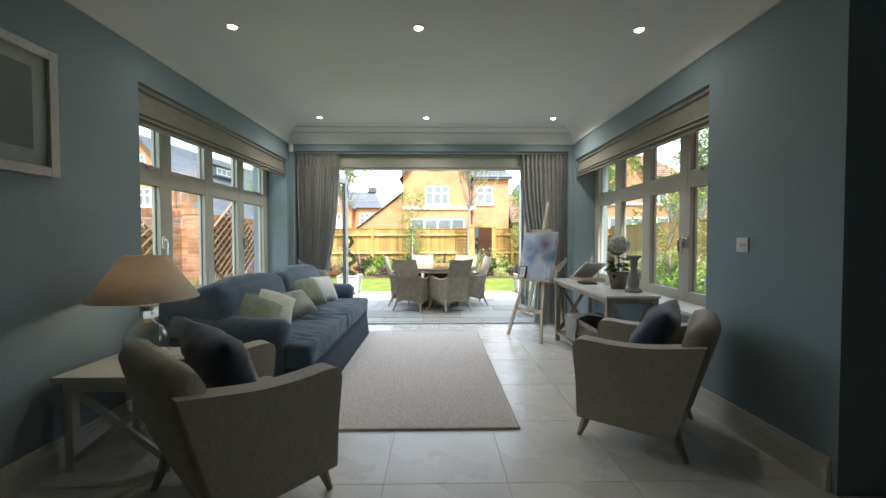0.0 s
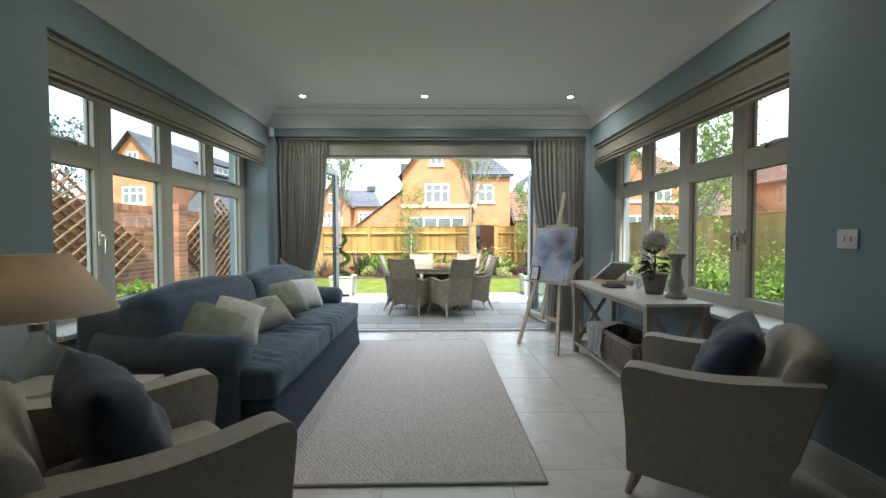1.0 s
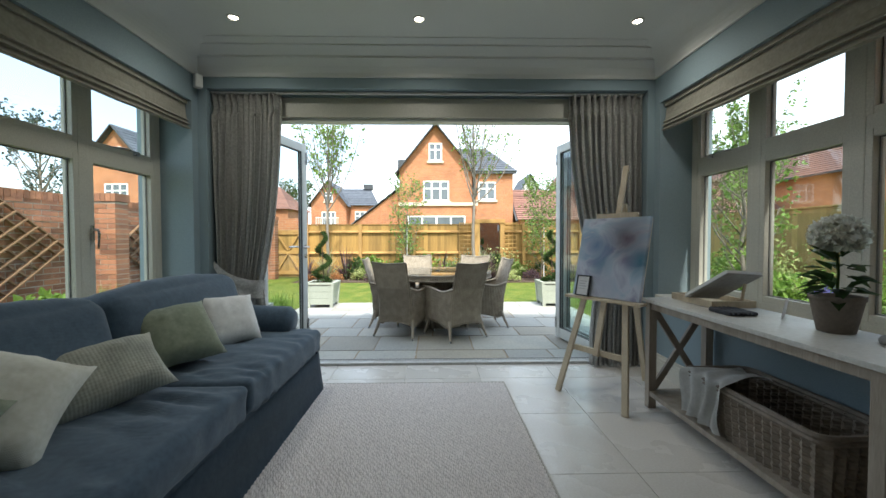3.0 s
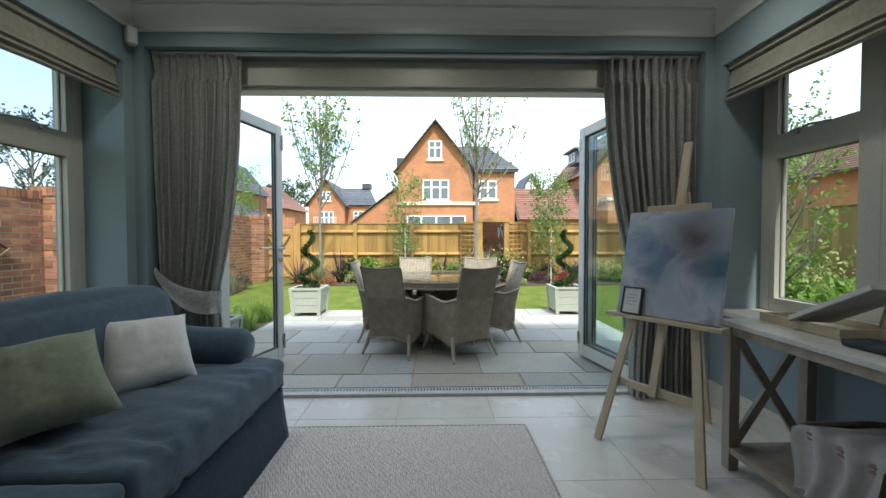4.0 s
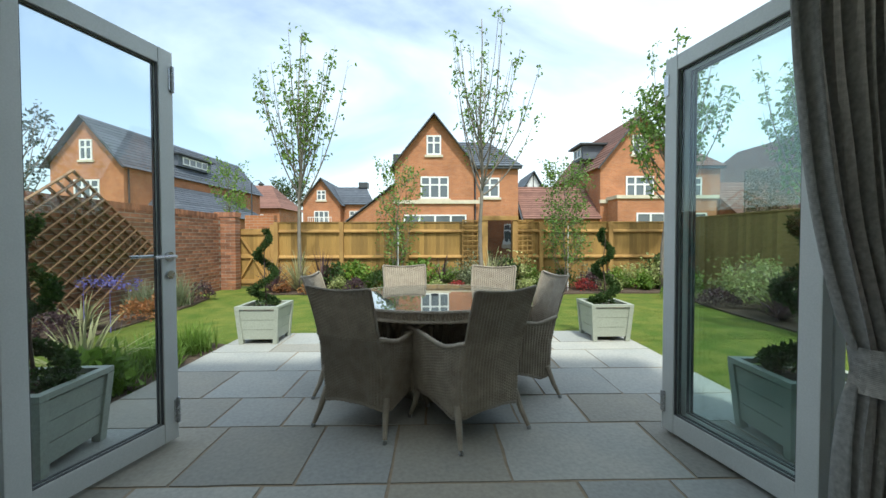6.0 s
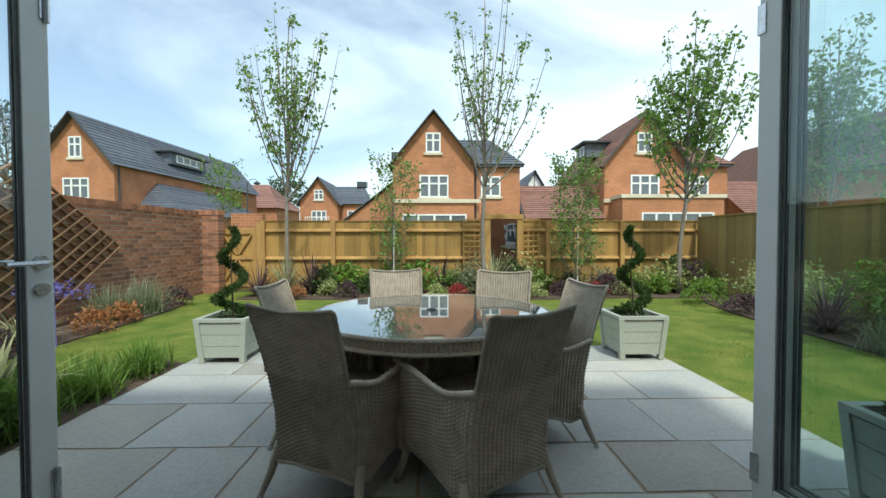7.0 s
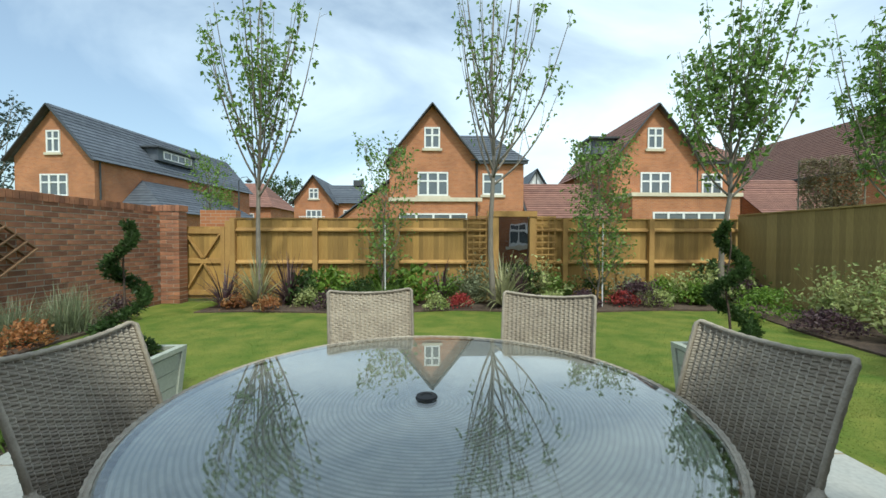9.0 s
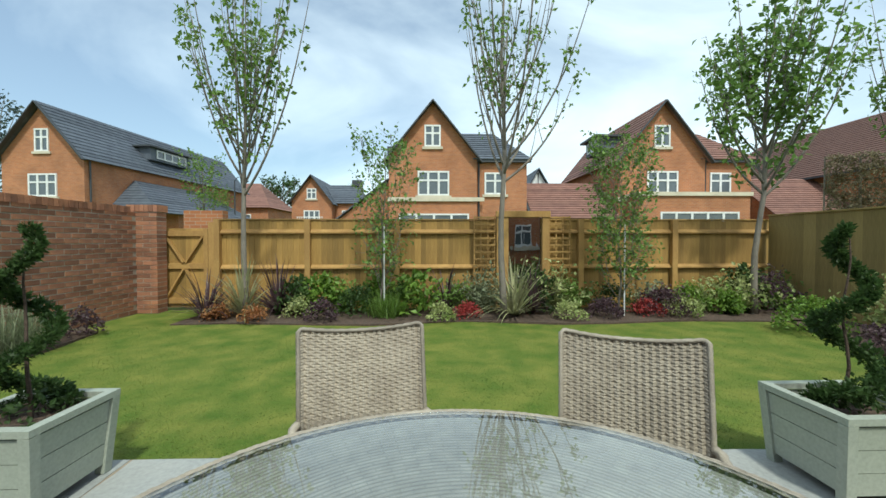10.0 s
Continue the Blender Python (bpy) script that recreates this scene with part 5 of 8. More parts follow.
# ---- armchairs ----
def armchair(at, label):
    """Faces +x in its own frame; the origin is under the middle of the seat."""
    D = lambda x: 0.394 - (0.394 - x) * 0.84
    c = thing("armchair", at, label, "armchair", "oatmeal armchairs")
    bm = nb()
    softbox(bm, D(-0.22), 0.34, -0.27, 0.27, 0.15, 0.34, 0.03, n=10)
    part("seat_frame", bm, ARMF, c, smooth=True)
    bm = nb()
    softbox(bm, D(-0.26), 0.355, -0.255, 0.255, 0.30, 0.44, 0.045, bulge=(0.012, 0, 0.025), wrinkle=0.004, n=16)
    part("seat_cushion", bm, ARMF, c, smooth=True)
    # back: a padded slab that leans and rolls over at the top
    bm = nb()
    n, m_ = 14, 20
    prof = [(-0.2, 0.3), (-0.225, 0.409), (-0.255, 0.518), (-0.285, 0.61), (-0.31, 0.678), (-0.345, 0.724), (-0.4, 0.741), (-0.455, 0.72), (-0.475, 0.673), (-0.455, 0.61), (-0.40, 0.476), (-0.325, 0.3), (-0.25, 0.14), (-0.17, 0.14)]
    rings = []
    for j in range(m_ + 1):
        v = -1 + 2 * j / m_
        crown = 0.035 * (1 - v * v)
        w = 0.35
        edge = (1 - max(0, abs(v) - 0.86) / 0.14 * 0.12)
        row = []
        for x, z in prof:
            k = max(0, (z - 0.3) / 0.5)
            x = D(x)
            cxm, czm = D(-0.34), 0.5
            row.append(bm.verts.new((cxm + (x - cxm) * edge - 0.05 * k * (abs(v) ** 2) * 0 + 0.05 * (abs(v) ** 3) * k, v * w * (0.90 + 0.06 * k), (czm + (z - czm) * edge) + crown * k)))
        rings.append(row)
    for a, b in zip(rings, rings[1:]):
        for i in range(len(prof)):
            bm.faces.new((a[i], a[(i + 1) % len(prof)], b[(i + 1) % len(prof)], b[i]))
    bm.faces.new(rings[0])
    bm.faces.new(rings[-1][::-1])
    part("backrest", bm, ARMF, c, smooth=True)
    for s in (-1, 1):
        # arm panels: top sweeps down and forward, the front edge curves down to the leg
        top = [(-0.4, 0.645), (-0.25, 0.624), (-0.05, 0.600), (0.15, 0.596), (0.3, 0.605), (0.37, 0.600), (0.396, 0.565), (0.391, 0.490), (0.378, 0.392), (0.370, 0.3), (0.366, 0.2), (0.362, 0.14)]
        bot = [(-0.235, 0.13)]
        top = [(D(x), z) for x, z in top]
        bot = [(D(x), z) for x, z in bot]
        top = [(p[0], p[1]) for p in smooth_line([(x, z, 0) for x, z in top], 4)]
        outline = top + bot
        bm = nb()
        prism(bm, outline, "y", min(s * 0.27, s * 0.385), max(s * 0.27, s * 0.385))
        es = [e for e in bm.edges]
        bmesh.ops.bevel(bm, geom=es, offset=0.026, segments=4, affect='EDGES', profile=0.6, clamp_overlap=True)
        arm = part("arm", bm, ARMF, c, smooth=True)
        for f in arm.data.polygons:
            if len(f.vertices) > 8:
                f.use_smooth = False
        for yy in (s * 0.2750, s * 0.3800):
            bm = nb()
            tube(bm, [(0.02 + (x - 0.02) * 0.987, yy, 0.34 + (z - 0.34) * 0.979) for x, z in top[6:]], 0.0036, 6)
            part("piping", bm, PIPE, arm, "thin dark piping")
        for x, dx in ((0.325, 0.04), (-0.13, -0.05)):
            bm = nb()
            tube(bm, [(x, s * 0.30, 0.16), (x + dx * 0.5, s * 0.305, 0.08), (x + dx * 1.2, s * 0.312, 0.0)], [0.030, 0.023, 0.014], 8)
            part("leg", bm, DARKLEG, c)
    return c


armchair(pose(-0.995, 1.805, 0, 0, 0, 48), "oatmeal linen armchair with dark piping and tapered legs")
armchair(pose(1.355, 2.41, 0, 0, 0, 145), "oatmeal linen armchair with dark piping beside the wall")
scatter(-1.0, 1.83, 0.60, 0.46, 0.43, 0.19, 48 - 90, 22, NAVY, "navy blue scatter cushion on the oatmeal armchair", 11, 8)
scatter(1.37, 2.43, 0.60, 0.46, 0.43, 0.19, 145 - 90, 26, NAVY, "navy blue scatter cushion on the oatmeal armchair", 12, -6)

# ---- side table and lamp ----
st = thing("side_table", (-1.64, 2.27, 0), "whitewashed crossed-leg wooden side table", "side table")
bm = nb()
box(bm, -0.30, 0.30, -0.28, 0.28, 0.475, 0.505, 0.006)
part("tabletop", bm, WHITEW, st)
bm = nb()
box(bm, -0.27, 0.27, -0.25, 0.25, 0.42, 0.474, 0.004)
part("apron", bm, WHITEW, st)
for sx in (-1, 1):
    for sy in (-1, 1):
        bm = nb()
        box(bm, sx * 0.245 - 0.022, sx * 0.245 + 0.022, sy * 0.225 - 0.022, sy * 0.225 + 0.022, 0, 0.42, 0.004)
        part("leg", bm, WHITEW, st)
for sy in (-1, 1):
    for k in (-1, 1):
        bm = nb()
        bar(bm, (-0.225 * k, sy * (0.225 + 0.004 * k), 0.06), (0.225 * k, sy * (0.225 + 0.004 * k), 0.41), 0.036, 0.02, (0, 1, 0), 0.003)
        part("cross_brace", bm, WHITEW, st)
lamp = thing("table_lamp", (-1.66, 2.27, 0.506), "clear glass jug lamp with a cream cone shade, lit", "lamp")
bm = nb()
lathe(bm, [(0, 0.004), (0.085, 0.004), (0.10, 0.02), (0.115, 0.08), (0.11, 0.14), (0.085, 0.19), (0.045, 0.225), (0.03, 0.25), (0.03, 0.29), (0.026, 0.29), (0.026, 0.25), (0.04, 0.222), (0.08, 0.186), (0.105, 0.138), (0.11, 0.08), (0.095, 0.024), (0, 0.012)], 40)
jug = part("glass_base", bm, glass_mat("clear_lamp_glass", (0.985, 0.995, 0.99)), lamp, "clear glass jug base", smooth=True)
jug.visible_shadow = False
bm = nb()
tube(bm, [(0.03, 0, 0.27), (0.09, 0.0, 0.26), (0.13, 0, 0.21), (0.112, 0, 0.14)], 0.007, 8)
gh = part("glass_handle", bm, GLASS, lamp, "clear glass loop handle", smooth=True)
bm = nb()
lathe(bm, [(0, 0.285), (0.034, 0.285), (0.034, 0.315), (0.018, 0.32), (0.018, 0.40), (0, 0.40)], 20)
part("fitting", bm, STEEL, lamp)
bm = nb()
lathe(bm, [(0.265, 0.355), (0.105, 0.60), (0.102, 0.60), (0.262, 0.355), (0.265, 0.355)], 56)
SHADE = woven("cream_shade_linen", (0.70, 0.65, 0.54), (0.64, 0.59, 0.48), pitch=0.002, axes=("X", "Z"))
sn, sl = SHADE.node_tree.nodes, SHADE.node_tree.links
stl = sn.new("ShaderNodeBsdfTranslucent")
stl.inputs["Color"].default_value = (0.62, 0.50, 0.33, 1)
smx = sn.new("ShaderNodeMixShader")
smx.inputs["Fac"].default_value = 0.4
sl.new(sn["Principled BSDF"].outputs["BSDF"], smx.inputs[1])
sl.new(stl.outputs["BSDF"], smx.inputs[2])
sl.new(smx.outputs["Shader"], sn["Material Output"].inputs["Surface"])
part("shade", bm, SHADE, lamp, "cream linen cone shade", smooth=True)
bulb = new("lamp_bulb", bpy.data.lights.new("lamp_bulb", "POINT"))
bulb.data.energy, bulb.data.color, bulb.data.shadow_soft_size = 0.24, (1.0, 0.84, 0.64), 0.03
bulb.location = (-1.66, 2.27, 0.506 + 0.46)

# ---- picture on the wall ----
pic = thing("framed_picture", (XL + 0.003, 1.77, 1.515), "white-framed dark landscape picture with a pale mount", "picture")
bm = nb()
W_, H_ = 0.62, 0.63
for (a, b, c_, d) in ((-W_ / 2, -W_ / 2 + 0.045, 0, H_), (W_ / 2 - 0.045, W_ / 2, 0, H_), (-W_ / 2 + 0.045, W_ / 2 - 0.045, 0, 0.045), (-W_ / 2 + 0.045, W_ / 2 - 0.045, H_ - 0.045, H_)):
    box(bm, 0, 0.035, a, b, c_, d, 0.004)
part("picture_frame", bm, mat("silvered_white_frame", (0.50, 0.50, 0.48), (0.42, 0.42, 0.40), scale=12, rough=0.35, spec=0.7), pic)
bm = nb()
box(bm, 0.002, 0.012, -W_ / 2 + 0.046, W_ / 2 - 0.046, 0.046, H_ - 0.046)
part("mount", bm, mat("pale_grey_mount", (0.42, 0.44, 0.42), scale=4, rough=0.8), pic)
bm = nb()
box(bm, 0.012, 0.016, -W_ / 2 + 0.115, W_ / 2 - 0.115, 0.125, H_ - 0.11)
part("print", bm, mat("dark_landscape_print", (0.06, 0.075, 0.08), (0.16, 0.17, 0.16), scale=3.5, rough=0.4, bump=0, stretch=(1, 0.5, 2), mottled=0.8), pic)
bm = nb()
box(bm, 0.022, 0.025, -W_ / 2 + 0.046, W_ / 2 - 0.046, 0.046, H_ - 0.046)
gp = part("glazing", bm, GLASS, pic)
gp.visible_shadow = False

sw = thing("light_switch", (XR - 0.001, 2.357, 1.115), "white plastic double light switch", "switch")
bm = nb()
box(bm, -0.008, 0, -0.045, 0.045, 0, 0.088, 0.003)
part("plate", bm, PLASTIC, sw)
for y in (-0.014, 0.014):
    bm = nb()
    box(bm, -0.013, -0.0082, y - 0.006, y + 0.006, 0.033, 0.055, 0.002)
    part("rocker", bm, PLASTIC, sw)
bm = nb()
softbox(bm, -0.028, 0.028, -0.03, 0.03, -0.055, 0.055, 0.012, n=6)
solid("alarm_sensor", bm, PLASTIC, "small white motion sensor in the wall corner", "sensor", at=pose(-1.925, 5.27, 2.405, 0, 0, -35), smooth=True)

# ---- downlights ----
GLOW = bpy.data.materials.new("lamp_glow")
GLOW.use_nodes = True
GLOW.node_tree.nodes["Principled BSDF"].inputs["Emission Color"].default_value = (1.0, 0.88, 0.72, 1)
GLOW.node_tree.nodes["Principled BSDF"].inputs["Emission Strength"].default_value = 6.0
for y in (4.80, 2.77):
    for x in (-1.40, -0.12, 1.42):
        d = thing("downlight", (x, y, ZC), "small lit recessed ceiling downlight with a white rim", "downlight", "ceiling downlights")
        bm = nb()
        lathe(bm, [(0.028, -0.001), (0.044, -0.001), (0.044, -0.006), (0.034, -0.008), (0.028, -0.001)], 24)
        part("rim", bm, PLASTIC, d)
        bm = nb()
        lathe(bm, [(0, -0.003), (0.027, -0.003), (0.027, -0.0015), (0, -0.0015)], 24)
        part("lamp", bm, GLOW, d)

# ---- roman blinds ----
def blind(x, out, label):
    b = thing("roman_blind", (x, 0, 0), label, "blind", "roman blinds over the side windows")
    y0, y1 = REC0 + 0.012, REC1 - 0.012
    bm = nb()
    box(bm, -0.02, 0.02, y0, y1, RECZ - 0.035, RECZ - 0.002, 0.003)
    part("headrail", bm, BLIND, b)
    prof = [(0.0, RECZ - 0.02), (-0.006, 2.12), (-0.014, 2.07), (-0.03, 2.05), (-0.012, 2.045), (-0.02, 2.03), (-0.04, 2.01), (-0.015, 2.006), (-0.02, 1.995), (-0.048, 1.968), (-0.014, 1.966), (0.01, 1.985), (0.012, RECZ - 0.03)]
    bm = nb()
    n = 40
    rings = [[bm.verts.new((out * u * (1 + 0.15 * noise.noise((k * 0.3, z * 9, 0))), y0 + (y1 - y0) * k / n, z + 0.006 * noise.noise((k * 0.17, z * 5, 7)) + 0.05 * (k / n) * (2.25 - z) / 0.28)) for u, z in prof] for k in range(n + 1)]
    for a, c in zip(rings, rings[1:]):
        for i in range(len(prof)):
            bm.faces.new((a[i], a[(i + 1) % len(prof)], c[(i + 1) % len(prof)], c[i]))
    bm.faces.new(rings[0])
    bm.faces.new(rings[-1][::-1])
    part("folded_cloth", bm, BLIND, b)


blind(XL - 0.045, -1, "taupe linen roman blind drawn up in folds")
blind(XR + 0.045, 1, "taupe linen roman blind drawn up in folds")

# ---- curtains ----
def curtain(x_out, x_in, s, tie_z, tie_out, tie_in, low_in, label):
    """A pleated curtain held by a tieback. s: +1 where the opening lies towards +x."""
    c = thing("curtain", (0, 5.425, 0), label, "curtain", "curtains of the garden doors")
    bm = nb()
    nz, nu, folds = 60, 150, 11
    rows_ = []
    for j in range(nz + 1):
        z = 0.012 + (2.355 - 0.012) * j / nz
        if z > tie_z:
            t = (z - tie_z) / (2.355 - tie_z)
            k = 1 - (1 - t) ** 2.2
            a, b = tie_out + (x_out - tie_out) * k, tie_in + (x_in - tie_in) * k
        else:
            t = 1 - z / tie_z
            k = min(1, t * 1.6) ** 0.6
            a, b = tie_out + (x_out - tie_out) * k * 0.8, tie_in + (low_in - tie_in) * k
        depth = 0.042 if z < 2.16 else 0.042 - 0.030 * min(1, (z - 2.16) / 0.05)
        if z > 2.24:
            depth = 0.012 + 0.022 * (z - 2.24) / 0.11
        near_tie = math.exp(-((z - tie_z) / 0.10) ** 2)
        row = []
        for i in range(nu + 1):
            u = i / nu
            ph = u * folds * 2 * math.pi
            f = math.sin(ph + 0.5 * noise.noise((u * 5, z * 0.8, 1)) * 2) + 0.35 * math.sin(2.3 * ph + z * 1.5)
            x = a + (b - a) * u + 0.008 * math.sin(ph * 2 + 1)
            y = -depth * f * (1 - 0.45 * near_tie) - 0.03 * near_tie * math.sin(math.pi * u) + 0.006 * noise.noise((u * 9, z * 3, 5))
            row.append(bm.verts.new((x, y, z)))
        rows_.append(row)
    for r0, r1 in zip(rows_, rows_[1:]):
        for i in range(nu):
            bm.faces.new((r0[i], r0[i + 1], r1[i + 1], r1[i]))
    bmesh.ops.solidify(bm, geom=bm.faces[:], thickness=0.006)
    part("cloth", bm, CURT, c, smooth=True)
    # tieback: a stiff crescent band
    bm = nb()
    n = 28
    rr = []
    for i in range(n + 1):
        t = i / n
        x = tie_out - s * 0.015 + (tie_in + s * 0.035 - tie_out) * t
        y = -0.058 - 0.034 * math.sin(math.pi * t) + 0.09 * max(0.0, (t - 0.9) / 0.1) ** 1.5
        zc = tie_z - 0.02 + 0.21 * (1 - t) ** 2.2
        h = 0.034 + 0.042 * min(1.0, t * 1.7)
        rr.append((bm.verts.new((x, y, zc - h)), bm.verts.new((x, y - 0.012, zc)), bm.verts.new((x, y, zc + h))))
    for a, b in zip(rr, rr[1:]):
        bm.faces.new((a[0], b[0], b[1], a[1]))
        bm.faces.new((a[1], b[1], b[2], a[2]))
    bmesh.ops.solidify(bm, geom=bm.faces[:], thickness=0.01)
    part("tieback", bm, CURT, c, "stiffened matching tieback", smooth=True)


curtain(-1.885, -1.325, 1, 0.72, -1.86, -1.505, -1.46, "stone striped pinch-pleat curtain held by a tieback")
curtain(1.785, 1.15, -1, 0.72, 1.77, 1.41, 1.36, "stone striped pinch-pleat curtain held by a tieback")
bm = nb()
box(bm, -1.90, 1.79, 5.40, 5.43, 2.357, 2.372, 0.003)
solid("curtain_track", bm, WHITEP, "slim white curtain track under the beam", "curtain track")

# ---- easel and painting ----
ez = Matrix.Translation((1.04, 4.665, 0)) @ Matrix.Rotation(math.atan2(-0.84, 0.545), 4, 'Z')
easel = thing("easel", ez, "pale beech studio easel standing on the tiles", "easel")
B = lambda z: 0.24 * z
for s in (-1, 1):
    bm = nb()
    bar(bm, (s * 0.265, 0, 0), (s * 0.075, B(1.26), 1.26), 0.042, 0.02, (0, 1, 0), 0.003)
    part("front_leg", bm, PINE, easel)
bm = nb()
bar(bm, (0, B(0.31) - 0.004, 0.31), (0, B(1.66) + 0.03, 1.66), 0.04, 0.02, (0, 1, 0), 0.003)
part("mast", bm, PINE, easel)
bm = nb()
bar(bm, (0, 0.40, 1.38), (0, 0.72, 0.0), 0.04, 0.02, (0, 1, 0), 0.003)
part("rear_leg", bm, PINE, easel)
bm = nb()
box(bm, -0.285, 0.30, B(0.71) - 0.075, B(0.71) + 0.015, 0.69, 0.71, 0.003)
part("ledge", bm, PINE, easel)
bm = nb()
box(bm, -0.215, 0.215, B(0.33) + 0.012, B(0.33) + 0.034, 0.31, 0.35, 0.003)
part("cross_rail", bm, PINE, easel)
bm = nb()
box(bm, -0.16, 0.16, B(1.26) + 0.0, B(1.26) + 0.022, 1.275, 1.31, 0.003)
part("top_clamp", bm, PINE, easel)
cv = ez @ Matrix.Translation((0.02, B(0.712) - 0.034, 0.712)) @ Matrix.Rotation(radians(-13.5), 4, 'X')
canvas = thing("painting", cv, "abstract blue, grey and violet canvas on the easel", "painting")
PAINT = bpy.data.materials.new("abstract_oil")
PAINT.use_nodes = True
pn, pl = PAINT.node_tree.nodes, PAINT.node_tree.links
pco = pn.new("ShaderNodeTexCoord")
pno = pn.new("ShaderNodeTexNoise")
pno.inputs["Scale"].default_value, pno.inputs["Detail"].default_value, pno.inputs["Distortion"].default_value = 4.2, 4, 1.2
pl.new(pco.outputs["Object"], pno.inputs["Vector"])
prp = pn.new("ShaderNodeValToRGB")
cr = prp.color_ramp
cr.elements[0].position, cr.elements[0].color = 0.24, (0.130, 0.138, 0.243, 1)
cr.elements[1].position, cr.elements[1].color = 0.80, (0.097, 0.243, 0.324, 1)
for pos, col in ((0.36, (0.243, 0.243, 0.340, 1)), (0.46, (0.446, 0.470, 0.535, 1)), (0.54, (0.340, 0.421, 0.502, 1)), (0.62, (0.275, 0.365, 0.470, 1)), (0.70, (0.486, 0.486, 0.486, 1))):
    e = cr.elements.new(pos)
    e.color = col
pl.new(pno.outputs["Fac"], prp.inputs["Fac"])
src = prp.outputs["Color"]
for px, pz, ps, pc in ((0.10, 0.42, 4.4, (0.06, 0.035, 0.055, 1)), (0.21, 0.27, 8.0, (0.012, 0.11, 0.17, 1)), (-0.12, 0.36, 6.0, (0.09, 0.16, 0.27, 1)), (-0.06, 0.22, 9.0, (0.03, 0.14, 0.21, 1)), (0.0, 0.10, 5.0, (0.33, 0.35, 0.42, 1))):
    pm = pn.new("ShaderNodeMapping")
    pm.inputs["Location"].default_value, pm.inputs["Scale"].default_value = (-(px + 0.08) * ps, -0.07 * ps, -(pz + 0.08) * ps), (ps, ps, ps)
    pd = pn.new("ShaderNodeMixRGB")
    pd.blend_type = "ADD"
    pd.inputs["Fac"].default_value = 0.16
    pl.new(pco.outputs["Object"], pd.inputs["Color1"])
    pl.new(pno.outputs["Color"], pd.inputs["Color2"])
    pl.new(pd.outputs["Color"], pm.inputs["Vector"])
    pg = pn.new("ShaderNodeTexGradient")
    pg.gradient_type = "SPHERICAL"
    pl.new(pm.outputs["Vector"], pg.inputs["Vector"])
    px_ = pn.new("ShaderNodeMixRGB")
    px_.inputs["Color2"].default_value = pc
    pl.new(pg.outputs["Fac"], px_.inputs["Fac"])
    pl.new(src, px_.inputs["Color1"])
    src = px_.outputs["Color"]
pl.new(src, pn["Principled BSDF"].inputs["Base Color"])
pn["Principled BSDF"].inputs["Roughness"].default_value = 0.45
bm = nb()
box(bm, -0.255, 0.255, -0.012, 0.018, 0, 0.575, 0.003)
part("canvas", bm, PAINT, canvas)
for x0, x1, z0, z1 in ((-0.25, -0.215, 0.005, 0.57), (0.215, 0.25, 0.005, 0.57), (-0.213, 0.213, 0.005, 0.04), (-0.213, 0.213, 0.535, 0.57)):
    bm = nb()
    box(bm, x0, x1, 0.0185, 0.034, z0, z1, 0.002)
    part("stretcher_bar", bm, PINE, canvas, "pale wooden stretcher bar")
card = thing("framed_card", ez @ Matrix.Translation((-0.145, B(0.712) - 0.062, 0.712)) @ Matrix.Rotation(radians(-13.5), 4, 'X'), "small black-framed notice card on the easel ledge", "framed card")
bm = nb()
for q in ((-0.055, -0.047, 0, 0.15), (0.047, 0.055, 0, 0.15), (-0.047, 0.047, 0, 0.008), (-0.047, 0.047, 0.142, 0.15)):
    box(bm, q[0], q[1], -0.008, 0.008, q[2], q[3], 0.001)
part("card_frame", bm, DARK, card)
bm = nb()
box(bm, -0.047, 0.047, -0.003, 0.004, 0.008, 0.142)
cd = part("card", bm, WHITEC, card)
for k in range(4):
    bm = nb()
    box(bm, -0.03, 0.03 - 0.012 * (k % 2), -0.0042, -0.003, 0.105 - k * 0.018, 0.110 - k * 0.018)
    part("text_bar", bm, mat("grey_print", (0.45, 0.45, 0.45), rough=0.9), cd) if k == 0 else part("text_bar", bm, bpy.data.materials["grey_print"], cd)

# ---- console table and what stands on it ----
CX0, CX1, CY0, CY1, CZ = 1.40, 1.835, 3.20, 4.62, 0.728
con = thing("console_table", (0, 0, 0), "limed oak console table with crossed ends and a pale top", "console table")
bm = nb()
box(bm, CX0 - 0.015, CX1, CY0 - 0.02, CY1 + 0.02, CZ - 0.022, CZ, 0.004)
part("top", bm, WHITEW, con)
bm = nb()
box(bm, CX0 + 0.01, CX1 - 0.02, CY0 + 0.01, CY1 - 0.01, CZ - 0.068, CZ - 0.0225, 0.003)
part("apron", bm, LIMED, con)
for x in (CX0, CX1 - 0.055):
    for y in (CY0, CY1 - 0.055):
        bm = nb()
        box(bm, x, x + 0.05, y, y + 0.05, 0, CZ - 0.0228, 0.004)
        part("leg", bm, LIMED, con)
bm = nb()
box(bm, CX0 + 0.005, CX1 - 0.01, CY0 + 0.005, CY1 - 0.01, 0.085, 0.115, 0.004)
part("shelf", bm, LIMED, con)
for y in (CY0 + 0.025, CY1 - 0.03):
    for k in (0, 1):
        bm = nb()
        a, b = (CX0 + 0.05, CX1 - 0.055) if k else (CX1 - 0.055, CX0 + 0.05)
        bar(bm, (a, y + 0.003 * k, 0.13), (b, y + 0.003 * k, CZ - 0.08), 0.04, 0.022, (0, 1, 0), 0.003)
        part("cross_brace", bm, LIMED, con)

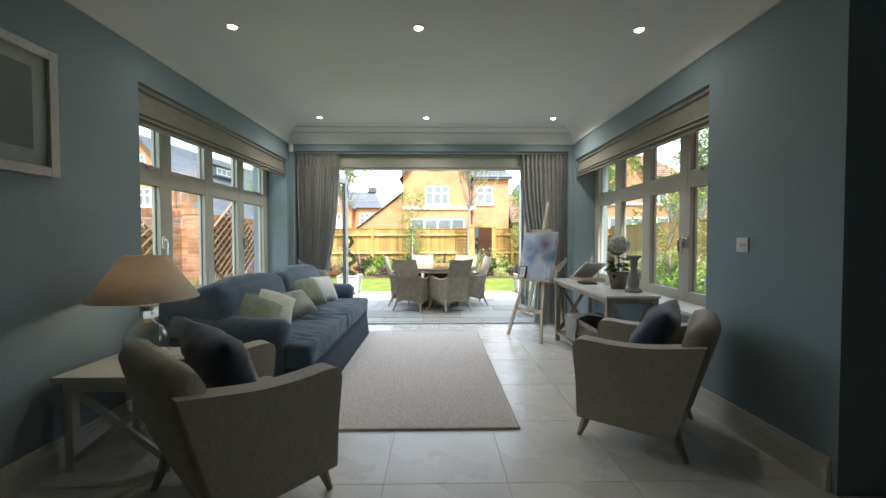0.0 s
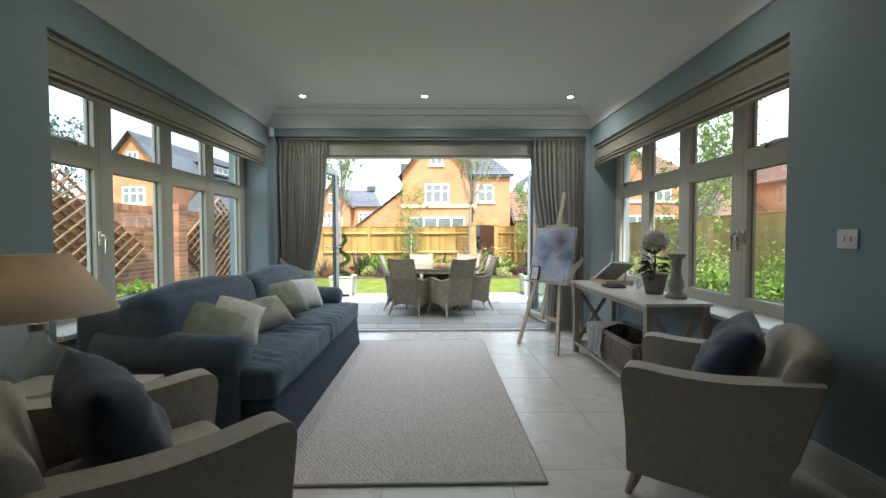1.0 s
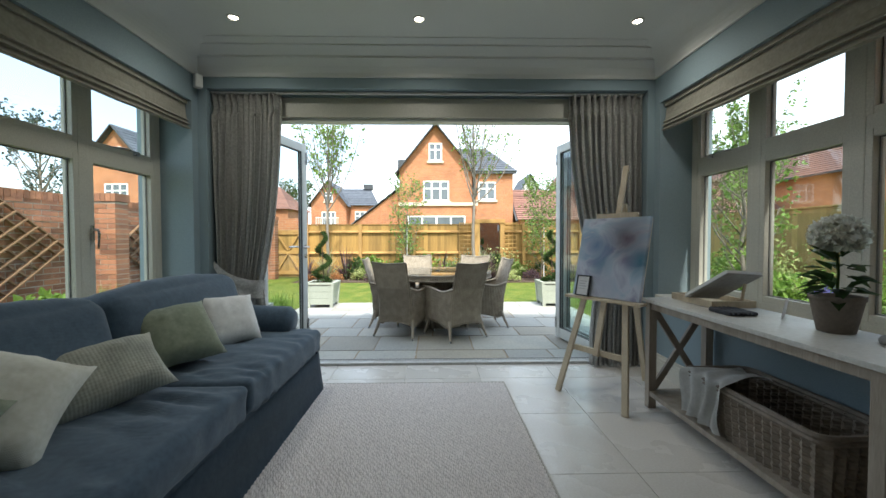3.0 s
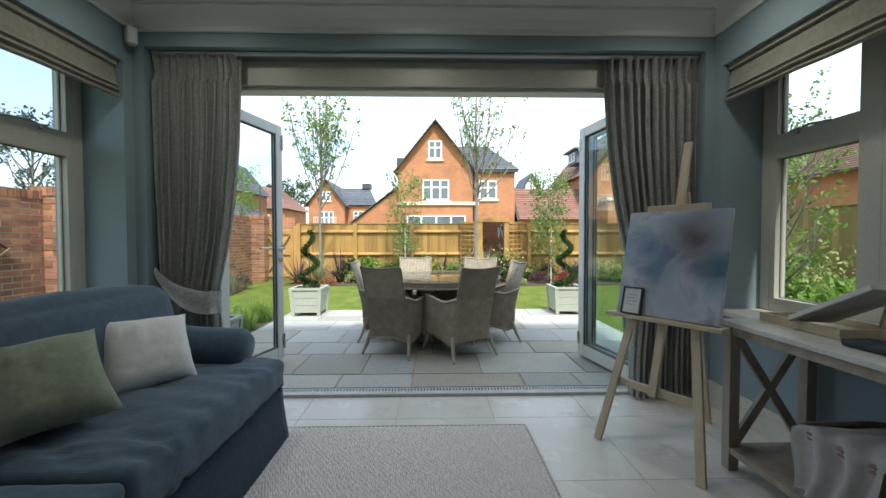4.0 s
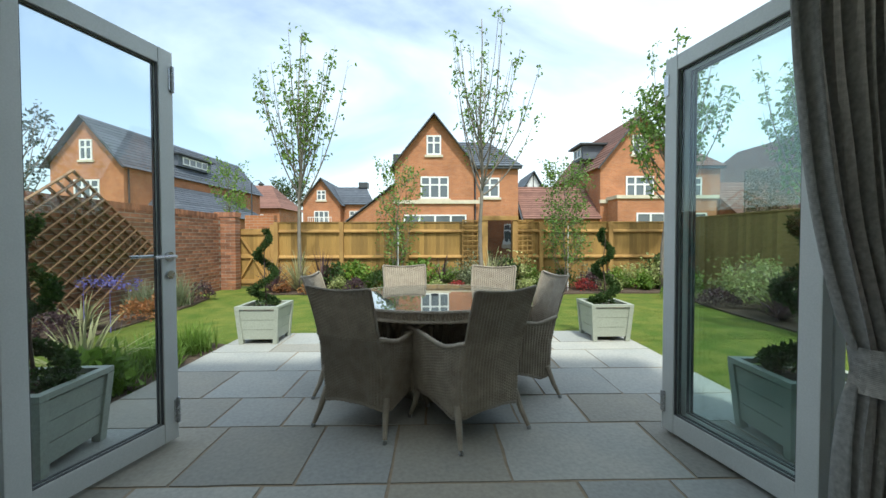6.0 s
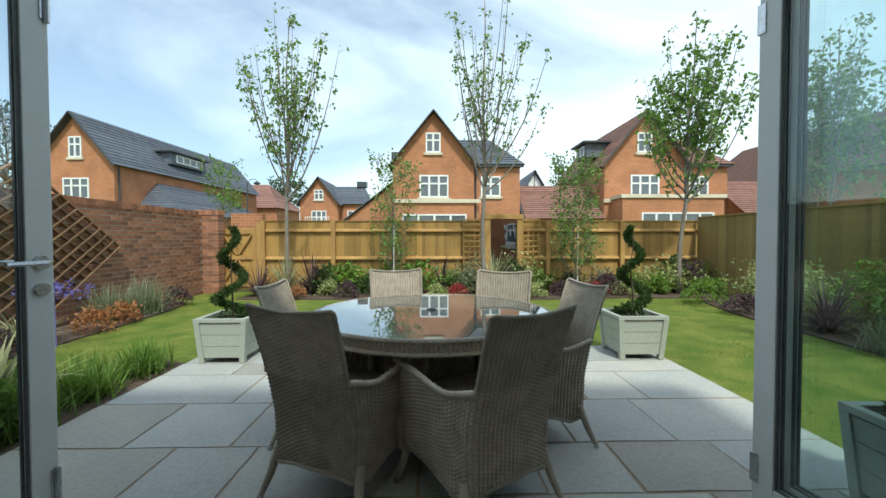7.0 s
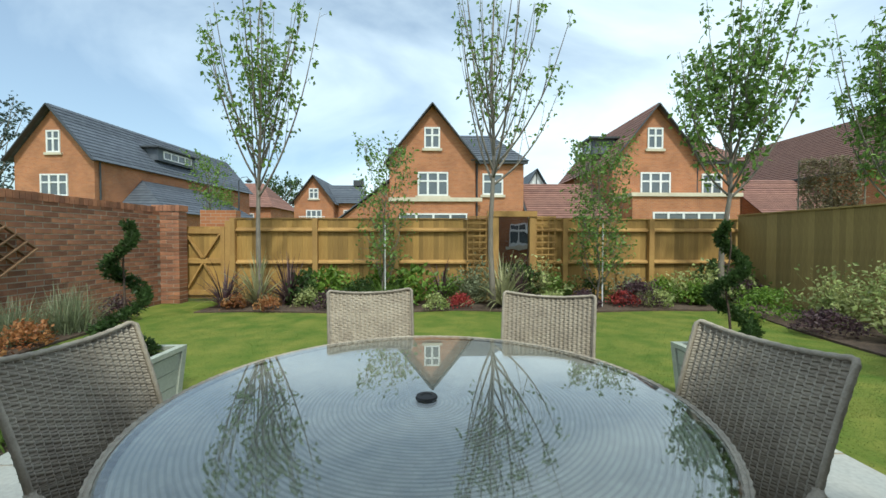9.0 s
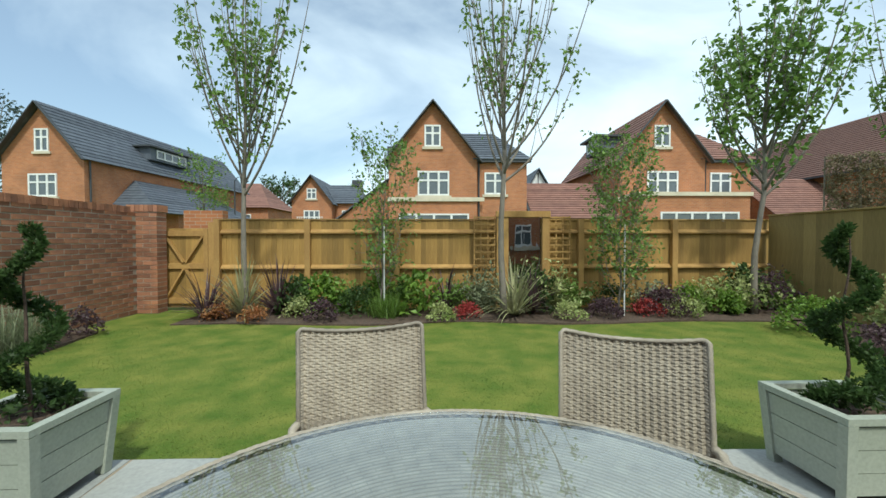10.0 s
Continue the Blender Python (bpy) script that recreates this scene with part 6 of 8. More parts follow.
# woven basket on the shelf
bk = thing("basket", (0, 0, 0), "large grey willow basket on the console shelf", "basket")
BX0, BX1, BY0, BY1 = CX0 + 0.04, CX1 - 0.05, 3.44, 4.24
rd = 0.05
loop = []
for (cx_, cy_, a0) in ((BX1 - rd, BY1 - rd, 0), (BX0 + rd, BY1 - rd, 90), (BX0 + rd, BY0 + rd, 180), (BX1 - rd, BY0 + rd, 270)):
    for k in range(6):
        a = radians(a0 + 18 * k)
        loop.append(Vector((cx_ + rd * math.cos(a), cy_ + rd * math.sin(a))))
loop.append(loop[0].copy())
bcx, bcy = (BX0 + BX1) / 2, (BY0 + BY1) / 2
me, *_ = weave_sheet(loop[::-1], lambda u: 0.117, lambda u: 0.37, lambda x, y, z, u: (bcx + (x - bcx) * (0.95 + 0.4 * (z - 0.117)), bcy + (y - bcy) * (0.97 + 0.2 * (z - 0.117)), z), pitch=0.017, stake=0.045, amp=0.007, material=BASKET)
part("sides", me, None, bk)
bm = nb()
tube(bm, [(bcx + (p.x - bcx) * 1.05, bcy + (p.y - bcy) * 1.02, 0.375) for p in loop], 0.014, 6)
tube(bm, [(bcx + (p.x - bcx) * 1.05, bcy + (p.y - bcy) * 1.02, 0.355) for p in loop], 0.012, 6)
part("rim", bm, BASKET, bk)
bm = nb()
box(bm, BX0 + 0.02, BX1 - 0.02, BY0 + 0.02, BY1 - 0.02, 0.117, 0.13)
part("bottom", bm, BASKET, bk)
# towel hung over the basket's corner
bm = nb()
n1, n2 = 26, 22
grid = []
for i in range(n1 + 1):
    row = []
    for j in range(n2 + 1):
        u, v = i / n1, j / n2
        s = u * 0.54 - 0.26
        x = BX0 - 0.032 - 0.016 * math.sin(v * 19 + u * 3) - 0.008 * noise.noise((u * 5, v * 7, 0)) if s < 0 else BX0 - 0.03 + s * 0.95
        z = 0.395 + s if s < 0 else 0.398 + 0.035 * math.sin(s * 10) * (1 - v) + 0.008 * math.sin(v * 17)
        y = 3.92 + v * (0.32 - 0.06 * u) + 0.016 * math.sin(u * 9 + v * 4)
        row.append(bm.verts.new((x, y, max(0.14, z + 0.01 * noise.noise((u * 4, v * 4, 3))))))
    grid.append(row)
for i in range(n1):
    for j in range(n2):
        bm.faces.new((grid[i][j], grid[i + 1][j], grid[i + 1][j + 1], grid[i][j + 1]))
bmesh.ops.solidify(bm, geom=bm.faces[:], thickness=0.008)
solid("towel", bm, WHITEC, "crumpled white linen towel over the basket edge", "towel", smooth=True)

# book on a small box easel
bx = thing("paint_box", (1.69, 4.40, CZ + 0.001), "open pale wooden artist's paint box", "paint box")
for (x0, x1, y0, y1, z0, z1) in ((-0.13, 0.13, -0.19, -0.178, 0, 0.04), (-0.13, 0.13, 0.178, 0.19, 0, 0.04), (-0.13, -0.118, -0.178, 0.178, 0, 0.04), (0.118, 0.13, -0.178, 0.178, 0, 0.04), (-0.118, 0.118, -0.178, 0.178, 0, 0.008)):
    bm = nb()
    box(bm, x0, x1, y0, y1, z0, z1, 0.002)
    part("side", bm, PINE, bx)
bm = nb()
bar(bm, (0.06, -0.16, 0.006), (0.06, -0.19, 0.138), 0.014, 0.008)
part("prop", bm, PINE, bx)
bkk = thing("sketch_pad", Matrix.Translation((1.66, 4.27, CZ + 0.125)) @ Matrix.Rotation(radians(-31), 4, 'X') @ Matrix.Rotation(radians(8), 4, 'Z'), "white sketch pad propped on the paint box", "sketch pad")
bm = nb()
box(bm, -0.11, 0.11, -0.165, 0.165, -0.006, 0.012, 0.002)
part("pages", bm, WHITEC, bkk)
bm = nb()
box(bm, -0.113, 0.113, -0.168, 0.168, -0.011, -0.0065, 0.001)
part("cover", bm, mat("grey_card_cover", (0.35, 0.35, 0.34), rough=0.8), bkk)
bm = nb()
for k in range(5):
    tube(bm, [(1.50 + 0.025 * k, 3.96, CZ + 0.012), (1.53 + 0.024 * k, 4.06, CZ + 0.016), (1.52 + 0.024 * k, 4.16, CZ + 0.012)], [0.005, 0.009, 0.011], 6)
softbox(bm, 1.49, 1.64, 3.98, 4.14, CZ + 0.001, CZ + 0.022, 0.008, wrinkle=0.006, n=8)
solid("brush_roll", bm, mat("dark_canvas_roll", (0.045, 0.05, 0.055), (0.03, 0.03, 0.035), scale=20, rough=0.9), "dark canvas roll of paint brushes", "brush roll")
bm = nb()
prism(bm, [(-0.05, 0), (0.05, 0), (0.04, 0.10), (-0.06, 0.10)], "x", -0.001, 0.001)
solid("note_card", bm, WHITEC, "small white card propped on the console", "card", at=pose(1.72, 3.93, CZ + 0.001, 0, 10, -50))

# flowering pot plant
pot = thing("potted_plant", (1.70, 3.65, CZ + 0.001), "white hydrangea in a grey-brown clay pot", "potted plant")
bm = nb()
lathe(bm, [(0, 0), (0.062, 0), (0.088, 0.135), (0.092, 0.137), (0.094, 0.155), (0.082, 0.155), (0.078, 0.13), (0, 0.125)], 32)
part("pot", bm, mat("grey_brown_clay", (0.22, 0.18, 0.145), (0.17, 0.14, 0.11), scale=9, rough=0.85, bump=0.3), pot, smooth=True)
bm = nb()
tube(bm, [(0, 0, 0.12), (0.005, 0, 0.25), (-0.004, 0.004, 0.38)], 0.006, 6)
part("stem", bm, LEAFD, pot)
L = Leaves(501)
q = random.Random(502)
for _ in range(38):
    a, e = q.uniform(0, 6.283), q.uniform(-0.45, 0.7)
    d = Vector((math.cos(a) * math.cos(e), math.sin(a) * math.cos(e), math.sin(e)))
    L.leaf(Vector((0, 0, q.uniform(0.16, 0.30))) + d * 0.035, d, (0, 0, 1), q.uniform(0.08, 0.13), q.uniform(0.05, 0.075))
part("foliage", L.mesh("foliage", leaf_mat("deep_green_leaf", (0.035, 0.072, 0.022), (0.05, 0.095, 0.03))), None, pot)
L = Leaves(503)
for _ in range(900):
    a, e = q.uniform(0, 6.283), q.uniform(-0.9, 1.57)
    d = Vector((math.cos(a) * math.cos(e), math.sin(a) * math.cos(e), math.sin(e)))
    L.leaf(Vector((0, 0, 0.41)) + Vector((d.x * 0.082, d.y * 0.082, d.z * 0.066)) * q.uniform(0.85, 1.05), d + Vector((q.gauss(0, .9), q.gauss(0, .9), q.gauss(0, .9))), d, 0.03, 0.026)
head = part("flower_head", L.mesh("flower_head", PETAL), None, pot)
bm = nb()
bmesh.ops.create_icosphere(bm, subdivisions=3, radius=1.0)
for v in bm.verts:
    k = 0.92 + 0.10 * noise.noise(v.co * 4)
    v.co = Vector((v.co.x * 0.077 * k, v.co.y * 0.077 * k, 0.41 + v.co.z * 0.062 * k))
part("inner_florets", bm, PETAL, head, smooth=True)

bm = nb()
lathe(bm, [(0.85 * a_, 1.1 * z_) for a_, z_ in [(0, 0), (0.082, 0), (0.085, 0.012), (0.078, 0.022), (0.06, 0.03), (0.048, 0.045), (0.056, 0.06), (0.062, 0.09), (0.05, 0.13), (0.036, 0.16), (0.034, 0.20), (0.042, 0.225), (0.036, 0.24), (0.045, 0.262), (0.07, 0.278), (0.072, 0.29), (0.05, 0.292), (0.02, 0.286), (0, 0.286)]], 36)
solid("candlestick", bm, mat("chalky_grey_wood", (0.30, 0.29, 0.27), (0.20, 0.195, 0.185), scale=10, rough=0.85, bump=0.4, mottled=0.9), "turned chalky grey candlestick on the console", "candlestick", smooth=True, at=Matrix.Translation((1.73, 3.42, CZ + 0.001)))

# ---- brick garden wall ----
rng = random.Random(11)
bw = thing("garden_wall", (0, 0, 0), "red brick garden wall with piers and a brick coping", "wall", kind="structure")
WTOP = 1.74
bm = nb()
box(bm, WX - 0.10, WX - 0.005, 2.0, 13.75, GZ - 0.1, WTOP - 0.1)
part("core", bm, BRICKJ, bw)
near, rest = [], []
rows = int((WTOP - 0.11 - GZ) / 0.075) + 1
for r in range(rows):
    y = 2.0 + (0.1125 if r % 2 else 0)
    while y < 13.5:
        near.append((WX - 0.05, y, GZ + r * 0.075))
        y += 0.225
inside = [b for b in near if 10.9 < b[1] < 13.3]
pick = set(inside[:300])
brick_meshes = []
for k in range(5):
    b2 = nb()
    for v in box(b2, -0.05, 0.05 + rng.uniform(-0.004, 0.004), 0.007, 0.218, 0.007, 0.068, 0.003):
        v.co += Vector((rng.uniform(-0.0015, 0.0015),) * 3)
    brick_meshes.append(mesh_of("brick", b2, BRICK))
WALL_BRICKS = sorted(pick)
verts, faces = [], []
for (x, y, z) in near:
    if (x, y, z) in pick:
        continue
    j = rng.uniform(-0.004, 0.004)
    o = len(verts)
    for dz in (0.007, 0.068):
        verts += [(x - 0.05, y + 0.007, z + dz), (x + 0.05 + j, y + 0.007, z + dz), (x + 0.05 + j, y + 0.218, z + dz), (x - 0.05, y + 0.218, z + dz)]
    faces += [(o, o + 1, o + 5, o + 4), (o + 1, o + 2, o + 6, o + 5), (o + 2, o + 3, o + 7, o + 6), (o + 4, o + 5, o + 6, o + 7), (o, o + 3, o + 2, o + 1)]
me = bpy.data.meshes.new("brickwork")
me.from_pydata(verts, [], faces)
me.materials.append(BRICK)
tagged(part("brickwork", me, None, bw), kind="stuff")
# coping of bricks on edge, and tile creasing under it
bm = nb()
y = 2.0
while y < 13.5:
    box(bm, WX - 0.11, WX + 0.008 + rng.uniform(-0.004, 0.004), y + 0.004, y + 0.071, WTOP - 0.105, WTOP + rng.uniform(-0.003, 0.003))
    y += 0.075
tagged(part("coping", bm, BRICK, bw), kind="stuff")
for py, ph in ((13.66, 1.78), (7.90, 1.80)):
    x0, x1 = WX - 0.13, WX + 0.35
    bm = nb()
    box(bm, x0 + 0.006, x1 - 0.006, py + 0.006, py + 0.244, GZ - 0.05, ph - 0.12)
    part("pier_core", bm, BRICKJ, bw)
    bm = nb()
    z, r = GZ, 0
    while z < ph - 0.16:
        cuts = (x0, x0 + 0.24, x1) if r % 2 else (x0, x0 + 0.12, x0 + 0.36, x1)
        for a, b in zip(cuts, cuts[1:]):
            o = rng.uniform(-0.003, 0.003)
            box(bm, a + 0.005, b - 0.005, py - o, py + 0.25 + o, z + 0.005, z + 0.069)
        z += 0.075
        r += 1
    tagged(part("pier_brickwork", bm, BRICK, bw), kind="stuff")
    bm = nb()
    for c in range(7):
        box(bm, x0 - 0.015 + c * 0.0735, x0 - 0.015 + c * 0.0735 + 0.066, py - 0.015, py + 0.265, ph - 0.115, ph)
    tagged(part("pier_cap", bm, BRICK, bw), kind="stuff")
# short return of the wall beyond the gate
bm = nb()
box(bm, -5.2, -4.4, 15.2, 15.42, GZ, 1.80)
solid("low_brick_wall", bm, HOUSEB, "red brick wall beyond the garden gate", "wall", "structure")


def trellis(cy, cz, hw, hz, label):
    """A square lattice panel standing on its corner against the brick wall."""
    t = thing("trellis", (WX + 0.03, cy, GZ), label, "trellis", "lattice panels on the brick wall")
    cz = cz - GZ
    k = 13
    c = [(0, cz - hz), (hw, cz), (0, cz + hz), (-hw, cz)]
    for i in range(k):
        s = i / (k - 1)
        for layer, (a, b, e, d) in enumerate(((c[0], c[1], c[3], c[2]), (c[0], c[3], c[1], c[2]))):
            p = Vector(a).lerp(Vector(b), s)
            q = Vector(e).lerp(Vector(d), s)
            bm = nb()
            x = 0.012 + layer * 0.016
            bar(bm, (x, p.x, p.y), (x, q.x, q.y), 0.018, 0.048, (1, 0, 0))
            part("slat", bm, BROWNW, t)
    return t


trellis(9.80, 1.02, 1.50, 1.08, "brown lattice panel hung on its corner")
trellis(5.93, 1.02, 1.50, 1.08, "brown lattice panel hung on its corner")


def tree(name, x, y, top, fork, spread, limbs, leaves, size, seed, label, leafmat=LEAF, trunk_r=0.05, drift=0.0, stake=False):
    r = random.Random(seed)
    t = thing(name, (x, y, GZ), label, "tree")
    L = Leaves(seed)
    bm = nb()
    lean = drift
    n = 10
    spine = [Vector((lean * top * i / n + 0.02 * math.sin(i * 1.3 + seed), 0.02 * math.cos(i * 1.7 + seed), top * 0.93 * i / n)) for i in range(n + 1)]
    tube(bm, spine, [trunk_r * (1 - 0.9 * (i / n) ** 0.8) + 0.004 for i in range(n + 1)], 8)
    part("trunk", bm, BARK, t, smooth=True)
    bm = nb()

    def at(z):
        k = min(n - 1, int(z / (top * 0.93) * n))
        f = z / (top * 0.93) * n - k
        return spine[k].lerp(spine[k + 1], f)
    for i in range(limbs):
        s = i / limbs
        z0 = fork + (top * 0.86 - fork) * s ** 1.15
        a = i * 2.4 + r.uniform(-0.4, 0.4)
        reach = spread * (0.42 + 0.50 * math.sin(math.pi * (0.14 + 0.72 * s))) * r.uniform(0.75, 1.1)
        rise = (0.95 + 0.7 * r.random()) * reach * 1.35 + 0.15
        rise = min(rise, top - z0)
        p0 = at(z0)
        tip = p0 + Vector((math.cos(a) * reach, math.sin(a) * reach, rise))
        mid = p0.lerp(tip, 0.5) + Vector((math.cos(a), math.sin(a), 0)) * reach * 0.16 - Vector((0, 0, 0.03))
        pts = [p0, p0.lerp(mid, 0.5) + Vector((0, 0, -0.01)), mid, mid.lerp(tip, 0.55) + Vector((r.gauss(0, 0.03), r.gauss(0, 0.03), 0.02)), tip]
        rb = trunk_r * 0.42 * (1 - 0.6 * s)
        tube(bm, pts, [rb, rb * 0.8, rb * 0.6, rb * 0.4, 0.003], 5)
        for k in range(leaves):
            f = r.uniform(0.25, 1.0)
            seg = min(3, int(f * 4))
            q = pts[seg].lerp(pts[seg + 1], f * 4 - seg)
            tw = Vector((math.cos(a), math.sin(a), 0)) * r.uniform(-0.1, 0.25) + Vector((r.gauss(0, 0.13), r.gauss(0, 0.13), r.uniform(0.02, 0.34)))
            tw *= min(1.0, spread * 1.4)
            tube(bm, [q, q + tw * 0.5 + Vector((0, 0, -0.01)), q + tw], [0.004, 0.003, 0.0015], 3, caps=False)
            L.tuft(q + tw, r.randint(3, 5), size, size * 0.55, 0.1)
            L.tuft(q + tw * 0.6, r.randint(1, 3), size, size * 0.6, 0.1)
    for k in range(leaves):
        q = at(top * r.uniform(0.8, 0.99)) + Vector((r.gauss(0, 0.05), r.gauss(0, 0.05), 0))
        L.tuft(q, 3, size, size * 0.8, 0.3)
    part("branchwork", bm, BARK, t, smooth=True)
    tagged(part("crown", L.mesh("crown", leafmat), None, t), kind="stuff")
    if stake:
        bm = nb()
        tube(bm, [(0.06, -0.04, 0), (0.06, -0.04, 1.5)], 0.012, 6)
        part("stake", bm, WHITEP, t, "thin pale cane")
    return t


def upright_tree(x, y, top, fork, spread, limbs, clusters, size, seed, label, leafmat, trunk_r=0.05, drift=0.0, droop=-0.5, low=0.25):
    """A young maple: limbs leave the stem low down, swing out and climb steeply, with leaf clusters on short twigs."""
    r = random.Random(seed)
    t = thing("garden_tree", (x, y, GZ), label, "tree")
    L = Leaves(seed)
    n = 12
    H = top * 0.96
    spine = [Vector((drift * H * i / n + 0.025 * math.sin(i * 1.1 + seed), 0.025 * math.cos(i * 1.5 + seed), H * i / n)) for i in range(n + 1)]
    bm = nb()
    tube(bm, spine, [trunk_r * (1 - 0.92 * (i / n) ** 0.75) + 0.004 for i in range(n + 1)], 9)
    part("trunk", bm, BARK, t, smooth=True)
    bm = nb()

    def at(z):
        k = min(n - 1, int(z / H * n))
        return spine[k].lerp(spine[k + 1], z / H * n - k)

    def dress(path, a, count, lo):
        for _ in range(count):
            f = lo + (1 - lo) * r.random() ** 0.8
            k = min(len(path) - 2, int(f * (len(path) - 1)))
            q = path[k].lerp(path[k + 1], f * (len(path) - 1) - k)
            b = a + r.gauss(0, 1.1)
            tw = Vector((math.cos(b), math.sin(b), r.uniform(-0.1, 0.9))) * r.uniform(0.04, 0.15)
            tube(bm, [q, q + tw * 0.6 + Vector((0, 0, 0.01)), q + tw], [0.0032, 0.0026, 0.0016], 3, caps=False)
            L.tuft(q + tw, r.randint(3, 6), size, size * 0.5, droop)

    for i in range(limbs):
        s_ = i / limbs
        z0 = fork + (top * 0.62 - fork) * s_ ** 1.25
        a = i * 2.4 + r.uniform(-0.5, 0.5)
        reach = spread * r.uniform(0.45, 1.05) * (1.0 - 0.55 * s_)
        tip_z = z0 + (top - z0) * r.uniform(0.5, 0.93) * (1 - 0.12 * reach / spread)
        out = Vector((math.cos(a), math.sin(a), 0))
        p0 = at(z0)
        sway = Vector((drift * 2 + r.gauss(0, 0.04), r.gauss(0, 0.04), 0))
        path = smooth_line([p0, p0 + out * reach * 0.35 + Vector((0, 0, (tip_z - z0) * 0.20)), p0 + out * reach * 0.72 + sway * 0.5 + Vector((0, 0, (tip_z - z0) * 0.55)), p0 + out * reach + sway + Vector((0, 0, tip_z - z0))], 4)
        rb = trunk_r * 0.40 * (1 - 0.55 * s_)
        m = len(path)
        tube(bm, path, [rb * (1 - k / (m - 1)) ** 0.8 + 0.0028 for k in range(m)], 5)
        dress(path, a, clusters, low)
        for _ in range(3):
            f = r.uniform(0.2, 0.7)
            k = int(f * (m - 1))
            q = path[k]
            b = a + r.gauss(0, 0.9)
            ln = (tip_z - z0) * r.uniform(0.25, 0.42)
            side = smooth_line([q, q + Vector((math.cos(b), math.sin(b), 0)) * ln * 0.16 + Vector((0, 0, ln * 0.45)), q + Vector((math.cos(b), math.sin(b), 0)) * ln * 0.26 + Vector((0, 0, ln))], 3)
            tube(bm, side, [0.006 * (1 - h / len(side)) + 0.002 for h in range(len(side))], 4, caps=False)
            dress(side, b, max(2, clusters // 3), 0.2)
    dress([at(H * k / 10) for k in range(5, 11)], 0.0, clusters * 2, 0.1)
    part("branchwork", bm, BARK, t, smooth=True)
    tagged(part("crown", L.mesh("crown", leafmat), None, t), kind="stuff")
    return t


LEAFT = leaf_mat("maple_green_leaf", (0.14, 0.235, 0.052), (0.19, 0.30, 0.068), rand=0.4)
upright_tree(-3.06, 13.25, 6.1, 1.95, 1.34, 20, 9, 0.095, 1, "young garden tree with an upright airy crown", LEAF, drift=0.012)
upright_tree(1.07, 12.95, 6.3, 2.15, 1.42, 20, 6, 0.085, 2, "young garden tree with an upright airy crown, thinly leaved", LEAF, trunk_r=0.056, low=0.4)
upright_tree(5.30, 13.2, 6.2, 1.95, 1.55, 22, 17, 0.112, 3, "young leafy garden tree with a full green crown", LEAFT, trunk_r=0.055, drift=0.055, low=0.15)
upright_tree(9.6, 14.2, 6.6, 2.0, 1.45, 20, 18, 0.12, 14, "young leafy maple beyond the side fence", LEAFT, drift=0.03, low=0.15)
tree("birch_sapling", -0.86, 13.2, 2.85, 0.35, 0.50, 28, 10, 0.068, 4, "slim staked birch sapling with fine leaves", leafmat=LEAFT, trunk_r=0.018, drift=0.03, stake=True)
tree("birch_sapling", 3.0, 13.1, 2.8, 0.25, 0.54, 36, 13, 0.07, 5, "slim staked birch sapling with fine leaves", leafmat=LEAFT, trunk_r=0.018, stake=True)
tree("shrub_tree", 4.9, 8.2, 2.6, 0.4, 0.7, 18, 10, 0.08, 24, "leafy young tree in the side border", leafmat=LEAF)
tree("far_tree", -13.2, 30.0, 6.2, 2.2, 1.1, 18, 8, 0.17, 6, "slim green tree between the far houses", leafmat=LEAF, trunk_r=0.08)
# needle green greyed, so the haze of distance is put into the colour
PINEL = leaf_mat("hazed_pine_needle", (0.075, 0.105, 0.085), (0.055, 0.08, 0.07))
tree("far_tree", -41.0, 44.0, 14.2, 4, 3.4, 26, 7, 0.42, 7, "tall sparse pine beyond the houses", leafmat=PINEL, trunk_r=0.25)
tree("far_tree", -20.5, 62.0, 9.6, 4, 2.6, 20, 8, 0.42, 8, "tall dark tree far beyond the houses", leafmat=LEAFD, trunk_r=0.25)
tree("far_tree", -17.5, 40.0, 5.4, 2.0, 1.0, 18, 8, 0.16, 9, "slim green street tree", leafmat=LEAFB, trunk_r=0.06)
# pleached panel trained on a square frame behind the side fence
hp = thing("hedge_tree", Matrix.Translation((10.5, 16.25, GZ)) @ Matrix.Rotation(radians(-33), 4, "Z"), "square-trained tree with bronze and green leaves", "tree")
bm = nb()
tube(bm, [(0, 0, 0), (0.01, 0, 1.6), (0, 0, 3.3)], [0.05, 0.04, 0.025], 8)
part("trunk", bm, BARK, hp)
bm = nb()
for z in (1.75, 2.25, 2.75, 3.3):
    tube(bm, [(-0.64, 0.02, z), (0.64, 0.02, z)], 0.015, 6)
for x in (-0.64, 0.64):
    tube(bm, [(x, 0.02, 1.75), (x, 0.02, 3.36)], 0.018, 6)
part("training_frame", bm, BARK, hp)
L = Leaves(61)
pr = random.Random(61)
for _ in range(1500):
    L.tuft((pr.uniform(-0.62, 0.62), pr.gauss(0, 0.07), pr.uniform(1.65, 3.36)), 3, 0.075, 0.03, 0.2)
tagged(part("crown", L.mesh("crown", leaf_mat("bronze_leaf", (0.20, 0.16, 0.085), (0.30, 0.26, 0.17))), None, hp), kind="stuff")


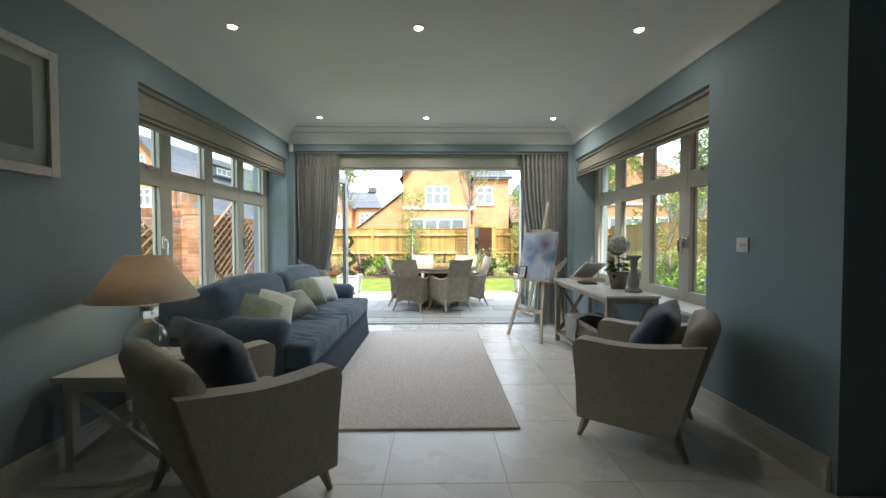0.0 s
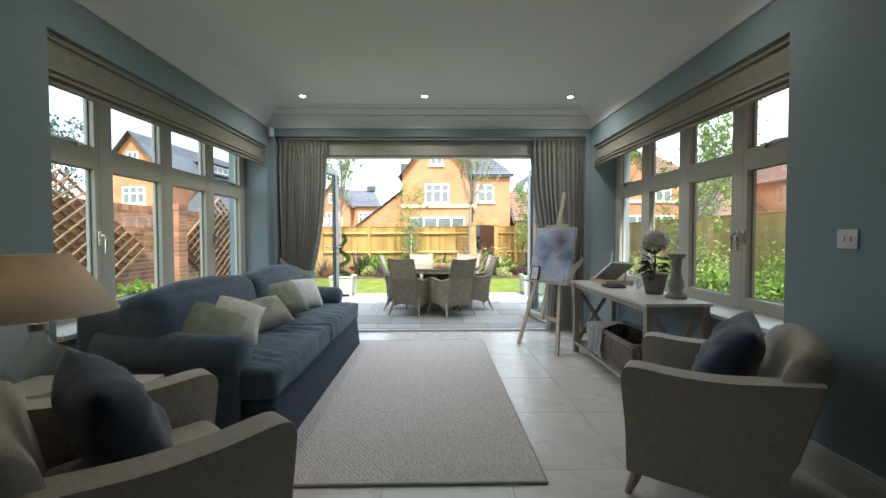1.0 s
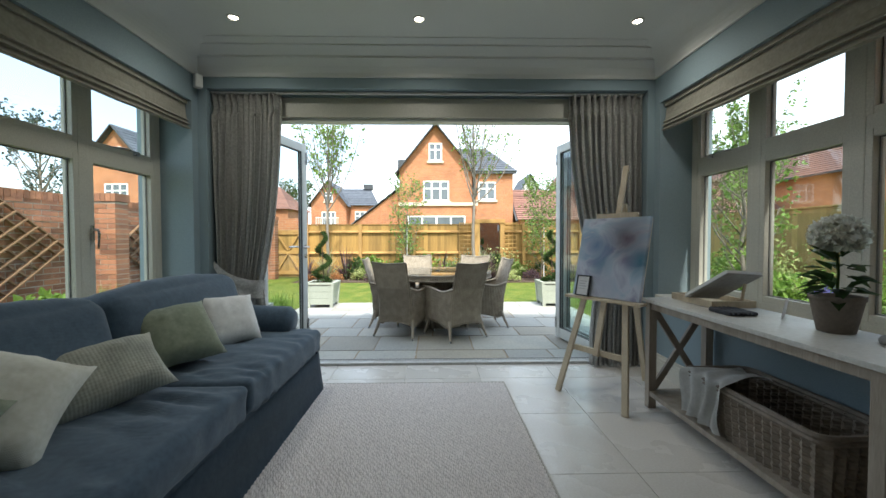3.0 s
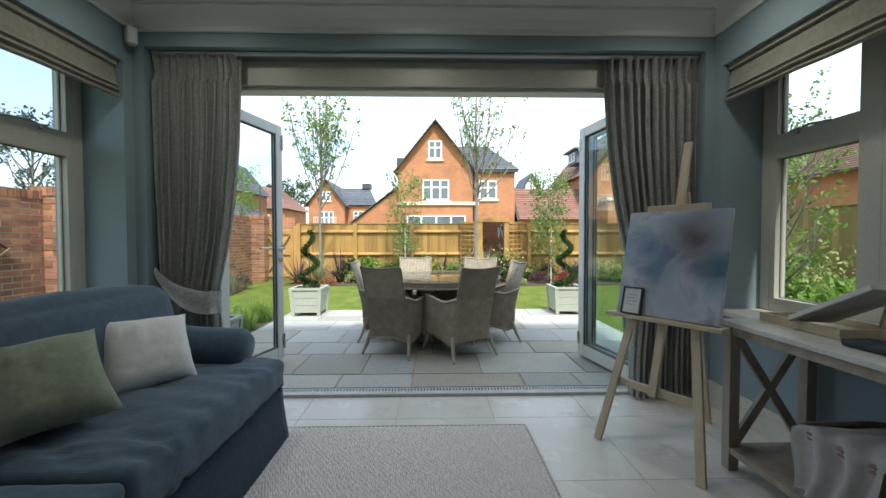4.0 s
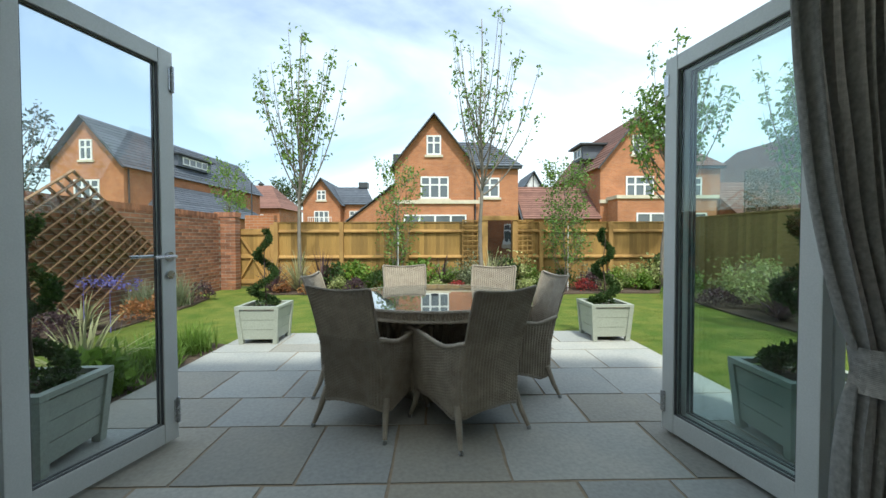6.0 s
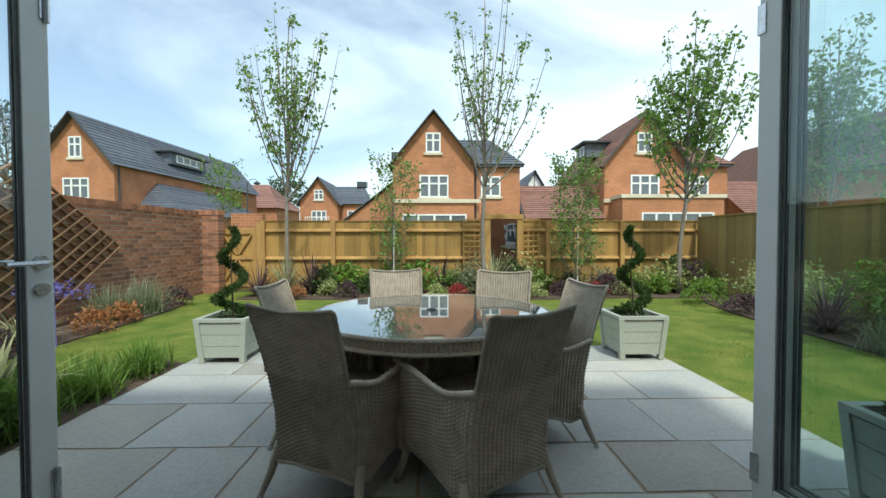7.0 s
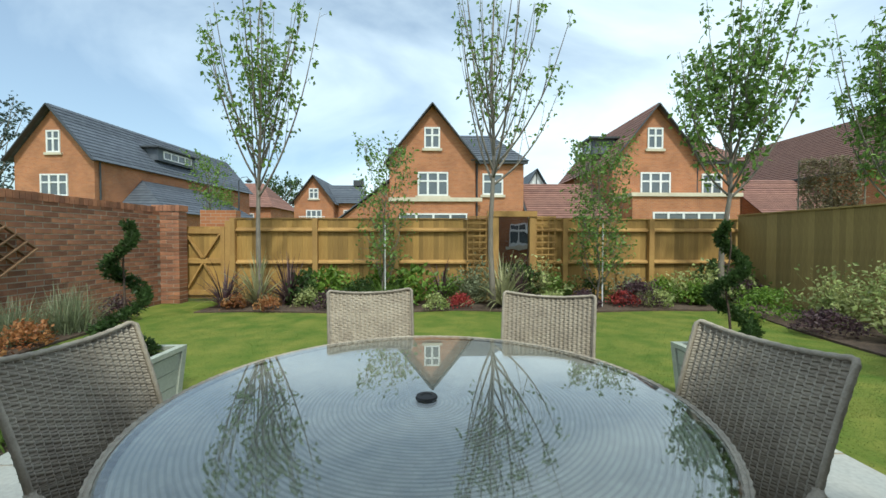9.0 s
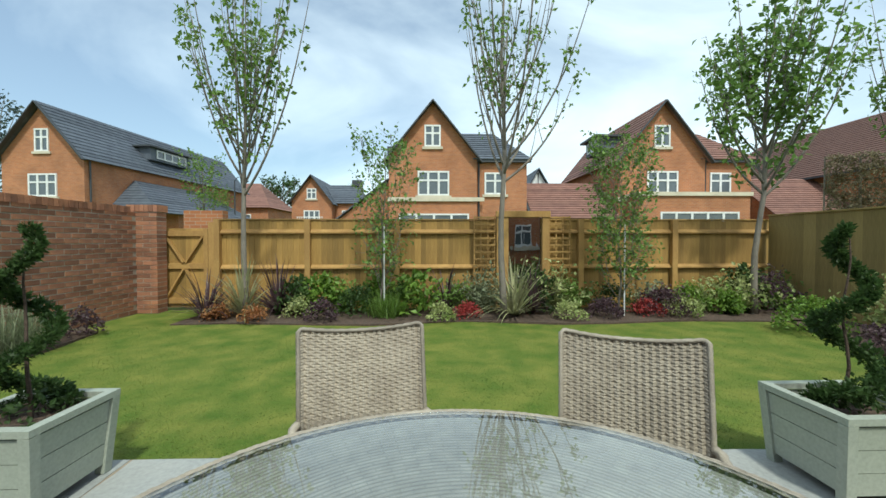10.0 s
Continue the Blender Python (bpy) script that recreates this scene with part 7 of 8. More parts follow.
def shrub(x, y, r, h, material, kind, seed, label, category="shrub", group=""):
    q = random.Random(seed)
    L = Leaves(seed)
    if kind == "mound":
        for _ in range(int(260 * (r / 0.3) ** 1.5)):
            a, e, k = q.uniform(0, 6.283), q.uniform(0.05, 1.5), q.uniform(0.65, 1.0)
            k *= 0.85 + 0.3 * noise.noise((math.cos(a) * 2 + seed, math.sin(a) * 2, e * 2))
            c = Vector((math.cos(a) * math.cos(e) * r * k, math.sin(a) * math.cos(e) * r * k, math.sin(e) * h * k + 0.02))
            L.tuft(c, 2, 0.05, 0.02, 0.5)
    elif kind == "broad":
        for _ in range(int(110 * (r / 0.3) ** 1.5)):
            a, e, k = q.uniform(0, 6.283), q.uniform(0.05, 1.5), q.uniform(0.5, 1.05)
            c = Vector((math.cos(a) * math.cos(e) * r * k, math.sin(a) * math.cos(e) * r * k, math.sin(e) * h * k + 0.02))
            L.tuft(c, 2, 0.115, 0.02, 0.6)
    elif kind == "spiky":
        for _ in range(96):
            a, e = q.uniform(0, 6.283), q.uniform(0.3, 1.5)
            L.blade((math.cos(a) * 0.03, math.sin(a) * 0.03, 0), (math.cos(a) * math.cos(e), math.sin(a) * math.cos(e), math.sin(e) + 0.15), h * q.uniform(0.6, 1.1), 0.034, q.uniform(0.2, 1.3), 6)
    elif kind == "grass":
        for _ in range(int(260 * (r / 0.2))):
            a, e = q.uniform(0, 6.283), q.uniform(0.6, 1.5)
            p = (q.gauss(0, r * 0.3), q.gauss(0, r * 0.3), 0)
            L.blade(p, (math.cos(a) * math.cos(e), math.sin(a) * math.cos(e), math.sin(e) + 0.2), h * q.uniform(0.6, 1.1), 0.009, q.uniform(0.2, 1.0))
    elif kind == "airy":
        for _ in range(70):
            a, e = q.uniform(0, 6.283), q.uniform(0.5, 1.5)
            d = Vector((math.cos(a) * math.cos(e), math.sin(a) * math.cos(e), math.sin(e)))
            k = q.uniform(0.4, 1.0)
            L.blade((0, 0, 0), d, h * k, 0.006, 0.2, 2)
            for f in (0.35, 0.5, 0.65, 0.8, 1.0):
                L.tuft(d * h * k * f, 2, 0.075, 0.03, 0.3)
    t = thing("plant", (x, y, GZ + 0.03), label, category, group)
    tagged(part("foliage", L.mesh("foliage", material), None, t), kind="stuff")
    return t


# ---- borders of dark mulch with their plants ----
def border(name, outline, label):
    bm = nb()
    prism(bm, outline, "z", GZ - 0.05, GZ + 0.024)
    return solid(name, bm, SOIL, label, "flower bed", "structure")


def wavy(x0, x1, y, amp, n=14):
    return [(x0 + (x1 - x0) * i / n, y + amp * math.sin(i * 1.3) - amp) for i in range(n + 1)]


border("flower_bed_back", wavy(-3.85, FX - 0.06, 12.75, 0.10) + [(FX - 0.06, FY - 0.12), (-3.85, FY - 0.12)], "mulched border along the back fence")
border("flower_bed_side", [(FX - 0.05, 2.0), (FX - 0.05, 12.6), (5.45, 12.7), (5.05, 12.0), (4.85, 11.2), (4.72, 10.3), (4.62, 9.2), (4.55, 8), (4.45, 6), (4.4, 2)], "mulched border along the side fence")
border("flower_bed_patio", [(PX0 - 0.85, 5.75), (PX0 - 0.01, 5.75), (PX0 - 0.01, 8.6), (PX0 - 0.35, 8.75), (PX0 - 0.75, 8.3)], "mulched border along the patio edge")
border("flower_bed_wall", [(WX + 0.02, 3.0), (-4.2, 3.0), (-4.15, 8.0), (-4.25, 10.5), (-4.5, 12.2), (WX + 0.02, 12.6)], "mulched border under the brick wall")

BACK = [(-3.6, 0.42, 0.62, LEAFP, "spiky", "purple spiky flax"), (-3.1, 0.3, 0.74, LEAFY, "spiky", "pale striped spiky cordyline"), (-2.6, 0.3, 0.72, LEAFP, "spiky", "purple spiky flax"),
        (-2.72, 0.2, 0.2, LEAFO, "mound", "low amber leaved heuchera"), (-3.35, 0.2, 0.18, LEAFO, "mound", "low amber leaved heuchera"), (-2.15, 0.24, 0.26, LEAFV, "mound", "pale variegated mound"), (-1.7, 0.24, 0.28, LEAFP, "mound", "plum leaved heuchera"),
        (-1.25, 0.34, 0.42, LEAFD, "mound", "dark green shrub"), (-1.85, 0.3, 0.5, LEAFB, "broad", "broad bright green plant with white flowers"), (-0.75, 0.26, 0.4, LEAF, "grass", "fine green grass clump"), (-0.3, 0.34, 0.55, LEAFB, "broad", "broad bright green shrub"),
        (0.2, 0.3, 0.65, LEAFP, "spiky", "dark spiky flax"), (0.12, 0.22, 0.22, LEAFV, "mound", "pale yellow-green mound"), (0.52, 0.22, 0.2, LEAFR, "mound", "crimson leaved heuchera"), (0.85, 0.34, 0.75, LEAFS, "airy", "airy variegated shrub"),
        (1.3, 0.3, 0.78, LEAFY, "spiky", "pale striped spiky cordyline"), (1.6, 0.3, 0.7, LEAFP, "spiky", "purple spiky flax"), (2.1, 0.36, 0.78, LEAFV, "airy", "white-edged leafy shrub"), (2.1, 0.24, 0.24, LEAFV, "mound", "pale yellow-green mound"),
        (2.7, 0.28, 0.26, LEAFP, "mound", "plum leaved heuchera"), (3.5, 0.26, 0.22, LEAFR, "mound", "crimson leaved heuchera"), (3.75, 0.36, 0.42, LEAFP, "mound", "dark plum shrub"), (4.0, 0.27, 0.25, LEAFV, "mound", "pale yellow-green mound"),
        (4.4, 0.34, 0.42, LEAFB, "mound", "bright green mound"), (4.85, 0.34, 0.40, LEAFB, "airy", "loose bright green perennial"), (5.2, 0.45, 0.7, LEAFV, "airy", "white-edged leafy shrub"), (5.75, 0.45, 0.62, LEAFP, "mound", "dark plum shrub")]
for k, (x, r, h, m_, kind, lab) in enumerate(BACK):
    g = 1.5 if h > 0.35 else 1.3
    shrub(x, 13.15 + (k % 3) * 0.17 - (0.35 if h < 0.35 else 0), r * g, h * (1.35 if kind == "spiky" else 1.2), m_, kind, 40 + k, lab + " in the back border", group="border plants")
FILL = [(-2.3, 0.45, 0.55, LEAFD, "broad"), (-1.55, 0.5, 0.62, LEAF, "airy"), (-0.55, 0.5, 0.55, LEAFD, "mound"), (-0.95, 0.4, 0.6, LEAFB, "broad"), (0.35, 0.45, 0.55, LEAF, "airy"), (0.75, 0.4, 0.6, LEAFS, "airy"), (1.75, 0.45, 0.65, LEAFD, "broad"),
        (2.45, 0.45, 0.6, LEAF, "airy"), (3.1, 0.45, 0.5, LEAFD, "mound"), (3.85, 0.5, 0.6, LEAFS, "airy"), (4.6, 0.5, 0.62, LEAFV, "airy"), (5.5, 0.5, 0.7, LEAFD, "broad"), (6.0, 0.45, 0.7, LEAF, "airy")]
for k, (x, r, h, m_, kind) in enumerate(FILL):
    shrub(x, 13.52 + (k % 2) * 0.12, r, h, m_, kind, 200 + k, "leafy green filler shrub along the fence", group="border plants")
SIDE = [(5.0, 11.9, 0.4, 0.42, LEAFB, "mound", "bright green mound"), (5.6, 11.4, 0.55, 0.75, LEAFV, "airy", "white-edged leafy shrub"), (4.95, 10.9, 0.3, 0.26, LEAFP, "mound", "plum leaved heuchera"), (5.4, 10.3, 0.5, 0.7, LEAFV, "airy", "variegated shrub"),
        (5.0, 9.7, 0.35, 0.6, LEAFP, "spiky", "purple spiky flax"), (5.7, 9.1, 0.5, 0.8, LEAF, "broad", "broad leaved green shrub"), (4.8, 8.6, 0.32, 0.4, LEAFS, "grass", "pale tufted grass"), (5.3, 7.8, 0.5, 0.7, LEAFV, "airy", "variegated shrub"),
        (4.7, 7.2, 0.4, 0.5, LEAFB, "broad", "broad bright green plant"), (5.5, 6.6, 0.5, 0.9, LEAF, "airy", "loose green shrub"), (4.8, 6.0, 0.38, 0.45, LEAFB, "broad", "broad bright green plant"), (5.3, 5.2, 0.5, 0.9, LEAFV, "airy", "variegated shrub"), (4.6, 5.0, 0.35, 0.5, LEAFS, "grass", "pale tufted grass"), (4.8, 4.2, 0.45, 0.55, LEAFB, "broad", "broad bright green plant"), (5.5, 3.6, 0.5, 0.9, LEAF, "airy", "loose green shrub")]
SIDE += [(5.75, 8.5, 0.45, 1.0, LEAFV, "airy", "tall white-edged shrub"), (5.9, 7.3, 0.4, 1.15, LEAF, "airy", "tall loose green shrub"), (5.3, 6.9, 0.4, 0.6, LEAFB, "mound", "bright green mound"), (5.8, 6.0, 0.45, 1.1, LEAFV, "airy", "tall white-edged shrub"),
         (5.2, 6.1, 0.38, 0.55, LEAFS, "grass", "pale tufted grass"), (5.85, 5.0, 0.45, 1.15, LEAF, "broad", "tall broad-leaved shrub"), (5.2, 4.4, 0.42, 0.7, LEAFV, "mound", "pale variegated mound"), (5.85, 4.1, 0.45, 1.1, LEAFV, "airy", "tall white-edged shrub"),
         (5.1, 3.6, 0.4, 0.6, LEAFP, "spiky", "purple spiky flax"), (5.8, 9.9, 0.45, 0.8, LEAFB, "mound", "bright green mound"), (5.75, 10.9, 0.45, 0.75, LEAFV, "mound", "pale variegated mound"), (5.0, 8.1, 0.35, 0.5, LEAFB, "broad", "broad bright green plant")]
for k, (x, y, r, h, m_, kind, lab) in enumerate(SIDE):
    shrub(x, y, r * 1.35, h * 1.2, m_, kind, 90 + k, lab + " in the side border", group="border plants")
LEFT = [(-2.95, 7.55, 0.3, 0.85, LEAFY, "spiky", "pale striped spiky cordyline"), (-2.5, 7.15, 0.26, 0.42, LEAFB, "broad", "bright green fern"), (-2.75, 6.4, 0.3, 0.45, LEAFB, "broad", "bright green perennial"), (-2.7, 6.95, 0.28, 0.42, LEAFB, "grass", "fresh green grass clump"), (-2.62, 7.4, 0.3, 0.42, LEAFB, "grass", "fresh green grass clump"), (-2.6, 7.85, 0.28, 0.40, LEAFB, "grass", "fresh green grass clump"),
        (-2.55, 8.3, 0.26, 0.34, LEAF, "grass", "fresh green grass clump"), (-2.95, 7.6, 0.24, 0.36, LEAFB, "grass", "fresh green grass clump"), (-2.62, 5.95, 0.28, 0.5, LEAFB, "broad", "bright green perennial"),
        (-4.55, 12.0, 0.3, 0.36, LEAFP, "mound", "plum leaved shrub"), (-4.6, 11.3, 0.32, 0.62, LEAFS, "grass", "grey tufted grass"), (-4.7, 10.7, 0.3, 0.55, LEAFS, "grass", "grey tufted grass"), (-4.35, 10.5, 0.3, 0.3, LEAFO, "mound", "amber leaved heuchera"), (-4.3, 9.95, 0.3, 0.3, LEAFO, "mound", "amber leaved heuchera"),
        (-4.5, 9.3, 0.3, 0.5, LEAFY, "spiky", "pale striped spiky cordyline"), (-4.3, 8.7, 0.34, 0.42, LEAFP, "mound", "plum leaved shrub"), (-4.5, 8.1, 0.3, 0.6, LEAFS, "grass", "grey tufted grass"), (-4.45, 7.4, 0.3, 0.55, LEAF, "grass", "green tufted grass"), (-4.5, 6.6, 0.35, 0.5, LEAFB, "broad", "bright green perennial"), (-4.5, 5.6, 0.35, 0.6, LEAF, "airy", "loose green shrub")]
for k in range(9):
    shrub(-2.52 - 0.28 * (k % 2), 6.0 + k * 0.30, 0.24, 0.24 + 0.04 * (k % 3), LEAFB, "grass", 260 + k, "fresh green grass clump beside the paving", group="border plants")
for k, (x, y, r, h, m_, kind, lab) in enumerate(LEFT):
    shrub(x, y, r, h * (0.72 if x > -3.2 else 1.0), m_, kind, 130 + k, lab + " beside the paving" if y < 8.6 and x > -3.2 else lab + " under the brick wall", group="border plants")
# blue flower heads over the cordyline
for k, (x, y, z) in enumerate(((-4.05, 9.2, 0.62), (-4.2, 9.0, 0.66), (4.6, 6.6, 0.5))):
    L = Leaves(300 + k)
    for j in range(3):
        L.tuft((j * 0.12, j * 0.05, z), 50, 0.035, 0.035, 0)
        L.blade((j * 0.05, 0, 0), (j * 0.07, j * 0.04, z), z * 1.02, 0.012, 0.0, 2)
    solid("flower", L.mesh("flower", PETALV), None, "violet-blue flower heads on thin stalks", "flower", at=Matrix.Translation((x, y, GZ + 0.03)))

# grass blades of the lawn, as one sheet of stuff
rng = random.Random(77)
gv, gf = [], []


def turf(x, y):
    return GZ + 0.018 * noise.noise(((x - WX) / (FX - WX) * 44 * 0.21, (y - 5.7) / (FY - 5.7) * 44 * 0.21, 0))


for _ in range(120000):
    y = 8.7 + (12.9 - 8.7) * rng.random() ** 1.25
    x = rng.uniform(-4.4, 5.0)
    h = rng.uniform(0.003, 0.010)
    a = rng.uniform(0, 6.283)
    dx, dy = math.cos(a) * 0.0035, math.sin(a) * 0.0035
    lx, ly = rng.gauss(0, 0.016), rng.gauss(0, 0.016)
    o = len(gv)
    g = turf(x, y)
    gv += [(x - dx, y - dy, g - 0.004), (x + dx, y + dy, g - 0.004), (x + lx, y + ly, g + h)]
    gf.append((o, o + 1, o + 2))
for _ in range(40000):
    s = rng.random()
    x, y = (rng.uniform(2.32, 4.6), rng.uniform(5.7, 9.0)) if s < 0.55 else (rng.uniform(-4.3, -2.9), rng.uniform(5.7, 9.2))
    h = rng.uniform(0.003, 0.010)
    a = rng.uniform(0, 6.283)
    dx, dy = math.cos(a) * 0.0035, math.sin(a) * 0.0035
    lx, ly = rng.gauss(0, 0.016), rng.gauss(0, 0.016)
    o = len(gv)
    g = turf(x, y)
    gv += [(x - dx, y - dy, g - 0.004), (x + dx, y + dy, g - 0.004), (x + lx, y + ly, g + h)]
    gf.append((o, o + 1, o + 2))
me = bpy.data.meshes.new("grass")
me.from_pydata(gv, [], gf)
me.materials.append(GRASS)
tagged(new("grass", me), "short mown grass blades of the lawn", "grass", kind="stuff")

# ---- planters with clipped spirals ----
PLANTER = mat("pale_sage_paint", (0.365, 0.39, 0.322), (0.35, 0.375, 0.31), scale=5, rough=0.5, bump=0.05)
PLANTER2 = mat("grey_sage_paint", (0.36, 0.40, 0.34), (0.33, 0.36, 0.31), scale=5, rough=0.5, bump=0.05)


def planter(x, y, paint, label, plant, seed, turn=0):
    p = thing("planter", Matrix.Translation((x, y, -0.003)) @ Matrix.Rotation(radians(turn), 4, 'Z'), label, "planter", "square planters on the patio")
    H, bt, tp = 0.41, 0.205, 0.235
    half = lambda z: bt + (tp - bt) * z / H
    for s in range(4):
        rot = Matrix.Rotation(math.pi / 2 * s, 4, 'Z')
        for k in range(3):
            z0, z1 = 0.05 + k * 0.107, 0.05 + (k + 1) * 0.107 - 0.004
            bm = nb()
            a, b = half(z0) - 0.012, half(z1) - 0.012
            v = [bm.verts.new(c) for c in ((-a, -a, z0), (a, -a, z0), (b, -b, z1), (-b, -b, z1), (-a, -a + 0.016, z0), (a, -a + 0.016, z0), (b, -b + 0.016, z1), (-b, -b + 0.016, z1))]
            for f in ((0, 1, 2, 3), (5, 4, 7, 6), (0, 4, 5, 1), (3, 2, 6, 7), (1, 5, 6, 2), (4, 0, 3, 7)):
                bm.faces.new([v[i] for i in f])
            bm.transform(rot)
            part("board", bm, paint, p)
        bm = nb()
        a, b = half(0) - 0.004, half(H) - 0.004
        bar(bm, (-a + 0.02, -a + 0.02, 0), (-b + 0.02, -b + 0.02, H - 0.03), 0.048, 0.048, (0, 1, 0), 0.003)
        bm.transform(rot)
        part("corner_post", bm, paint, p)
        bm = nb()
        prism(bm, [(-tp, -tp), (tp, -tp), (tp - 0.045, -tp + 0.045), (-tp + 0.045, -tp + 0.045)], "z", H - 0.03, H)
        bm.transform(rot)
        part("rim", bm, paint, p)
    bm = nb()
    bmesh.ops.create_grid(bm, x_segments=16, y_segments=16, size=tp - 0.04)
    r = random.Random(seed)
    for v in bm.verts:
        v.co.z = H - 0.06 + r.uniform(-0.008, 0.012)
    part("soil", bm, SOIL, p)
    L = Leaves(seed)
    base = H - 0.05
    t = thing("topiary" if plant == "spiral" else "cordyline", Matrix.Translation((x, y, base - 0.01)), "dark green clipped box spiral" if plant == "spiral" else "striped spiky cordyline over trailing box", "topiary" if plant == "spiral" else "plant")
    if plant == "spiral":
        bm = nb()
        tube(bm, [(0.01 * math.sin(i), 0.01 * math.cos(i * 1.4), 0.84 * i / 8) for i in range(9)], [0.010 - 0.0008 * i for i in range(9)], 6)
        part("stem", bm, SOIL, t)
        for i in range(3000):
            f = r.random() ** 1.25
            a = f * 2 * math.pi * 2.1 + seed
            rad = 0.12 * (1 - f) ** 0.7 + 0.022
            thick = 0.044 * (1 - 0.45 * f)
            c = Vector((math.cos(a) * rad, math.sin(a) * rad, 0.05 + f * 0.84))
            d = Vector((r.gauss(0, 1), r.gauss(0, 1), r.gauss(0, 0.75))).normalized()
            q = c + d * thick * (r.uniform(0.55, 1.0) + 0.5 * r.random() ** 5) * (0.75 + 0.7 * abs(noise.noise((f * 14, seed, a * 0.7))))
            L.leaf(q, d + Vector((r.gauss(0, .5), r.gauss(0, .5), r.gauss(0, .5) + 0.3)), d.orthogonal(), 0.030, 0.017)
        part("foliage", L.mesh("foliage", LEAFD), None, t)
        bm = nb()
        turns = [k / 40 for k in range(41)]
        tube(bm, [(math.cos(f * 13.19 + seed) * (0.12 * (1 - f) ** 0.7 + 0.022), math.sin(f * 13.19 + seed) * (0.12 * (1 - f) ** 0.7 + 0.022), 0.05 + f * 0.84) for f in turns], [0.018 * (1 - 0.5 * f) for f in turns], 6)
        part("inner_growth", bm, LEAFD, t)
        L2 = Leaves(seed + 9)
        for i in range(190):
            a, e = r.uniform(0, 6.283), r.uniform(0, 1.4)
            c = Vector((math.cos(a) * math.cos(e) * 0.12, math.sin(a) * math.cos(e) * 0.12, math.sin(e) * 0.11))
            L2.tuft(c, 1, 0.034, 0.012, 0.3)
        tagged(part("skirt", L2.mesh("skirt", LEAFD), None, t), kind="stuff")
    else:
        for i in range(40):
            a, e = r.uniform(0, 6.283), r.uniform(0.5, 1.5)
            L.blade((0, 0, 0), (math.cos(a) * math.cos(e), math.sin(a) * math.cos(e), math.sin(e)), r.uniform(0.3, 0.5), 0.03, r.uniform(0.1, 0.6))
        part("blades", L.mesh("blades", LEAFS), None, t)
        L2 = Leaves(seed + 5)
        for i in range(700):
            L2.tuft((r.gauss(0, 0.09), r.gauss(0, 0.09), 0.02 + abs(r.gauss(0, 0.05))), 1, 0.05, 0.01, 0.5)
        part("trailing_leaves", L2.mesh("trailing_leaves", LEAFD), None, t)


planter(-1.90, 8.68, PLANTER, "pale sage painted square timber planter", "spiral", 1)
planter(1.98, 8.68, PLANTER, "pale sage painted square timber planter", "spiral", 3)
planter(-2.06, 6.24, PLANTER2, "grey-green painted square timber planter", "spiral", 6, 4)
planter(2.04, 6.30, PLANTER2, "grey-green painted square timber planter", "spiral", 8, -4)

# ---- wicker dining set ----
TABC, TABR, TABZ = (0.02, 7.225), 0.695, 0.705


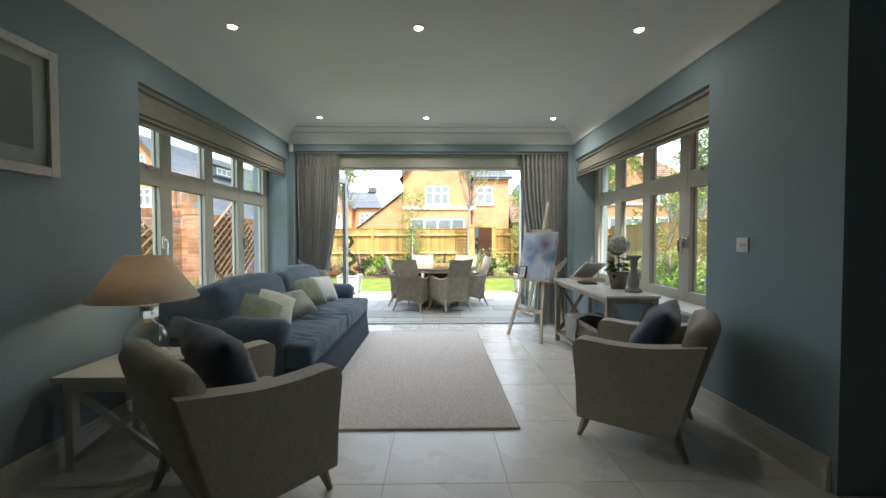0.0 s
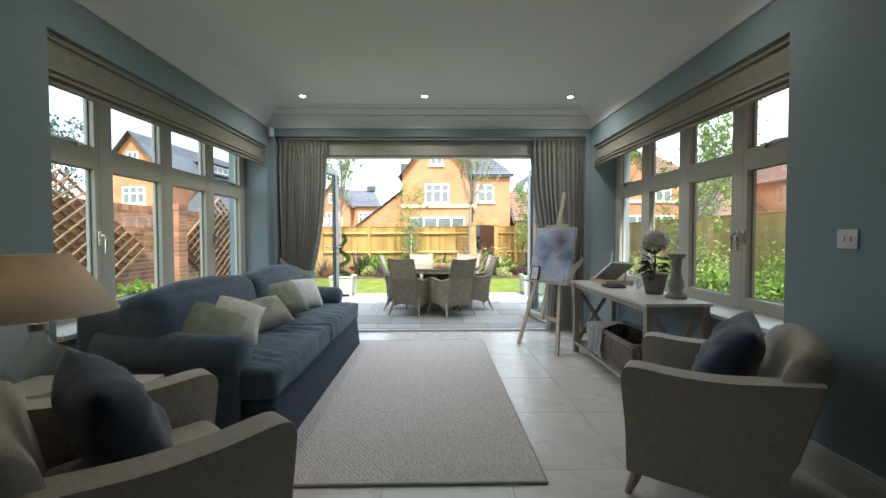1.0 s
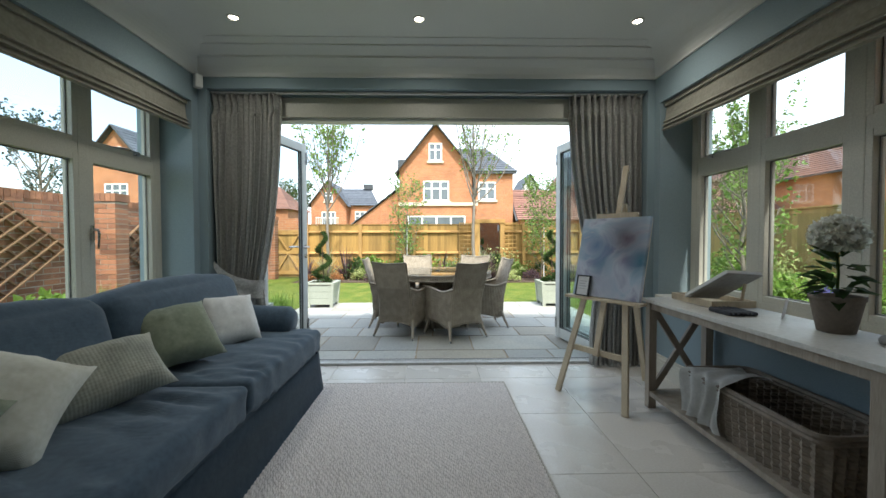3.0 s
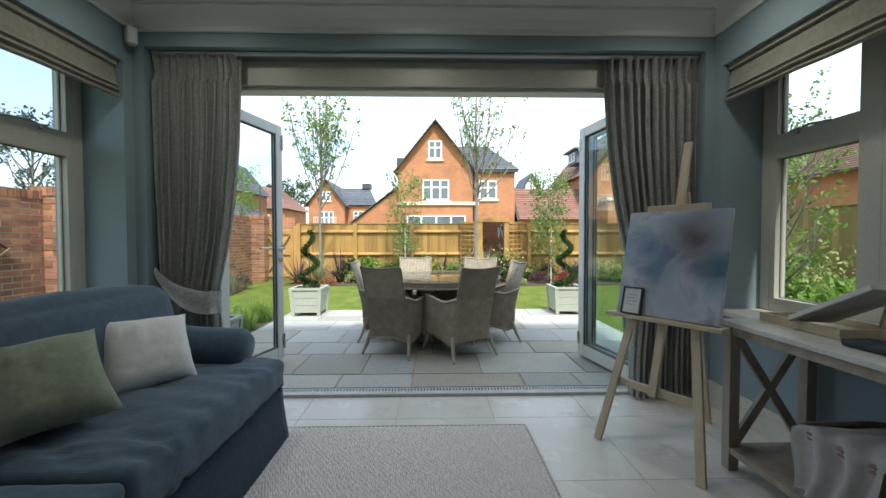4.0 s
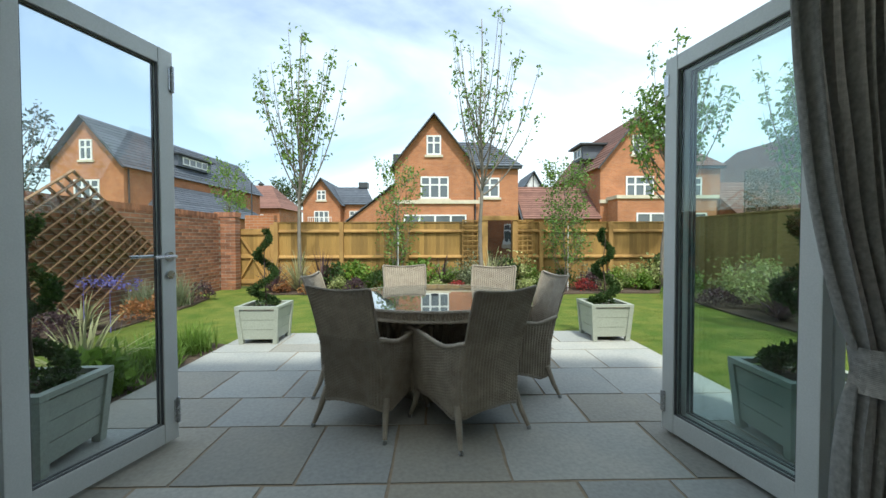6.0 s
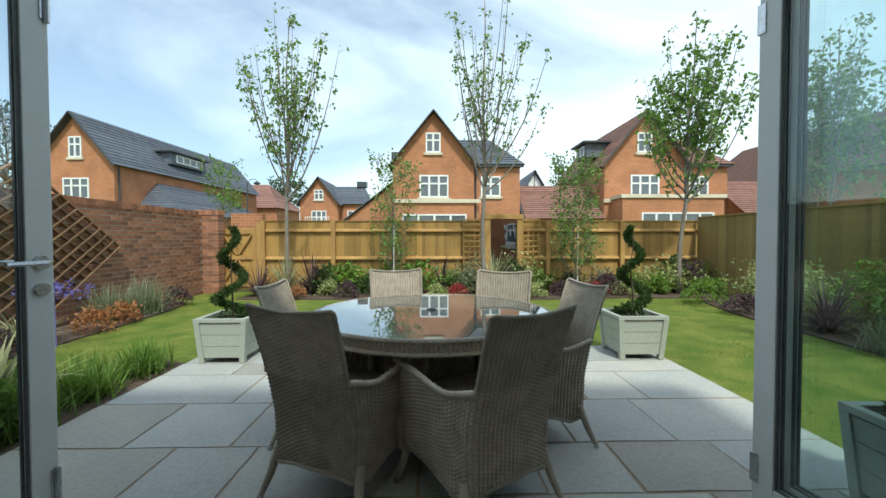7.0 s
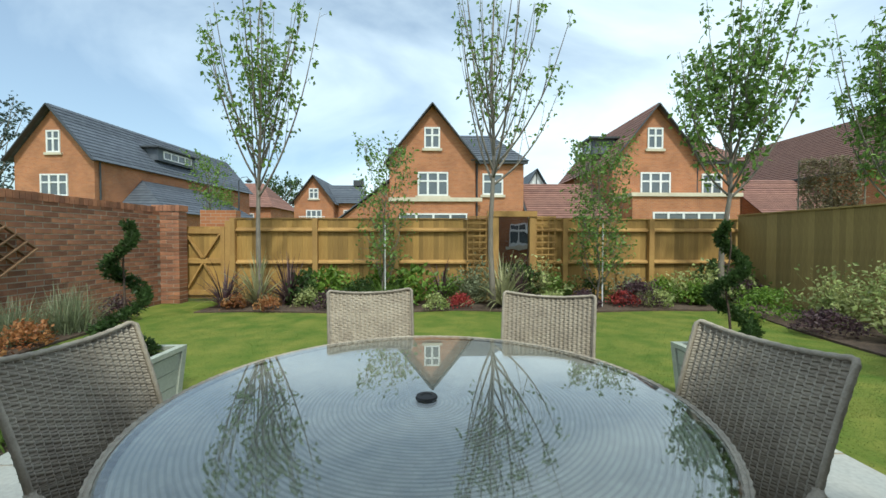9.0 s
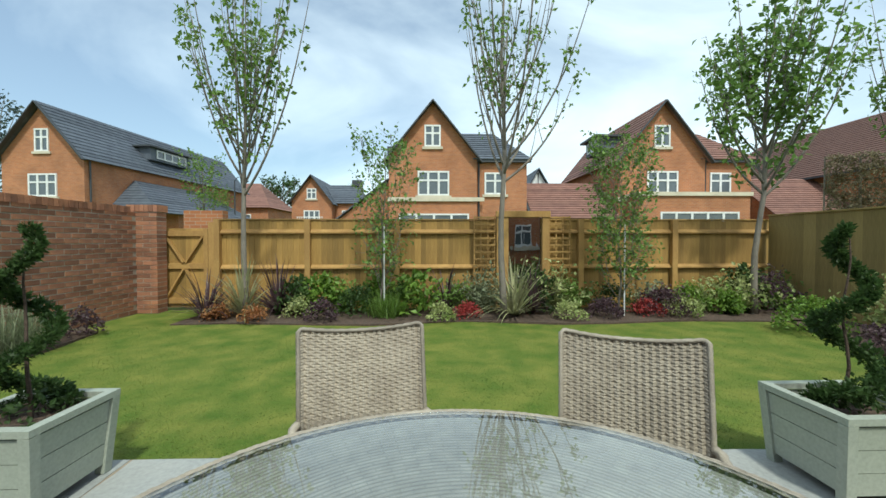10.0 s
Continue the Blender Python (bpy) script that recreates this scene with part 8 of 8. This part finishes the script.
def wicker_chair(at):
    c = thing("wicker_armchair", at, "weathered brown wicker dining armchair at the glass table", "chair", "wicker armchairs round the table")
    half, back, front, rad = 0.226, -0.25, 0.25, 0.045
    path = [(-half - 0.01, front), (-half, back + rad)]
    path += [(-half + rad - rad * math.cos(a), back + rad - rad * math.sin(a)) for a in (math.pi * k / 10 for k in range(1, 5))]
    path += [(-half + rad, back), (0, back - 0.02), (half - rad, back)]
    path += [(half - rad + rad * math.sin(a), back + rad - rad * math.cos(a)) for a in (math.pi * k / 10 for k in range(1, 5))]
    path += [(half, back + rad), (half + 0.01, front)]
    path = [Vector(p) for p in path]

    def smooth(a, b, x):
        t = max(0.0, min(1.0, (x - a) / (b - a)))
        return t * t * (3 - 2 * t)

    def top(u):
        e = min(u, 1 - u)
        return 0.55 + 0.03 * math.cos(min(e, 0.3) / 0.26 * 2.2) + 0.05 * smooth(0.24, 0.35, e)

    def crest(u):
        v = abs(2 * u - 1)
        return 0.852 + 0.020 * v ** 2 - 0.012 * max(0.0, (v - 0.92) / 0.08) ** 2

    def low(u):
        e = min(u, 1 - u)
        return 0.155 + 0.055 * math.sin(min(1, abs(e - 0.29) / 0.2) * math.pi / 2) - 0.02

    def warp(x, y, z, u):
        k = max(0.0, (z - 0.38) / 0.52)
        e = min(u, 1 - u)
        b = smooth(0.2, 0.33, e)
        taper = 0.92 + 0.08 * min(1, z / 0.45)
        return (x * taper * (1 + 0.05 * k * k * b) + (0.036 * (z / 0.6) ** 2 * (1 if x > 0 else -1)) * (1 - b) * 0.8, y * (0.94 + 0.06 * min(1, z / 0.45)) - 0.13 * k ** 1.3 * b - 0.012 * k * k * b * (abs(x) / 0.25), z)
    me, pts, lo, hi, us, total = weave_sheet(path, low, top, warp)
    part("shell", me, None, c)
    bm = nb()
    i0 = int(round(0.35 * (len(us) - 1) / 2)) * 2
    i1 = len(us) - 1 - i0
    u0, span = us[i0] / total, (us[i1] - us[i0]) / total
    for a, b in ((0, i0), (i1, len(us) - 1)):
        bm = nb()
        braid(bm, [Vector(warp(p.x, p.y, h, u / total)) for p, h, u in list(zip(pts, hi, us))[a:b + 1]], 0.0145)
        part("arm_border", bm, WICKER, c, smooth=True)
    # tall back panel that rises from the shell, with a wrapped border round its edges
    me, bpts, blo, bhi, bus, btot = weave_sheet(pts[i0:i1 + 1], lambda u: top(u0 + span * u) - 0.012, crest, lambda x, y, z, u: warp(x, y, z, u0 + span * u), stake=2 * us[1] * 0.999)
    part("back_panel", me, None, c)
    rim = [Vector(warp(p.x, p.y, h, u0 + span * u / btot)) for p, h, u in zip(bpts, bhi, bus)]
    for k, flip in ((0, False), (-1, True)):
        up = [Vector(warp(bpts[k].x, bpts[k].y, blo[k] + (bhi[k] - blo[k]) * j / 8, u0 + (span if flip else 0))) for j in range(8)]
        rim = rim + up[::-1] if flip else up + rim
    bm = nb()
    braid(bm, rim, 0.0080)
    part("back_border", bm, WICKER, c, smooth=True)
    bm = nb()
    braid(bm, [Vector(warp(p.x, p.y, h, u / total)) for p, h, u in zip(pts, lo, us)], 0.010)
    part("bottom_border", bm, WICKER, c)
    # arm fronts, woven down to the seat
    for s in (-1, 1):
        bm = nb()
        tube(bm, [(s * 0.282, 0.25, 0.55), (s * 0.266, 0.262, 0.5), (s * 0.243, 0.255, 0.3), (s * 0.228, 0.245, 0.16)], [0.016, 0.02, 0.02, 0.018], 8)
        part("arm_front", bm, WICKER, c)
    me2, *_ = weave_sheet([Vector((0.232, 0.25)), Vector((0, 0.262)), Vector((-0.232, 0.25))], lambda u: 0.17 + 0.05 * math.sin(u * math.pi), lambda u: 0.42, lambda x, y, z, u: (x, y, z))
    part("front_apron", me2, None, c)
    bm = nb()
    box(bm, -0.226, 0.226, -0.235, 0.255, 0.37, 0.43, 0.02)
    part("seat", bm, WICKER, c)
    for sx in (-1, 1):
        for sy in (-1, 1):
            bm = nb()
            tube(bm, [(sx * 0.215, sy * 0.205, 0.22), (sx * 0.235, sy * 0.235 - 0.01, 0.10), (sx * 0.255, sy * 0.27 - 0.015, 0.012)], [0.021, 0.017, 0.012], 8)
            leg = part("leg", bm, WICKER, c)
            bm = nb()
            tube(bm, [(sx * 0.253, sy * 0.267 - 0.015, 0.022), (sx * 0.256, sy * 0.272 - 0.015, 0.0)], [0.0135, 0.0145], 8)
            part("foot", bm, STEEL, leg, "small metal foot")
    return c


first = wicker_chair(pose(-0.37, 6.71, -0.004, 0, 0, -25.5))
for cx_, cy_, turn in ((0.21, 6.60, 33), (-0.565, 7.235, -90), (0.59, 7.16, 99), (0.474, 7.75, 158), (-0.21, 7.90, 193)):
    copy_thing(first, pose(cx_, cy_, -0.004, 0, 0, turn))

table = thing("garden_table", (TABC[0], TABC[1], -0.004), "round wicker garden table with a clear glass top", "table")
# woven table mat: strands run round the middle in rings, passing over and under spokes
WEAVETOP = mat("woven_table_mat", (0.42, 0.395, 0.335), (0.32, 0.30, 0.255), scale=30, rough=0.7, bump=0)
n_, l_ = WEAVETOP.node_tree.nodes, WEAVETOP.node_tree.links
co_, sx_, an_, ln_, cb_, bk_, ml_, bp_ = [n_.new("ShaderNode" + k) for k in ("TexCoord", "SeparateXYZ", "Math", "VectorMath", "CombineXYZ", "TexBrick", "MixRGB", "Bump")]
l_.new(co_.outputs["Object"], sx_.inputs["Vector"])
an_.operation = "ARCTAN2"
l_.new(sx_.outputs["Y"], an_.inputs[0])
l_.new(sx_.outputs["X"], an_.inputs[1])
flat_ = n_.new("ShaderNodeCombineXYZ")
l_.new(sx_.outputs["X"], flat_.inputs["X"])
l_.new(sx_.outputs["Y"], flat_.inputs["Y"])
ln_.operation = "LENGTH"
l_.new(flat_.outputs["Vector"], ln_.inputs[0])
l_.new(an_.outputs[0], cb_.inputs["X"])
l_.new(ln_.outputs["Value"], cb_.inputs["Y"])
l_.new(cb_.outputs["Vector"], bk_.inputs["Vector"])
bk_.inputs["Scale"].default_value = 1.0
bk_.inputs["Brick Width"].default_value, bk_.inputs["Row Height"].default_value, bk_.inputs["Mortar Size"].default_value = 2 * math.pi / 48, 0.0125, 0.0028
bk_.inputs["Color1"].default_value, bk_.inputs["Color2"].default_value, bk_.inputs["Mortar"].default_value = (1, 1, 1, 1), (0.72, 0.70, 0.68, 1), (0.28, 0.26, 0.24, 1)
ml_.blend_type = "MULTIPLY"
ml_.inputs["Fac"].default_value = 0.5
pb_ = n_["Principled BSDF"]
l_.new(pb_.inputs["Base Color"].links[0].from_socket, ml_.inputs["Color1"])
l_.new(bk_.outputs["Color"], ml_.inputs["Color2"])
l_.new(ml_.outputs["Color"], pb_.inputs["Base Color"])
bp_.inputs["Strength"].default_value, bp_.inputs["Distance"].default_value = 0.8, 0.004
l_.new(bk_.outputs["Color"], bp_.inputs["Height"])
l_.new(bp_.outputs["Normal"], pb_.inputs["Normal"])
bm = nb()
lathe(bm, [(0, TABZ - 0.03), (TABR - 0.02, TABZ - 0.03), (TABR - 0.02, TABZ - 0.012), (0, TABZ - 0.012)], 64)
part("woven_top", bm, WEAVETOP, table)
bm = nb()
lathe(bm, [(0, TABZ - 0.006), (TABR - 0.008, TABZ - 0.006), (TABR - 0.004, TABZ - 0.003), (TABR - 0.008, TABZ), (0, TABZ)], 96)
tg = part("glass_top", bm, glass_mat("table_glass", (0.94, 0.97, 0.97), gloss=0.085), table, "clear glass top")
tg.visible_shadow = False
ring = [Vector((math.cos(a) * (TABR + 0.006), math.sin(a) * (TABR + 0.006))) for a in (2 * math.pi * k / 96 for k in range(97))][::-1]
me, *_ = weave_sheet([p * 1.0 for p in ring], lambda u: TABZ - 0.066, lambda u: TABZ - 0.012, lambda x, y, z, u: (x, y, z), amp=0.004)
part("woven_rim", me, None, table)
bm = nb()
braid(bm, [Vector((p.x, p.y, TABZ - 0.010)) for p in ring], 0.010)
part("top_border", bm, WICKER, table)
bm = nb()
braid(bm, [Vector((p.x, p.y, TABZ - 0.068)) for p in ring], 0.010)
part("bottom_border", bm, WICKER, table)
base = [Vector((math.cos(a) * 0.24, math.sin(a) * 0.24)) for a in (2 * math.pi * k / 48 for k in range(49))][::-1]
me, *_ = weave_sheet(base, lambda u: 0.0, lambda u: TABZ - 0.04, lambda x, y, z, u: (x * (1 + 0.35 * (1 - z / 0.7) ** 2), y * (1 + 0.35 * (1 - z / 0.7) ** 2), z))
part("pedestal", me, None, table)
bm = nb()
lathe(bm, [(0, TABZ + 0.004), (0.014, TABZ + 0.004), (0.017, TABZ + 0.007), (0.028, TABZ + 0.006), (0.031, TABZ + 0.0005), (0, TABZ + 0.0005)], 24)
part("parasol_cap", bm, DARK, table, "black plastic parasol cap")

# bricks of the stretch of garden wall that is passed nearest
for k, (x, y, z) in enumerate(WALL_BRICKS):
    part("brick", brick_meshes[k % 5], None, bw, at=Matrix.Translation((x, y, z)))
